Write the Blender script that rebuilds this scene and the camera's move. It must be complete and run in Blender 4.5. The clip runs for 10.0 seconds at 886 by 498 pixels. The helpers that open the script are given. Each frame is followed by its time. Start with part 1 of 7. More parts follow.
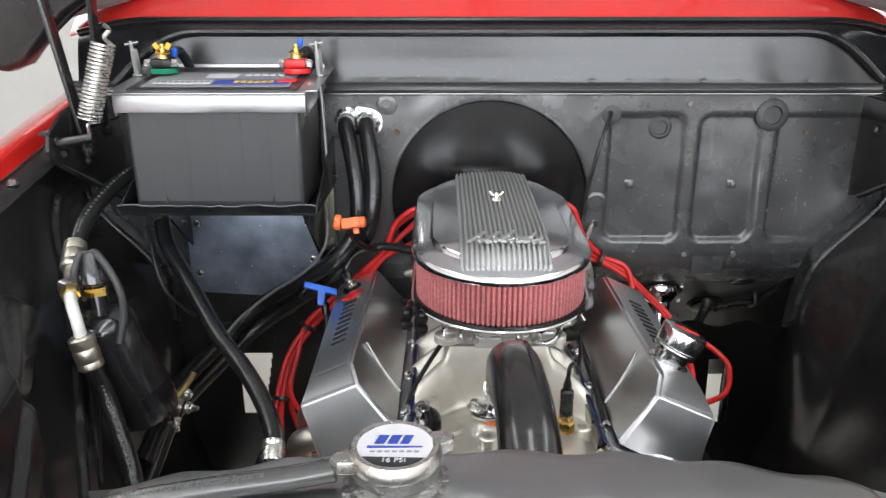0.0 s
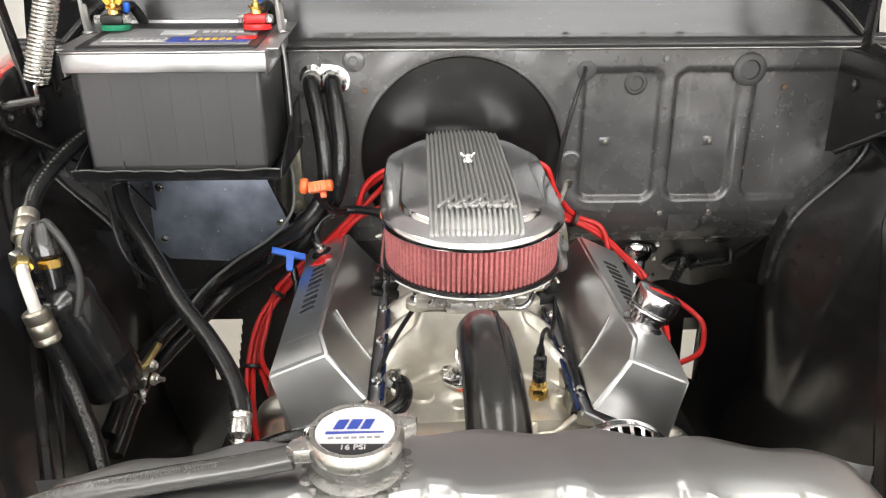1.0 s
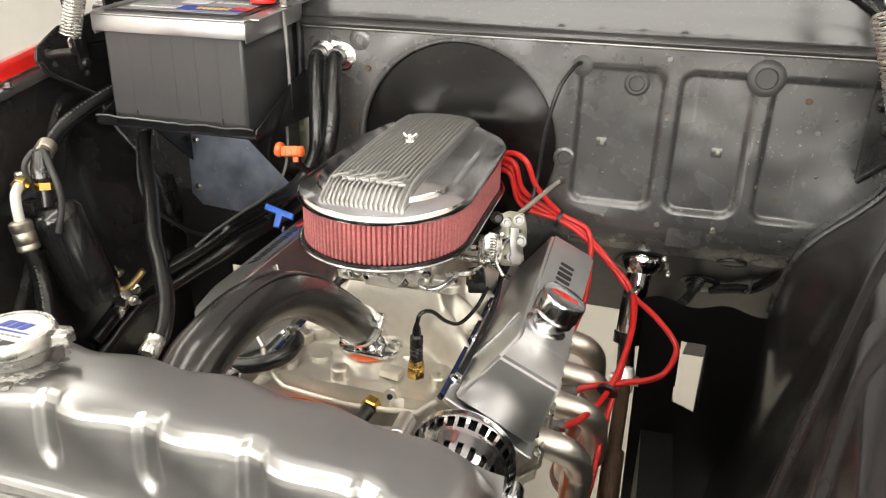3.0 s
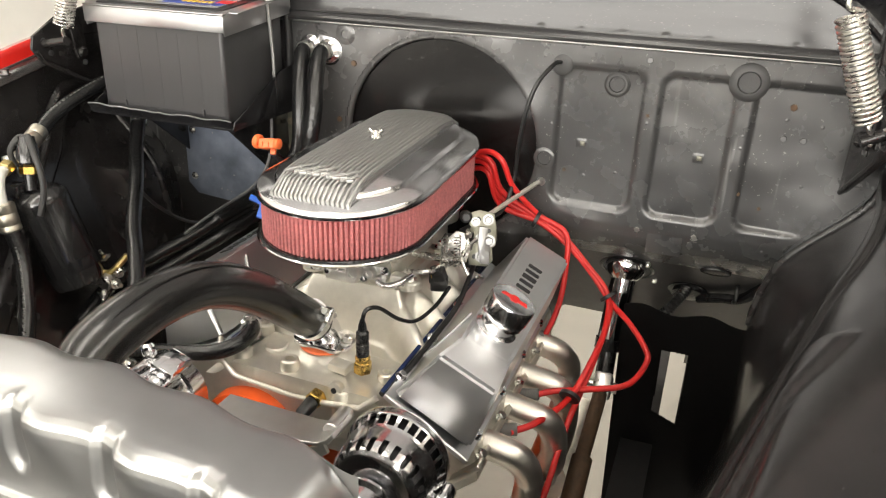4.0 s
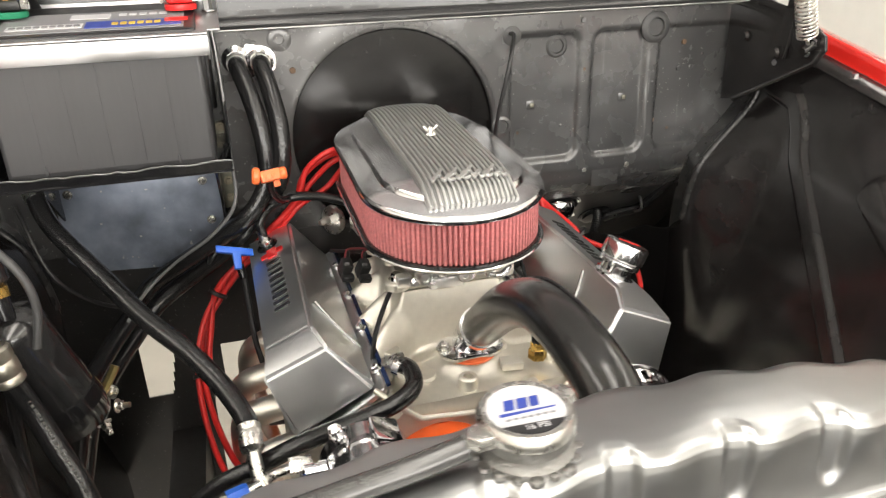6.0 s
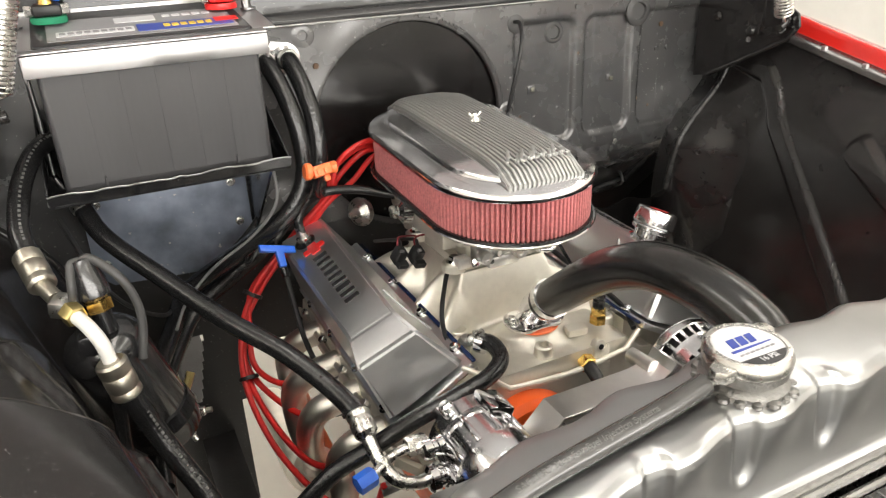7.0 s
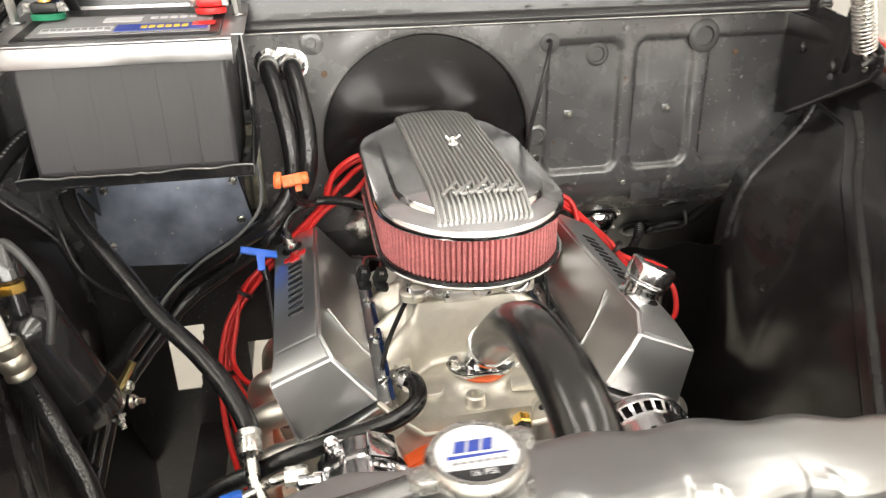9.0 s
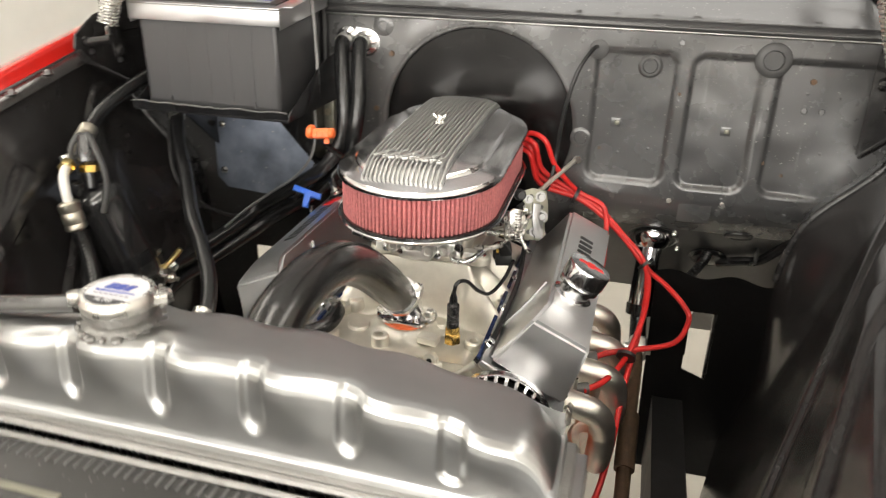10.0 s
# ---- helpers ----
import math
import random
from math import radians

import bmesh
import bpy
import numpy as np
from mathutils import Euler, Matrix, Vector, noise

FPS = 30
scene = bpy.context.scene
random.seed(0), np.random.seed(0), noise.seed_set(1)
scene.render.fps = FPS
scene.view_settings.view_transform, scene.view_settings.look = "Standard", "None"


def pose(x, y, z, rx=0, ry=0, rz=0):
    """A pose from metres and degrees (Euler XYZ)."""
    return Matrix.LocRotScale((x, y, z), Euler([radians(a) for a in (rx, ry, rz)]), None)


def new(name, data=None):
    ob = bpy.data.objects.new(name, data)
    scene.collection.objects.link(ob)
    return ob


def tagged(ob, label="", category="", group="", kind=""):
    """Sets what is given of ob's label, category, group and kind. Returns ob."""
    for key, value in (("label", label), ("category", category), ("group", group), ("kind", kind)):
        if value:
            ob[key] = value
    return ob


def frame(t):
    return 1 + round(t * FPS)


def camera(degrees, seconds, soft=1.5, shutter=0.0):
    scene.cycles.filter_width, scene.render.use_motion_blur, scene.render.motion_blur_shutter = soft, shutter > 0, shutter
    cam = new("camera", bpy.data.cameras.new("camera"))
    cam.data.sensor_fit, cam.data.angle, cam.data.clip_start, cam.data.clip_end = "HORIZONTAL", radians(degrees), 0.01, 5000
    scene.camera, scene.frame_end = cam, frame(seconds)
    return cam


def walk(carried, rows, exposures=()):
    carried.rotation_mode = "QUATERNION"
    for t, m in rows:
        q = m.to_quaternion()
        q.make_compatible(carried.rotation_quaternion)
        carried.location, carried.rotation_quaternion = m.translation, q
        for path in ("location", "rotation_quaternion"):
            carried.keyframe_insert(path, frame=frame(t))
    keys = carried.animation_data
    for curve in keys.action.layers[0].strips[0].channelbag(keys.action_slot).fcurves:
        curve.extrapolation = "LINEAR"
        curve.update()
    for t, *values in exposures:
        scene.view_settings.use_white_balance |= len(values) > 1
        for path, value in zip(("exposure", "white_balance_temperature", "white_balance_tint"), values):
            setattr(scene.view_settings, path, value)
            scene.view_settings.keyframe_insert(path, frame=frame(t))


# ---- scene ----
cam = camera(62.9, 10.0, soft=1.2, shutter=0.3)
METRES, EYE, TILT, LEAN, TURN = 2.5, 1.45, -18.5, 0.0, 0.0
ROWS = [
    (0.0, 0.0, 0.0, 0.0, 0.0, 0.0, -0.0),
    (0.3, 0.0059, 0.0078, 0.0024, -1.17, -1.02, 0.51),
    (0.5, 0.0067, 0.0106, 0.0015, -1.5, -1.88, 0.67),
    (0.8, 0.0035, 0.01, 0.0037, -1.58, -3.19, 0.74),
    (1.0, 0.0052, 0.012, 0.0052, -1.67, -3.6, 0.74),
    (1.5, 0.0224, 0.007, -0.0005, -1.68, -3.96, 0.78),
    (1.8, 0.0447, 0.0108, 0.0012, -1.56, -4.12, 0.71),
    (2.0, 0.0709, 0.0157, -0.0014, -0.84, -3.97, 0.54),
    (2.3, 0.1052, 0.0218, -0.0024, 3.06, -3.72, -1.2),
    (2.5, 0.1197, 0.0213, -0.0025, 6.89, -4.12, -3.17),
    (2.7, 0.1397, 0.018, 0.0012, 10.71, -4.51, -4.83),
    (3.8, 0.214, 0.0348, 0.0131, 19.6, -5.8, -8.46),
    (4.0, 0.219, 0.0369, 0.0142, 19.61, -5.97, -8.47),
    (4.5, 0.1903, 0.0242, 0.0108, 17.62, -5.93, -7.8),
    (4.8, 0.1373, 0.0095, 0.0071, 10.09, -5.3, -4.6),
    (5.0, 0.0971, 0.0038, 0.0038, 4.26, -5.03, -2.09),
    (5.2, 0.0578, 0.0066, 0.001, -0.32, -4.99, -0.07),
    (6.3, -0.1151, 0.0354, 0.014, -19.61, -7.24, 8.01),
    (6.5, -0.1375, 0.037, 0.0171, -21.57, -7.7, 8.79),
    (7.0, -0.1706, 0.0445, 0.0193, -24.72, -8.28, 10.0),
    (7.5, -0.1878, 0.0499, 0.023, -26.86, -8.7, 10.85),
    (8.0, -0.1705, 0.0472, 0.0234, -27.73, -8.9, 11.27),
    (8.3, -0.1448, 0.0443, 0.0203, -27.42, -8.81, 11.32),
    (8.5, -0.1204, 0.0419, 0.0197, -25.99, -8.64, 10.79),
    (8.8, -0.0826, 0.039, 0.0136, -16.84, -6.45, 7.39),
    (9.0, -0.0459, 0.0313, 0.0152, -10.03, -6.19, 4.44),
    (9.2, -0.0097, 0.0293, 0.0121, -5.24, -6.06, 2.47),
    (9.5, 0.0431, 0.0096, 0.0029, 0.59, -5.6, -0.17),
    (9.7, 0.0814, -0.0023, 0.0016, 4.81, -5.45, -2.16),
    (10.0, 0.1499, -0.0123, -0.0027, 14.11, -5.89, -6.1),
]
walk(cam, [(t, pose(0, 0, EYE, TILT, LEAN, TURN) @ pose(METRES * x, METRES * y, METRES * z, 90 + pitch, roll, yaw)) for t, x, y, z, yaw, pitch, roll in ROWS],
     [(0.0, 0.09, 6000, 10), (0.5, 0.22, 6300, 10), (1.0, 0.34, 6500, 10), (2.5, 0.36, 6900, 10), (4.5, 0.47, 6900, 10), (5.0, 0.56, 6900, 10), (6.5, 0.41, 6800, 10), (8.5, 0.39, 6800, 10), (9.0, 0.56, 6850, 10), (9.5, 0.69, 6900, 10), (10.0, 0.35, 6900, 10)])

# ---- room light ----
CX = 0.083            # centre line of the truck
world = bpy.data.worlds.new("world")
scene.world = world
world.use_nodes = True
world.node_tree.nodes["Background"].inputs[0].default_value = (0.9, 0.95, 1.0, 1)
world.node_tree.nodes["Background"].inputs[1].default_value = 2.0

# daylight that enters through the wide window behind the camera
door_light = bpy.data.lights.new("window_daylight", "AREA")
door_light.shape, door_light.size, door_light.size_y, door_light.energy = "RECTANGLE", 7.6, 1.8, 270.0
door_light.color = (1.0, 0.97, 0.93)
door = new("window_daylight", door_light)
door.matrix_world = pose(0, -5.3, 2.1, 90, 0, 0)


# ---- materials ----
def material(name, base, rough=0.5, metal=0.0, noise_scale=60.0, var=0.12, bump=0.0, bump_scale=400.0, coat=0.0, spec=0.5,
             specks=0.0, speck_colour=(0.5, 0.48, 0.45), speck_scale=90.0, dust=0.0, dust_colour=(0.16, 0.155, 0.15), dust_scale=7.0, rough_var=0.15, stretch=(1, 1, 1), emit=0.0, big=9.0, scratch=0.0):
    """Principled surface whose colour, roughness and relief vary at a broad and a fine scale."""
    mat = bpy.data.materials.new(name)
    mat.use_nodes = True
    nt = mat.node_tree
    n, l = nt.nodes, nt.links
    bsdf = n["Principled BSDF"]
    bsdf.inputs["Metallic"].default_value = metal
    bsdf.inputs["Coat Weight"].default_value = coat
    bsdf.inputs["Specular IOR Level"].default_value = spec
    bsdf.inputs["Coat Roughness"].default_value = 0.06
    co = n.new("ShaderNodeTexCoord")
    mp = n.new("ShaderNodeMapping")
    mp.inputs["Scale"].default_value = stretch
    l.new(co.outputs["Object"], mp.inputs[0])

    def tex(scale, detail):
        t = n.new("ShaderNodeTexNoise")
        t.inputs["Scale"].default_value = scale
        t.inputs["Detail"].default_value = detail
        l.new(mp.outputs[0], t.inputs["Vector"])
        return t.outputs["Fac"]

    fine, broad = tex(noise_scale, 4.0), tex(big, 3.0)
    add = n.new("ShaderNodeMath")
    add.operation = "ADD"
    l.new(fine, add.inputs[0])
    l.new(broad, add.inputs[1])
    rng = n.new("ShaderNodeMapRange")
    rng.inputs["From Min"].default_value, rng.inputs["From Max"].default_value = 0.65, 1.35
    rng.inputs["To Min"].default_value, rng.inputs["To Max"].default_value = 1 - var, 1 + var
    l.new(add.outputs[0], rng.inputs["Value"])
    col = n.new("ShaderNodeVectorMath")
    col.operation = "SCALE"
    col.inputs[0].default_value = base
    l.new(rng.outputs[0], col.inputs["Scale"])
    out = col.outputs[0]
    if specks:
        vor = tex(speck_scale, 1.5)
        ramp = n.new("ShaderNodeMapRange")
        ramp.inputs["From Min"].default_value, ramp.inputs["From Max"].default_value = 0.70, 0.76
        ramp.inputs["To Max"].default_value = specks
        l.new(vor, ramp.inputs["Value"])
        mix = n.new("ShaderNodeMix")
        mix.data_type = "RGBA"
        l.new(ramp.outputs[0], mix.inputs[0])
        l.new(out, mix.inputs[6])
        mix.inputs[7].default_value = (*speck_colour, 1)
        out = mix.outputs[2]
    if dust:
        cloud = n.new("ShaderNodeTexNoise")
        cloud.inputs["Scale"].default_value, cloud.inputs["Detail"].default_value, cloud.inputs["Distortion"].default_value = dust_scale, 2.0, 0.4
        cloud.inputs["Roughness"].default_value = 0.45
        l.new(mp.outputs[0], cloud.inputs["Vector"])
        amount = n.new("ShaderNodeMapRange")
        amount.inputs["From Min"].default_value, amount.inputs["From Max"].default_value = 0.36, 0.78
        amount.inputs["To Max"].default_value = dust
        l.new(cloud.outputs["Fac"], amount.inputs["Value"])
        haze = n.new("ShaderNodeMix")
        haze.data_type = "RGBA"
        l.new(amount.outputs[0], haze.inputs[0])
        l.new(out, haze.inputs[6])
        haze.inputs[7].default_value = (*dust_colour, 1)
        out = haze.outputs[2]
    if scratch:
        # long thin pale scuffs that run aslant down the sheet
        turn = n.new("ShaderNodeMapping")
        turn.inputs["Rotation"].default_value = (0, 0.45, 0)
        turn.inputs["Scale"].default_value = (75, 75, 5)
        l.new(co.outputs["Object"], turn.inputs[0])
        line = n.new("ShaderNodeTexNoise")
        line.inputs["Scale"].default_value, line.inputs["Detail"].default_value = 1.0, 2.0
        l.new(turn.outputs[0], line.inputs["Vector"])
        thin = n.new("ShaderNodeMapRange")
        thin.inputs["From Min"].default_value, thin.inputs["From Max"].default_value = 0.66, 0.76
        thin.inputs["To Max"].default_value = scratch
        l.new(line.outputs["Fac"], thin.inputs["Value"])
        gate = n.new("ShaderNodeMapRange")
        gate.inputs["From Min"].default_value, gate.inputs["From Max"].default_value = 0.5, 0.62
        l.new(tex(4.0, 1.0), gate.inputs["Value"])
        both = n.new("ShaderNodeMath")
        both.operation = "MULTIPLY"
        l.new(thin.outputs[0], both.inputs[0])
        l.new(gate.outputs[0], both.inputs[1])
        scuff = n.new("ShaderNodeMix")
        scuff.data_type = "RGBA"
        l.new(both.outputs[0], scuff.inputs[0])
        l.new(out, scuff.inputs[6])
        scuff.inputs[7].default_value = (0.26, 0.26, 0.26, 1)
        out = scuff.outputs[2]
    l.new(out, bsdf.inputs["Base Color"])
    rr = n.new("ShaderNodeMapRange")
    rr.inputs["From Min"].default_value, rr.inputs["From Max"].default_value = 0.65, 1.35
    rr.inputs["To Min"].default_value, rr.inputs["To Max"].default_value = max(0.02, rough * (1 - rough_var)), min(1, rough * (1 + rough_var))
    l.new(add.outputs[0], rr.inputs["Value"])
    l.new(rr.outputs[0], bsdf.inputs["Roughness"])
    if bump:
        bt = tex(bump_scale, 3.0)
        bm_ = n.new("ShaderNodeBump")
        bm_.inputs["Strength"].default_value = bump
        bm_.inputs["Distance"].default_value = 0.002
        l.new(bt, bm_.inputs["Height"])
        l.new(bm_.outputs[0], bsdf.inputs["Normal"])
    if emit:
        bsdf.inputs["Emission Color"].default_value = (*base, 1)
        bsdf.inputs["Emission Strength"].default_value = emit
    return mat


M = {
    "firewall": material("firewall_paint", (0.045, 0.045, 0.046), 0.27, 0, 25, 0.08, 0.06, 14, scratch=0.40, specks=0.6, speck_colour=(0.40, 0.39, 0.36), speck_scale=210, dust=0.26, dust_scale=3.6, rough_var=0.15, spec=1.0, big=3.0),
    "cowl": material("cowl_paint", (0.030, 0.030, 0.031), 0.20, 0, 40, 0.12, 0.05, 30, specks=0.3, speck_colour=(0.28, 0.27, 0.25), speck_scale=420, dust=0.10, dust_scale=3.0, rough_var=0.2, spec=0.5, stretch=(0.35, 1, 2.6)),
    "cowl_side": material("cowl_side_paint", (0.016, 0.016, 0.0165), 0.28, 0, 30, 0.35, 0.22, 90, specks=0.3, speck_colour=(0.28, 0.27, 0.25), speck_scale=240, dust=0.15, rough_var=0.4),
    "apron": material("apron_paint", (0.014, 0.0128, 0.0130), 0.20, 0, 40, 0.25, 0.06, 30, specks=0.3, speck_colour=(0.28, 0.27, 0.25), speck_scale=520, dust=0.065, spec=0.55, rough_var=0.3),
    # Firewall paint for the toe board, with the low shade put into its colour.
    "toe": material("toe_board_shade", (0.020, 0.0195, 0.0195), 0.36, 0, 40, 0.2, 0.08, 40, spec=0.5, dust=0.08, specks=0.3, speck_scale=240),
    # Near-black that puts deep shade into the colour of the low sheets.
    "low_shade": material("low_shade", (0.0036, 0.0033, 0.0033), 0.6, 0, 40, 0.3, 0.25, 120, spec=0.12),
    # Gloss black of the pan, darkened to hold the shade of the recess.
    "recess": material("recess_shade_paint", (0.0055, 0.005, 0.005), 0.20, 0, 30, 0.3, 0.12, 60, specks=0.25, speck_colour=(0.22, 0.22, 0.22), speck_scale=170, spec=0.4, dust=0.02),
    "red_paint": material("red_paint", (0.62, 0.02, 0.015), 0.22, 0, 200, 0.05, coat=1.0),
    "polished": material("polished_aluminium", (0.80, 0.80, 0.81), 0.16, 1, 25, 0.05, 0.0, 60, rough_var=0.25),
    "fin_top": material("cast_fin", (0.50, 0.50, 0.49), 0.46, 0.75, 120, 0.08, 0.1, 300),
    "cover": material("polished_cover", (0.82, 0.83, 0.84), 0.33, 1, 20, 0.03, 0.0, 30, rough_var=0.10),
    "tank": material("welded_aluminium", (0.41, 0.415, 0.415), 0.31, 1, 40, 0.05, 0.0, 60, rough_var=0.10),
    "weld": material("weld_bead", (0.29, 0.285, 0.275), 0.42, 1, 200, 0.1, 0.5, 350),
    "cast": material("cast_aluminium", (0.70, 0.67, 0.60), 0.38, 0.75, 80, 0.08, 0.25, 700, rough_var=0.2),
    "hold_down": material("polished_angle", (0.52, 0.52, 0.53), 0.42, 1, 25, 0.10, 0.10, 30, rough_var=0.3),
    "brushed": material("brushed_aluminium", (0.82, 0.81, 0.79), 0.32, 1, 60, 0.06, 0.03, 90),
    "drier": material("drier_enamel", (0.020, 0.020, 0.021), 0.2, 0, 60, 0.3, 0.03, 80, coat=0.6),
    "gasket": material("navy_gasket", (0.006, 0.016, 0.06), 0.25, 0, 60, 0.2),
    "chrome": material("chrome", (0.80, 0.80, 0.81), 0.09, 1, 30, 0.03, rough_var=0.5),
    "steel": material("zinc_steel", (0.62, 0.61, 0.58), 0.28, 1, 120, 0.15, 0.1, 300),
    "soft_chrome": material("worn_chrome", (0.74, 0.74, 0.75), 0.17, 1, 30, 0.04, rough_var=0.4),
    "header": material("stainless_header", (0.80, 0.76, 0.69), 0.40, 1, 30, 0.15, 0.05, 200),
    "crimp": material("crimped_fitting", (0.50, 0.47, 0.40), 0.40, 1, 90, 0.12, 0.08, 200),
    "dull_zinc": material("dull_zinc", (0.30, 0.27, 0.20), 0.5, 0.8, 120, 0.2, 0.1, 300),
    "brace_grey": material("cast_brace", (0.34, 0.34, 0.34), 0.34, 1, 60, 0.1, 0.05, 120),
    "pale_zinc": material("pale_zinc", (0.24, 0.235, 0.19), 0.48, 0.85, 90, 0.15, 0.08, 200),
    "gold": material("gold_zinc", (0.62, 0.5, 0.22), 0.3, 1, 80, 0.15),
    "brass": material("brass", (0.72, 0.47, 0.14), 0.25, 1, 80, 0.12),
    "filter": material("red_cotton", (0.47, 0.155, 0.155), 0.85, 0, 260, 0.35, 0.6, 500),
    "filter_dark": material("red_cotton_fold", (0.16, 0.02, 0.025), 0.9, 0, 260, 0.35, 0.4, 500),
    "wire_red": material("red_silicone", (0.60, 0.022, 0.02), 0.4, 0, 150, 0.1),
    "rubber": material("black_rubber", (0.011, 0.011, 0.0115), 0.21, 0, 120, 0.3, 0.38, 170, rough_var=0.3, spec=0.5),
    "ribbed": material("corrugated_loom", (0.014, 0.014, 0.015), 0.3, 0, 120, 0.3, 0.3, 350),
    "hose_sil": material("silicone_hose", (0.0125, 0.012, 0.0118), 0.22, 0, 100, 0.15, 0.015, 260, spec=0.7),
    "plastic": material("black_plastic", (0.012, 0.012, 0.0125), 0.4, 0, 120, 0.2, 0.1, 300),
    "battery": material("battery_case", (0.043, 0.043, 0.045), 0.36, 0, 60, 0.08, 0.03, 260, stretch=(4, 4, 0.4)),
    "gloss": material("gloss_black", (0.012, 0.012, 0.013), 0.16, 0, 60, 0.3, 0.03, 80),
    "plate": material("grey_blue_plate", (0.21, 0.24, 0.30), 0.36, 0.3, 22, 0.5, 0.1, 200, specks=0.8, speck_scale=90),
    "orange": material("engine_orange", (0.75, 0.10, 0.012), 0.4, 0, 60, 0.1),
    "orange_plug": material("orange_plastic", (0.85, 0.17, 0.05), 0.4, 0, 60, 0.06),
    "blue": material("blue_plastic", (0.02, 0.13, 0.62), 0.4, 0, 60, 0.06),
    "green": material("green_felt", (0.01, 0.20, 0.10), 0.8, 0, 200, 0.15),
    "red_plastic": material("red_plastic", (0.65, 0.02, 0.02), 0.35, 0, 60, 0.08),
    "white_plastic": material("white_cap", (0.62, 0.61, 0.58), 0.35, 0, 80, 0.03),
    "label_white": material("label_white", (0.58, 0.58, 0.60), 0.4, 0, 80, 0.03),
    "label_grey": material("label_grey", (0.24, 0.24, 0.25), 0.4, 0, 80, 0.05),
    "print_pale": material("pale_print", (0.085, 0.085, 0.082), 0.6, 0, 80, 0.1),
    "label_black": material("label_black", (0.02, 0.02, 0.022), 0.35, 0, 80, 0.05),
    "label_blue": material("label_blue", (0.03, 0.06, 0.32), 0.4, 0, 80, 0.05),
    "label_yellow": material("label_yellow", (0.75, 0.5, 0.05), 0.4, 0, 80, 0.05),
    "rust": material("rusty_steel", (0.10, 0.06, 0.035), 0.7, 0.3, 90, 0.4, 0.3, 300),
    "condenser": material("condenser_black", (0.035, 0.034, 0.033), 0.5, 0, 40, 0.35, 0.2, 200, dust=0.2),
    "chassis": material("chassis_black", (0.008, 0.0075, 0.0075), 0.55, 0, 50, 0.3, 0.2, 200),
    "overflow": material("overflow_rubber", (0.050, 0.049, 0.048), 0.24, 0, 90, 0.15, 0.06, 300, spec=0.8),
    "sleeve": material("dark_sleeve", (0.045, 0.045, 0.045), 0.5, 0, 90, 0.15, 0.15, 300),
    "grey_rubber": material("grey_rubber", (0.12, 0.12, 0.12), 0.5, 0, 90, 0.15, 0.15, 300),
    "boot_grey": material("grey_boot", (0.16, 0.155, 0.15), 0.5, 0, 90, 0.1),
    "floor": material("shop_floor", (0.36, 0.345, 0.305), 0.35, 0, 3, 0.06, 0.05, 60),
    "wall": material("white_wall", (0.80, 0.79, 0.76), 0.7, 0, 4, 0.03, 0.05, 80),
    "front_panel": material("front_panel_paint", (0.018, 0.0175, 0.0165), 0.42, 0, 40, 0.25, 0.1, 60, specks=0.4, speck_scale=200, dust=0.09),
    # Darker copy of the fin metal; shade between the fins sits in its colour.
    "fin_bed": material("fin_bed", (0.28, 0.28, 0.275), 0.46, 0.7, 120, 0.06, 0.05, 300),
    # Black underside lightened to grey so polished parts below reflect more light.
    "hood_under": material("hood_underside", (0.31, 0.31, 0.315), 0.3, 0, 20, 0.15, 0.1, 100),
    "ceiling": material("white_ceiling", (0.78, 0.78, 0.77), 0.8, 0, 4, 0.03),
    "lamp": material("led_diffuser", (1.0, 0.98, 0.94), 0.5, emit=6.0),
}


# ---- mesh helpers ----
WORLD = {}


def thing(name, label, category, at=(0, 0, 0), group="", kind=""):
    ob = new(name)
    ob.location = at
    ob.empty_display_size = 0.02
    WORLD[ob] = Matrix.Translation(at)
    return tagged(ob, label, category, group, kind)


def part(name, bm, mat, parent=None, label="", smooth=35):
    me = bpy.data.meshes.new(name)
    bm.normal_update()
    bm.to_mesh(me)
    bm.free()
    for p in me.polygons:
        p.use_smooth = smooth > 0
    if smooth:
        me.set_sharp_from_angle(angle=radians(smooth))
    me.materials.append(M[mat] if isinstance(mat, str) else mat)
    ob = new(name, me)
    if parent is not None:
        ob.parent = parent
        if parent in WORLD:
            ob.matrix_parent_inverse = WORLD[parent].inverted()
    if label:
        tagged(ob, label)
    return ob


def single(name, bm, mat, label, category, group="", kind="", smooth=35):
    return tagged(part(name, bm, mat, None, "", smooth), label, category, group, kind)


def V(*a):
    return Vector(a)


def add_box(bm, c, s, rot=None, bevel=0.0, seg=2):
    m = Matrix.Translation(c) @ (rot.to_4x4() if rot else Matrix()) @ Matrix.Diagonal((*s, 1))
    r = bmesh.ops.create_cube(bm, size=1, matrix=m)
    if bevel:
        es = list({e for v in r["verts"] for e in v.link_edges})
        bmesh.ops.bevel(bm, geom=es, offset=bevel, segments=seg, affect="EDGES", profile=0.5)
    return bm


def box(c, s, rot=None, bevel=0.002, seg=2):
    return add_box(bmesh.new(), c, s, rot, bevel, seg)


def span(lo, hi, bevel=0.002, seg=2):
    c = [(a + b) / 2 for a, b in zip(lo, hi)]
    return box(c, [b - a for a, b in zip(lo, hi)], None, bevel, seg)


def basis(axis):
    a = Vector(axis).normalized()
    u = a.orthogonal().normalized()
    return u, a.cross(u), a


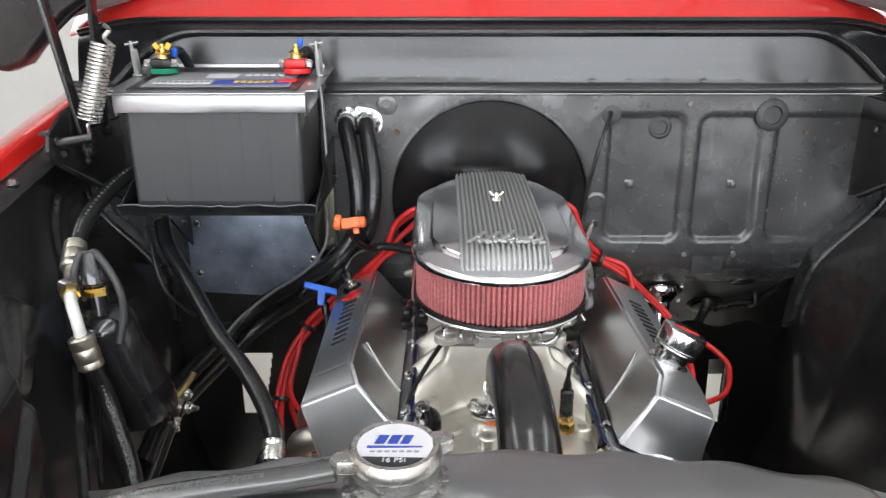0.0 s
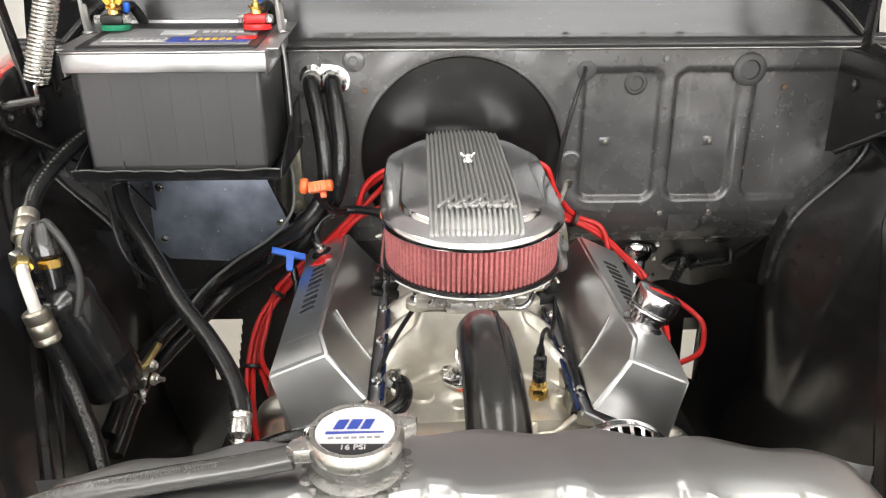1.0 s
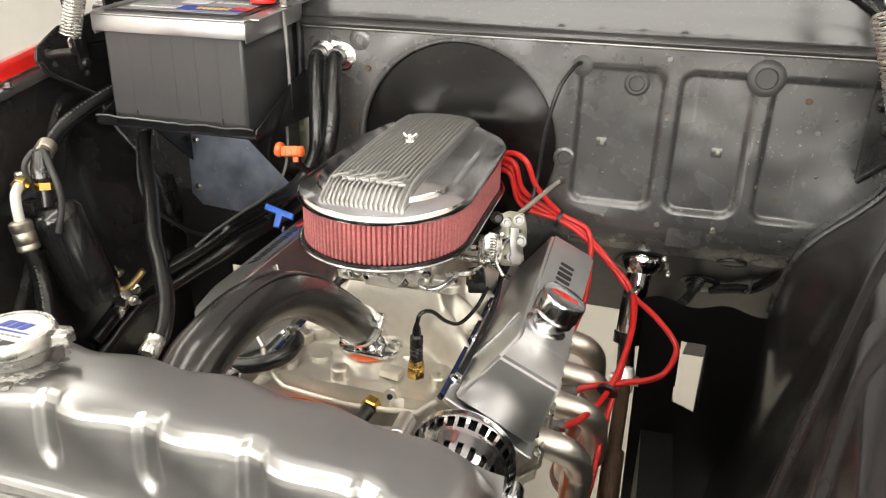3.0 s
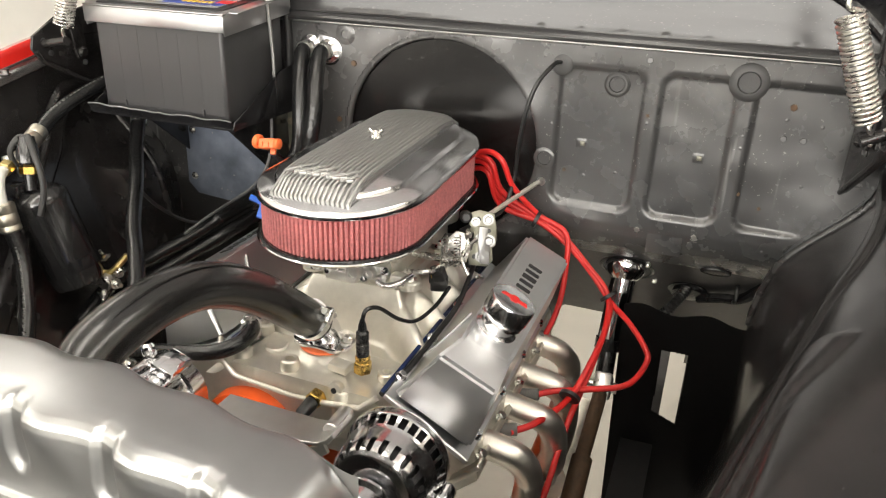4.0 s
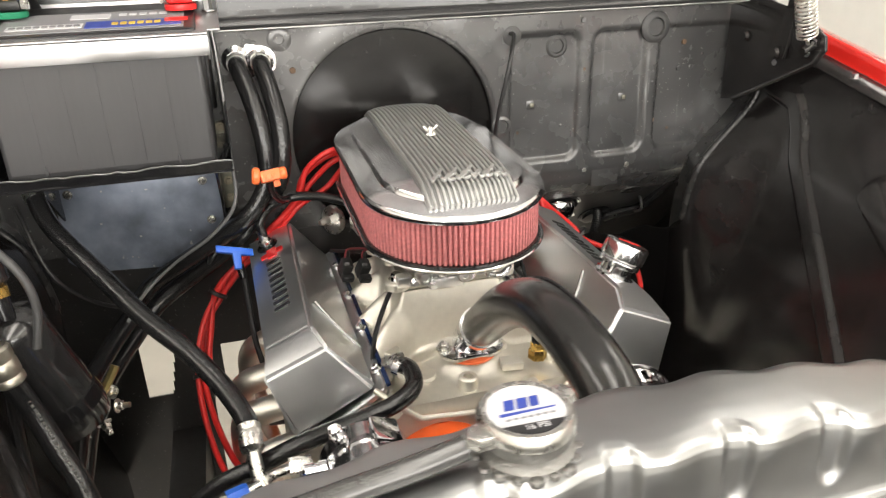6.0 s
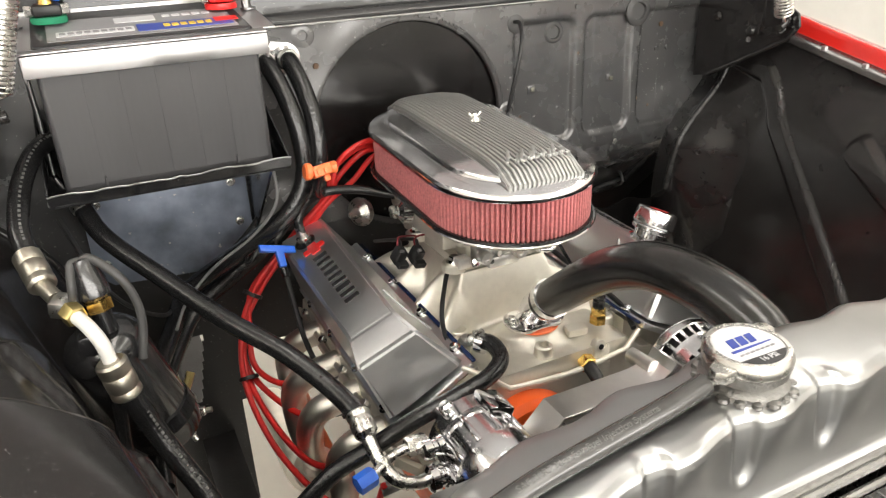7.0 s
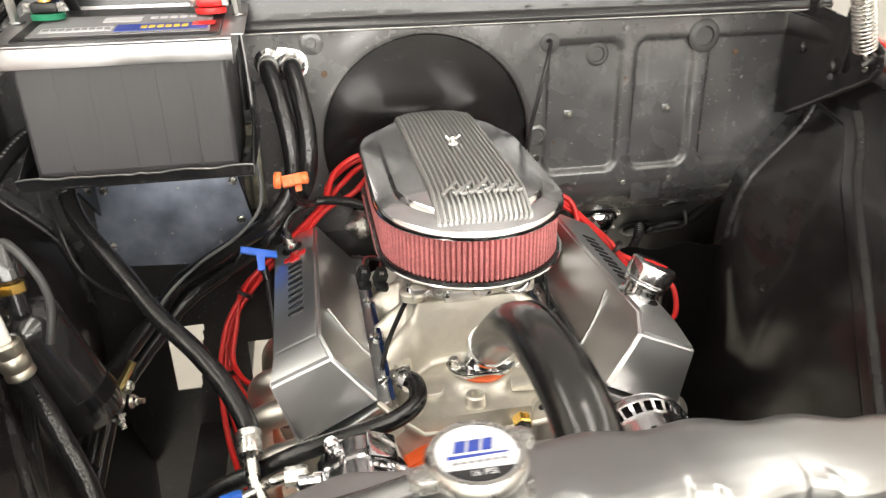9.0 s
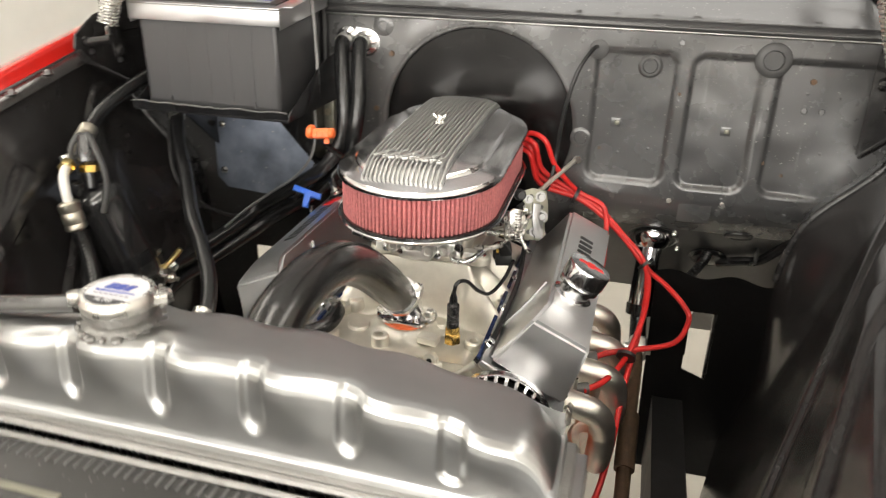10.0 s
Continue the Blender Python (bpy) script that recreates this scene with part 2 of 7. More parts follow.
def add_lathe(bm, profile, p0, axis=(0, 0, 1), seg=32, ring=False):
    """Turns (radius, height) pairs round the axis through p0."""
    u, w, a = basis(axis)
    p0 = Vector(p0)
    rings = []
    for r, h in profile:
        if r < 1e-6:
            rings.append([bm.verts.new(p0 + a * h)])
        else:
            rings.append([bm.verts.new(p0 + a * h + (u * math.cos(t) + w * math.sin(t)) * r) for t in (2 * math.pi * i / seg for i in range(seg))])
    for r0, r1 in zip(rings, rings[1:] + (rings[:1] if ring else [])):
        for i in range(seg):
            j = (i + 1) % seg
            if len(r0) == 1 and len(r1) == 1:
                continue
            if len(r0) == 1:
                bm.faces.new((r0[0], r1[i], r1[j]))
            elif len(r1) == 1:
                bm.faces.new((r0[i], r1[0], r0[j]))
            else:
                bm.faces.new((r0[i], r1[i], r1[j], r0[j]))
    for loop, flip in ((rings[0], False), (rings[-1], True)):
        if len(loop) > 2 and not ring:
            bm.faces.new(loop if not flip else loop[::-1])
    bmesh.ops.recalc_face_normals(bm, faces=bm.faces)
    return bm


def lathe(profile, p0, axis=(0, 0, 1), seg=32, ring=False):
    return add_lathe(bmesh.new(), profile, p0, axis, seg, ring)


def add_rod(bm, a, b, r, r2=None, seg=16, chamfer=0.0):
    a, b = Vector(a), Vector(b)
    r2 = r if r2 is None else r2
    h = (b - a).length
    c = min(chamfer, h * 0.4)
    prof = [(r - c, 0), (r, c), (r2, h - c), (r2 - c, h)] if c else [(r, 0), (r2, h)]
    return add_lathe(bm, prof, a, b - a, seg)


def rod(a, b, r, r2=None, seg=16, chamfer=0.0):
    return add_rod(bmesh.new(), a, b, r, r2, seg, chamfer)


def spline(pts, per=8):
    """Centripetal-like smooth line through the points."""
    p = [Vector(q) for q in pts]
    if len(p) == 2:
        return [p[0].lerp(p[1], i / per) for i in range(per + 1)]
    p = [p[0] * 2 - p[1], *p, p[-1] * 2 - p[-2]]
    out = []
    for i in range(1, len(p) - 2):
        a, b, c, d = p[i - 1:i + 3]
        for k in range(per):
            t = k / per
            out.append(0.5 * ((2 * b) + (c - a) * t + (2 * a - 5 * b + 4 * c - d) * t * t + (3 * b - a - 3 * c + d) * t ** 3))
    out.append(p[-2])
    return out


def add_tube(bm, pts, r, seg=14, per=8, ripple=0.0, pitch=0.006, smooth=True, radii=None):
    """A pipe along a smooth line; ripple makes rings at the given pitch."""
    line = spline(pts, per) if smooth else [Vector(q) for q in pts]
    if ripple:
        length = sum((b - a).length for a, b in zip(line, line[1:]))
        n = max(8, int(length / pitch * 2))
        dist = [0]
        for a, b in zip(line, line[1:]):
            dist.append(dist[-1] + (b - a).length)
        fine, j = [], 0
        for i in range(n + 1):
            s = dist[-1] * i / n
            while j < len(line) - 2 and dist[j + 1] < s:
                j += 1
            fine.append(line[j].lerp(line[j + 1], (s - dist[j]) / max(1e-9, dist[j + 1] - dist[j])))
        line = fine
    nrm, rings = None, []
    for i, q in enumerate(line):
        t = (line[min(i + 1, len(line) - 1)] - line[max(i - 1, 0)]).normalized()
        nrm = t.orthogonal().normalized() if nrm is None else (nrm - t * nrm.dot(t)).normalized()
        b = t.cross(nrm)
        rr = r if radii is None else radii[0] + (radii[1] - radii[0]) * i / (len(line) - 1)
        if ripple and i % 2:
            rr -= ripple
        rings.append([bm.verts.new(q + (nrm * math.cos(k) + b * math.sin(k)) * rr) for k in (2 * math.pi * j / seg for j in range(seg))])
    for r0, r1 in zip(rings, rings[1:]):
        for i in range(seg):
            j = (i + 1) % seg
            bm.faces.new((r0[i], r0[j], r1[j], r1[i]))
    bm.faces.new(rings[0][::-1])
    bm.faces.new(rings[-1])
    return bm


def tube(pts, r, seg=14, per=8, **k):
    return add_tube(bmesh.new(), pts, r, seg, per, **k)


def add_prism(bm, outline, depth, m=None, bevel=0.0, seg=2):
    """Extrudes a closed 2D outline (x, y) by depth along z, then places it by m."""
    m = m or Matrix()
    lo = [bm.verts.new(m @ V(x, y, 0)) for x, y in outline]
    hi = [bm.verts.new(m @ V(x, y, depth)) for x, y in outline]
    n = len(outline)
    fs = [bm.faces.new(lo[::-1]), bm.faces.new(hi)]
    fs += [bm.faces.new((lo[i], lo[(i + 1) % n], hi[(i + 1) % n], hi[i])) for i in range(n)]
    bmesh.ops.recalc_face_normals(bm, faces=fs)
    if bevel:
        es = list({e for f in fs[:2] for e in f.edges})
        bmesh.ops.bevel(bm, geom=es, offset=bevel, segments=seg, affect="EDGES", profile=0.5)
    return bm


def prism(outline, depth, m=None, bevel=0.0, seg=2):
    return add_prism(bmesh.new(), outline, depth, m, bevel, seg)


def rounded_rect(w, h, r, n=6, cx=0.0, cy=0.0):
    pts = []
    for sx, sy, a0 in ((1, 1, 0), (-1, 1, 90), (-1, -1, 180), (1, -1, 270)):
        for i in range(n + 1):
            a = radians(a0 + 90 * i / n)
            pts.append((cx + sx * (w / 2 - r) + r * math.cos(a), cy + sy * (h / 2 - r) + r * math.sin(a)))
    return pts


def sheet(fn, nu, nv, thick=0.0, keep=None):
    """A surface fn(u, v) -> point on a grid; thick adds a back skin along the last argument."""
    bm = bmesh.new()
    g = [[bm.verts.new(fn(i / nu, j / nv)) for j in range(nv + 1)] for i in range(nu + 1)]
    for i in range(nu):
        for j in range(nv):
            if keep is None or keep((i + 0.5) / nu, (j + 0.5) / nv):
                bm.faces.new((g[i][j], g[i + 1][j], g[i + 1][j + 1], g[i][j + 1]))
    loose = [v for v in bm.verts if not v.link_faces]
    bmesh.ops.delete(bm, geom=loose, context="VERTS")
    if thick:
        bm.normal_update()
        bmesh.ops.solidify(bm, geom=bm.faces[:], thickness=thick)
    return bm


def step(x, a, b):
    t = min(1, max(0, (x - a) / (b - a)))
    return t * t * (3 - 2 * t)


def face_m(p, normal, up=(0, 0, 1)):
    """A pose whose z is the normal and whose y is nearest to up."""
    z = Vector(normal).normalized()
    x = Vector(up).cross(z).normalized()
    y = z.cross(x)
    return Matrix(((x.x, y.x, z.x, p[0]), (x.y, y.y, z.y, p[1]), (x.z, y.z, z.z, p[2]), (0, 0, 0, 1)))


def add_hex(bm, p, axis, r, h):
    return add_lathe(bm, [(r, 0), (r, h * 0.85), (r * 0.85, h)], p, axis, 6)


def add_bolt(bm, p, axis, r=0.006, h=0.005, washer=1.5):
    a = Vector(axis).normalized()
    add_lathe(bm, [(r * washer, 0), (r * washer, 0.0015)], p, axis, 16)
    add_hex(bm, Vector(p) + a * 0.0015, axis, r, h)
    return bm

# ---- the room ----
RX, RY, RH = 4.6, 5.2, 3.6


def build_room():
    single("floor", span((-RX, -RY - 6, -0.12), (RX, RY + 1.5, 0.0), 0), "floor", "pale grey sealed concrete workshop floor", "floor", kind="structure")
    for name, lo, hi in (("wall_west", (-RX - 0.15, -RY, 0), (-RX, RY + 1.5, RH)), ("wall_east", (RX, -RY, 0), (RX + 0.15, RY + 1.5, RH)),
                         ("wall_south", (-RX, -RY - 0.15, 0), (-3.9, -RY, RH)), ("wall_south", (3.9, -RY - 0.15, 0), (RX, -RY, RH)), ("wall_south", (-3.9, -RY - 0.15, 3.0), (3.9, -RY, RH)), ("wall_south", (-3.9, -RY - 0.15, 0), (3.9, -RY, 1.2)), ("wall_north", (-RX, RY + 1.5, 0), (RX, RY + 1.65, RH))):
        single(name, span(lo, hi, 0), "wall", "plain white painted workshop wall", "wall", kind="structure")
    single("ceiling", span((-RX - 0.15, -RY - 0.15, RH), (RX + 0.15, RY + 1.65, RH + 0.12), 0), "ceiling", "plain white workshop ceiling", "ceiling", kind="structure")
    for x in (-2.7, 0.0, 2.7):
        for y in (-4.2, -2.9, -1.6, -0.3, 1.0, 2.3, 3.6):
            t = thing("ceiling_light", "white flat ceiling panel light with a lit diffuser", "ceiling light", (x, y, RH), "ceiling lights")
            part("housing", span((x - 0.32, y - 0.62, RH - 0.05), (x + 0.32, y + 0.62, RH - 0.001), 0.004), "white_plastic", t)
            part("diffuser", span((x - 0.3, y - 0.6, RH - 0.075), (x + 0.3, y + 0.6, RH - 0.051), 0.006), "lamp", t, "glowing white diffuser")


build_room()


# ---- firewall, cowl, aprons, fenders ----
FW = 1.30
RC, RR = (0.086, 1.111), 0.182


def panel_depth(x, z, x0, x1, z0, z1, r=0.022):
    cx, cz = (x0 + x1) / 2, (z0 + z1) / 2
    qx, qz = abs(x - cx) - (x1 - x0) / 2 + r, abs(z - cz) - (z1 - z0) / 2 + r
    d = math.hypot(max(qx, 0), max(qz, 0)) + min(max(qx, qz), 0) - r
    return step(-d, -0.004, 0.005)


def bend(x, z):
    """How far the sheet leans back below the bend into the toe board."""
    u, w = 0.985 - z, 0.028
    lean = 0 if u < -w else ((u + w) ** 2 / (4 * w) if u < w else u)
    return 0.97 * lean * step(x, 0.25, 0.30)


def fw_y(x, z):
    """Depth of the pressed firewall: a round set-back bay for the engine and three set-back panels."""
    y = FW
    for x0, x1 in ((0.298, 0.436), (0.460, 0.574)):
        y += 0.008 * panel_depth(x, z, x0, x1, 1.033, 1.268)
    # the third panel is cut off aslant towards the apron
    cut = 0.745 + 0.62 * (z - 1.15) if z < 1.15 else 0.745
    y += 0.008 * panel_depth(x, z, 0.600, 0.80, 1.033, 1.268) * step(cut - x, -0.09, 0.07)
    near = step(math.hypot(x - RC[0], z - RC[1]), RR + 0.015, RR + 0.05)
    y += near * (0.006 * noise.noise(V(x * 4.5, z * 4.5, 2.3)) + 0.0012 * noise.noise(V(x * 19, z * 19, 7.1)))
    y += 0.006 * step(abs(z - 1.0), 0.012, 0.0) * step(x, 0.3, 0.34) * 0.15
    return y + bend(x, z)


def build_firewall():
    x0, x1, z0, z1 = -0.66, 0.83, 0.40, 1.304
    def split(x):
        return 0.935 if x > 0.30 else 0.958

    def keep(u, v):
        x, z = x0 + u * (x1 - x0), z0 + v * (z1 - z0)
        if z < (0.64 if abs(x - CX) > 0.350 else 0.75) and abs(x - CX) < 0.375:
            return False
        if -0.405 < x < -0.338 - 0.17 * (0.80 - z) and 0.66 < z < 0.80:
            return False
        return True

    def inside(u, v):
        return math.hypot(x0 + u * (x1 - x0) - RC[0], z0 + v * (z1 - z0) - RC[1]) < RR + 0.007

    rim = lathe([(RR + 0.019, 0.001), (RR + 0.018, -0.0004), (RR + 0.001, -0.0004), (RR - 0.0012, 0.0012), (RR - 0.0022, 0.009), (RR + 0.004, 0.011)], (RC[0], FW, RC[1]), (0, 1, 0), 96, True)
    single("recess_rim", rim, "firewall", "rolled black edge round the set-back pan", "firewall", kind="structure", smooth=60)
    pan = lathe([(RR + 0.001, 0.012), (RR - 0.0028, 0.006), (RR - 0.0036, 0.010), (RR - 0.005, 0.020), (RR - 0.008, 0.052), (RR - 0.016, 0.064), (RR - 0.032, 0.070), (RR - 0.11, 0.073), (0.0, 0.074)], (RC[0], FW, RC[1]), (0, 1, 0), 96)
    single("engine_recess", pan, "recess", "round gloss black set-back pan in the firewall, darkened for its shade", "firewall", kind="structure", smooth=50)
    bm = sheet(lambda u, v: V(x0 + u * (x1 - x0), fw_y(x0 + u * (x1 - x0), z0 + v * (z1 - z0)), z0 + v * (z1 - z0)), 420, 260, 0.0, lambda u, v: keep(u, v) and z0 + v * (z1 - z0) >= split(x0 + u * (x1 - x0)) and not inside(u, v))
    bmesh.ops.reverse_faces(bm, faces=bm.faces)
    bm.normal_update()
    bmesh.ops.solidify(bm, geom=bm.faces[:], thickness=0.003)

    def toe_keep(u, v):
        x, z = x0 + u * (x1 - x0), z0 + v * (z1 - z0)
        return (keep(u, v) or x > 0.27) and z < split(x) and not inside(u, v) and (z > (0.50 if x > 0.58 else 0.690) or x < 0.27)

    def toe_fn(u, v):
        x, z = x0 + u * (x1 - x0), z0 + v * (z1 - z0)
        return V(x, FW + 0.001 + 0.004 * noise.noise(V(u * 9, v * 6, 4.0)) * (1 - step(x, 0.25, 0.30)) + bend(x, z), z)

    toe = sheet(toe_fn, 450, 270, 0.0, toe_keep)
    bmesh.ops.reverse_faces(toe, faces=toe.faces)
    toe.normal_update()
    bmesh.ops.solidify(toe, geom=toe.faces[:], thickness=0.003)
    single("toe_board", toe, "toe", "toe board in firewall black, darkened for the shade below the firewall", "toe board", kind="structure", smooth=50)
    def side(u, v):
        return V(0.453 + 0.383 * u + 0.012 * (1 - v) * (1 - u), FW - 0.002 + 0.003 * noise.noise(V(u * 5, v * 4, 8.0)), 0.40 + (0.462 + 0.006 * math.sin(u * 21)) * v)

    def side_keep(u, v):
        p = side(u, v)
        return not (0.530 < p.x < 0.577 and 0.655 - 0.4 * (p.x - 0.53) < p.z < 0.785)

    low = sheet(side, 180, 230, 0.0, side_keep)
    bmesh.ops.reverse_faces(low, faces=low.faces)
    low.normal_update()
    bmesh.ops.solidify(low, geom=low.faces[:], thickness=0.003)
    # Dark sheet added to close the gap where bright floor would show.
    single("gap_blocker", span((0.775, 1.304, 0.40), (0.780, 1.80, 1.0), 0.001), "low_shade", "near-black sheet added to hide the bright floor behind the apron", "side panel", kind="structure")
    single("side_panel", low, "low_shade", "black lower side panel with a cut opening beside the steering shaft", "side panel", kind="structure", smooth=50)
    return single("firewall", bm, "firewall", "satin black pressed-steel firewall with a round set-back bay", "firewall", kind="structure", smooth=50)


firewall = build_firewall()


def cowl_top(u):
    """The height of the cowl's lip along the truck's width: level, falling at both corners."""
    d = abs(u - CX) - (0.035 if u > CX else 0.0)
    return 1.405 - 0.135 * step(d, 0.50, 0.74) ** 1.3


def red_edge(x):
    """Height of the red panel's front edge, which stays nearly level past the falling lip."""
    return 1.427 - 0.05 * step(abs(x - CX), 0.60, 0.88) ** 1.2


def build_cowl():
    xs = (-0.655, 0.82)
    prof = [(0.0, 0.003, 0), (-0.006, 0.002, 0), (-0.0110, 0.0035, 0), (-0.0142, 0.0070, 0), (-0.0150, 0.0105, 0), (-0.0138, 0.0140, 0), (-0.0108, 0.0172, 0), (-0.0070, 0.0190, 0), (-0.0045, 0.0215, 0), (-0.003, 0.12, 1), (-0.0005, 0.45, 1), (0.001, 0.97, 1)]

    def fn(u, v):
        x = xs[0] + u * (xs[1] - xs[0])
        k = v * (len(prof) - 1)
        i = min(int(k), len(prof) - 2)
        a, b = prof[i], prof[i + 1]
        f = k - i
        top = cowl_top(x) - 1.302
        za = a[1] if not a[2] else 0.022 + (top - 0.022) * a[1]
        zb = b[1] if not b[2] else 0.022 + (top - 0.022) * b[1]
        y = FW + a[0] + (b[0] - a[0]) * f + 0.003 * noise.noise(V(x * 4, v * 3, 1.0)) * v
        dents = -0.0011 * max(0, math.sin(x * 2 * math.pi / 0.062 + 0.6 * math.sin(x * 9))) ** 16 * (0.6 + 0.4 * math.sin(x * 31)) * step(v, 0.71, 0.745) * (1 - step(v, 0.765, 0.80))
        return V(x, y - dents, 1.302 + za + (zb - za) * f)

    bm = sheet(fn, 360, 55)
    bmesh.ops.reverse_faces(bm, faces=bm.faces)
    bmesh.ops.solidify(bm, geom=bm.faces[:], thickness=0.002)
    c = thing("cowl", "satin black cowl panel above the firewall with a red painted top", "cowl", (CX, FW, 1.302), kind="structure")
    part("cowl_panel", bm, "cowl", c, "satin black pressed panel with a spot-welded seam", 60)
    line = [(x, FW - 0.004, cowl_top(x) + 0.004) for x in [xs[0] + i * (xs[1] - xs[0]) / 40 for i in range(41)]]
    # Bright thread laid on the black seam in place of its highlight.
    seam = [(xs[0] + i * (xs[1] - xs[0]) / 60, FW - 0.0150 + 0.0006 * math.sin(i * 2.1), 1.3052) for i in range(61)]
    part("seam_glint", tube(seam, 0.0019, 8, 2), "brace_grey", c, "bright line standing in for the highlight on the folded seam")
    part("weatherstrip", tube(line, 0.008, 10, 2), "rubber", c, "black rubber weatherstrip")

    def shelf(u, v):
        x = xs[0] + u * (xs[1] - xs[0])
        return V(x, FW + 0.002 + 0.06 * v, cowl_top(x) - 0.004 + (red_edge(x) - cowl_top(x) + 0.002) * step(v, 0.05, 0.95) - 0.006 * math.sin(v * math.pi))

    bm = sheet(shelf, 60, 8)
    bmesh.ops.solidify(bm, geom=bm.faces[:], thickness=0.002)
    part("gutter", bm, "gloss", c, "gloss black drain gutter", 60)
    line2 = [(x, FW + 0.058, red_edge(x)) for x in [xs[0] + i * (xs[1] - xs[0]) / 40 for i in range(41)]]
    part("seal_bead", tube(line2, 0.006, 8, 2), "rubber", c, "black rubber bead")

    def top(u, v):
        x = xs[0] - 0.02 + u * (xs[1] - xs[0] + 0.04)
        return V(x, FW + 0.064 + 0.26 * v, red_edge(x) + 0.012 * step(v, 0, 0.1) + 0.15 * v)

    bm = sheet(top, 60, 10)
    bmesh.ops.solidify(bm, geom=bm.faces[:], thickness=0.002)
    part("cowl_top", bm, "red_paint", c, "glossy red painted cowl top", 60)
    return c


cowl = build_cowl()


def rim_z(y):
    return 1.184 + (y - 0.95) * 0.22


def apron_x(y, z, side):
    """Distance of the inner apron from the centre line."""
    d = (0.105 if side < 0 else 0.092) + 0.237 * y + 0.29 * z
    d += (0.692 - d) * step(z, 1.05, rim_z(y))
    # the lower rear corner rolls inwards to meet the firewall
    d -= 0.085 * step(1.16 - z, 0.0, 0.17) * step(z, 0.60, 0.98) * step(y, 1.09, 1.26)
    # the wheel arch swells into the bay towards the front
    if side < 0:
        d -= 0.024 * step(0.76 - 0.6 * max(0, 1.09 - z) - y, 0.0, 0.022) * step(1.125 - z, 0.0, 0.03)
    return d


def apron_rib(y, z):
    """Pressed ribs that run forwards and down the apron."""
    h = 0.0
    for y0, z0, y1, z1, hh in ((1.205, 1.166, 1.122, 1.152, 0.009), (1.122, 1.152, 1.056, 1.072, 0.009), (1.056, 1.072, 0.60, 0.716, 0.009), (0.860, 1.075, 0.50, 0.930, 0.011)):
        dx, dz = y1 - y0, z1 - z0
        k = ((y - y0) * dx + (z - z0) * dz) / (dx * dx + dz * dz)
        d = math.hypot(y - y0 - min(1, max(0, k)) * dx, z - z0 - min(1, max(0, k)) * dz)
        h = max(h, hh * step(0.018 - d, -0.002, 0.005))
    return h


def seam_y(z):
    """Where the apron ends and the cowl's side begins."""
    y = 1.238 + 0.02 * (1.151 - z)
    return y + (FW - 0.004 - y) * (1 - step(z, 0.84, 0.90))


def build_apron(side, name, side_piece=False):
    def fn(u, v):
        ye = seam_y(0.50 + v * (rim_z(1.2) - 0.50))
        y0, y1 = (ye, FW - 0.001) if side_piece else (0.12, ye)
        y = y0 + u * (y1 - y0)
        z = 0.50 + v * (rim_z(y) - 0.50)
        d = apron_x(y, z, side) - apron_rib(y, z)
        d += 0.0018 * noise.noise(V(y * 5, z * 5, side * 3.0))
        return V(CX + side * d, y, z)

    bm = sheet(fn, 20 if side_piece else 300, 180)
    if side < 0:
        bmesh.ops.reverse_faces(bm, faces=bm.faces)
    bmesh.ops.solidify(bm, geom=bm.faces[:], thickness=0.002)
    if side_piece:
        return single(name, bm, "cowl_side", "satin black side of the cowl beside the firewall", "cowl side", "cowl sides", "structure", 60)
    return single(name, bm, "apron", "black painted pressed inner fender apron with ribs", "inner fender", "inner aprons", "structure", 60)


aprons = [build_apron(-1, "inner_apron"), build_apron(1, "inner_apron"), build_apron(-1, "cowl_side", True), build_apron(1, "cowl_side", True)]


def build_apron_seams():
    for side in (-1, 1):
        pts = []
        for i in range(14):
            z = 1.165 - 0.27 * i / 13
            y = seam_y(z)
            pts.append((CX + side * (apron_x(y, z, side) - 0.002), y, z))
        single("apron_seam", tube(pts, 0.007, 12, 3), "cowl_side", "raised black seam where the apron meets the firewall", "seam", "apron seams", "structure")


build_apron_seams()

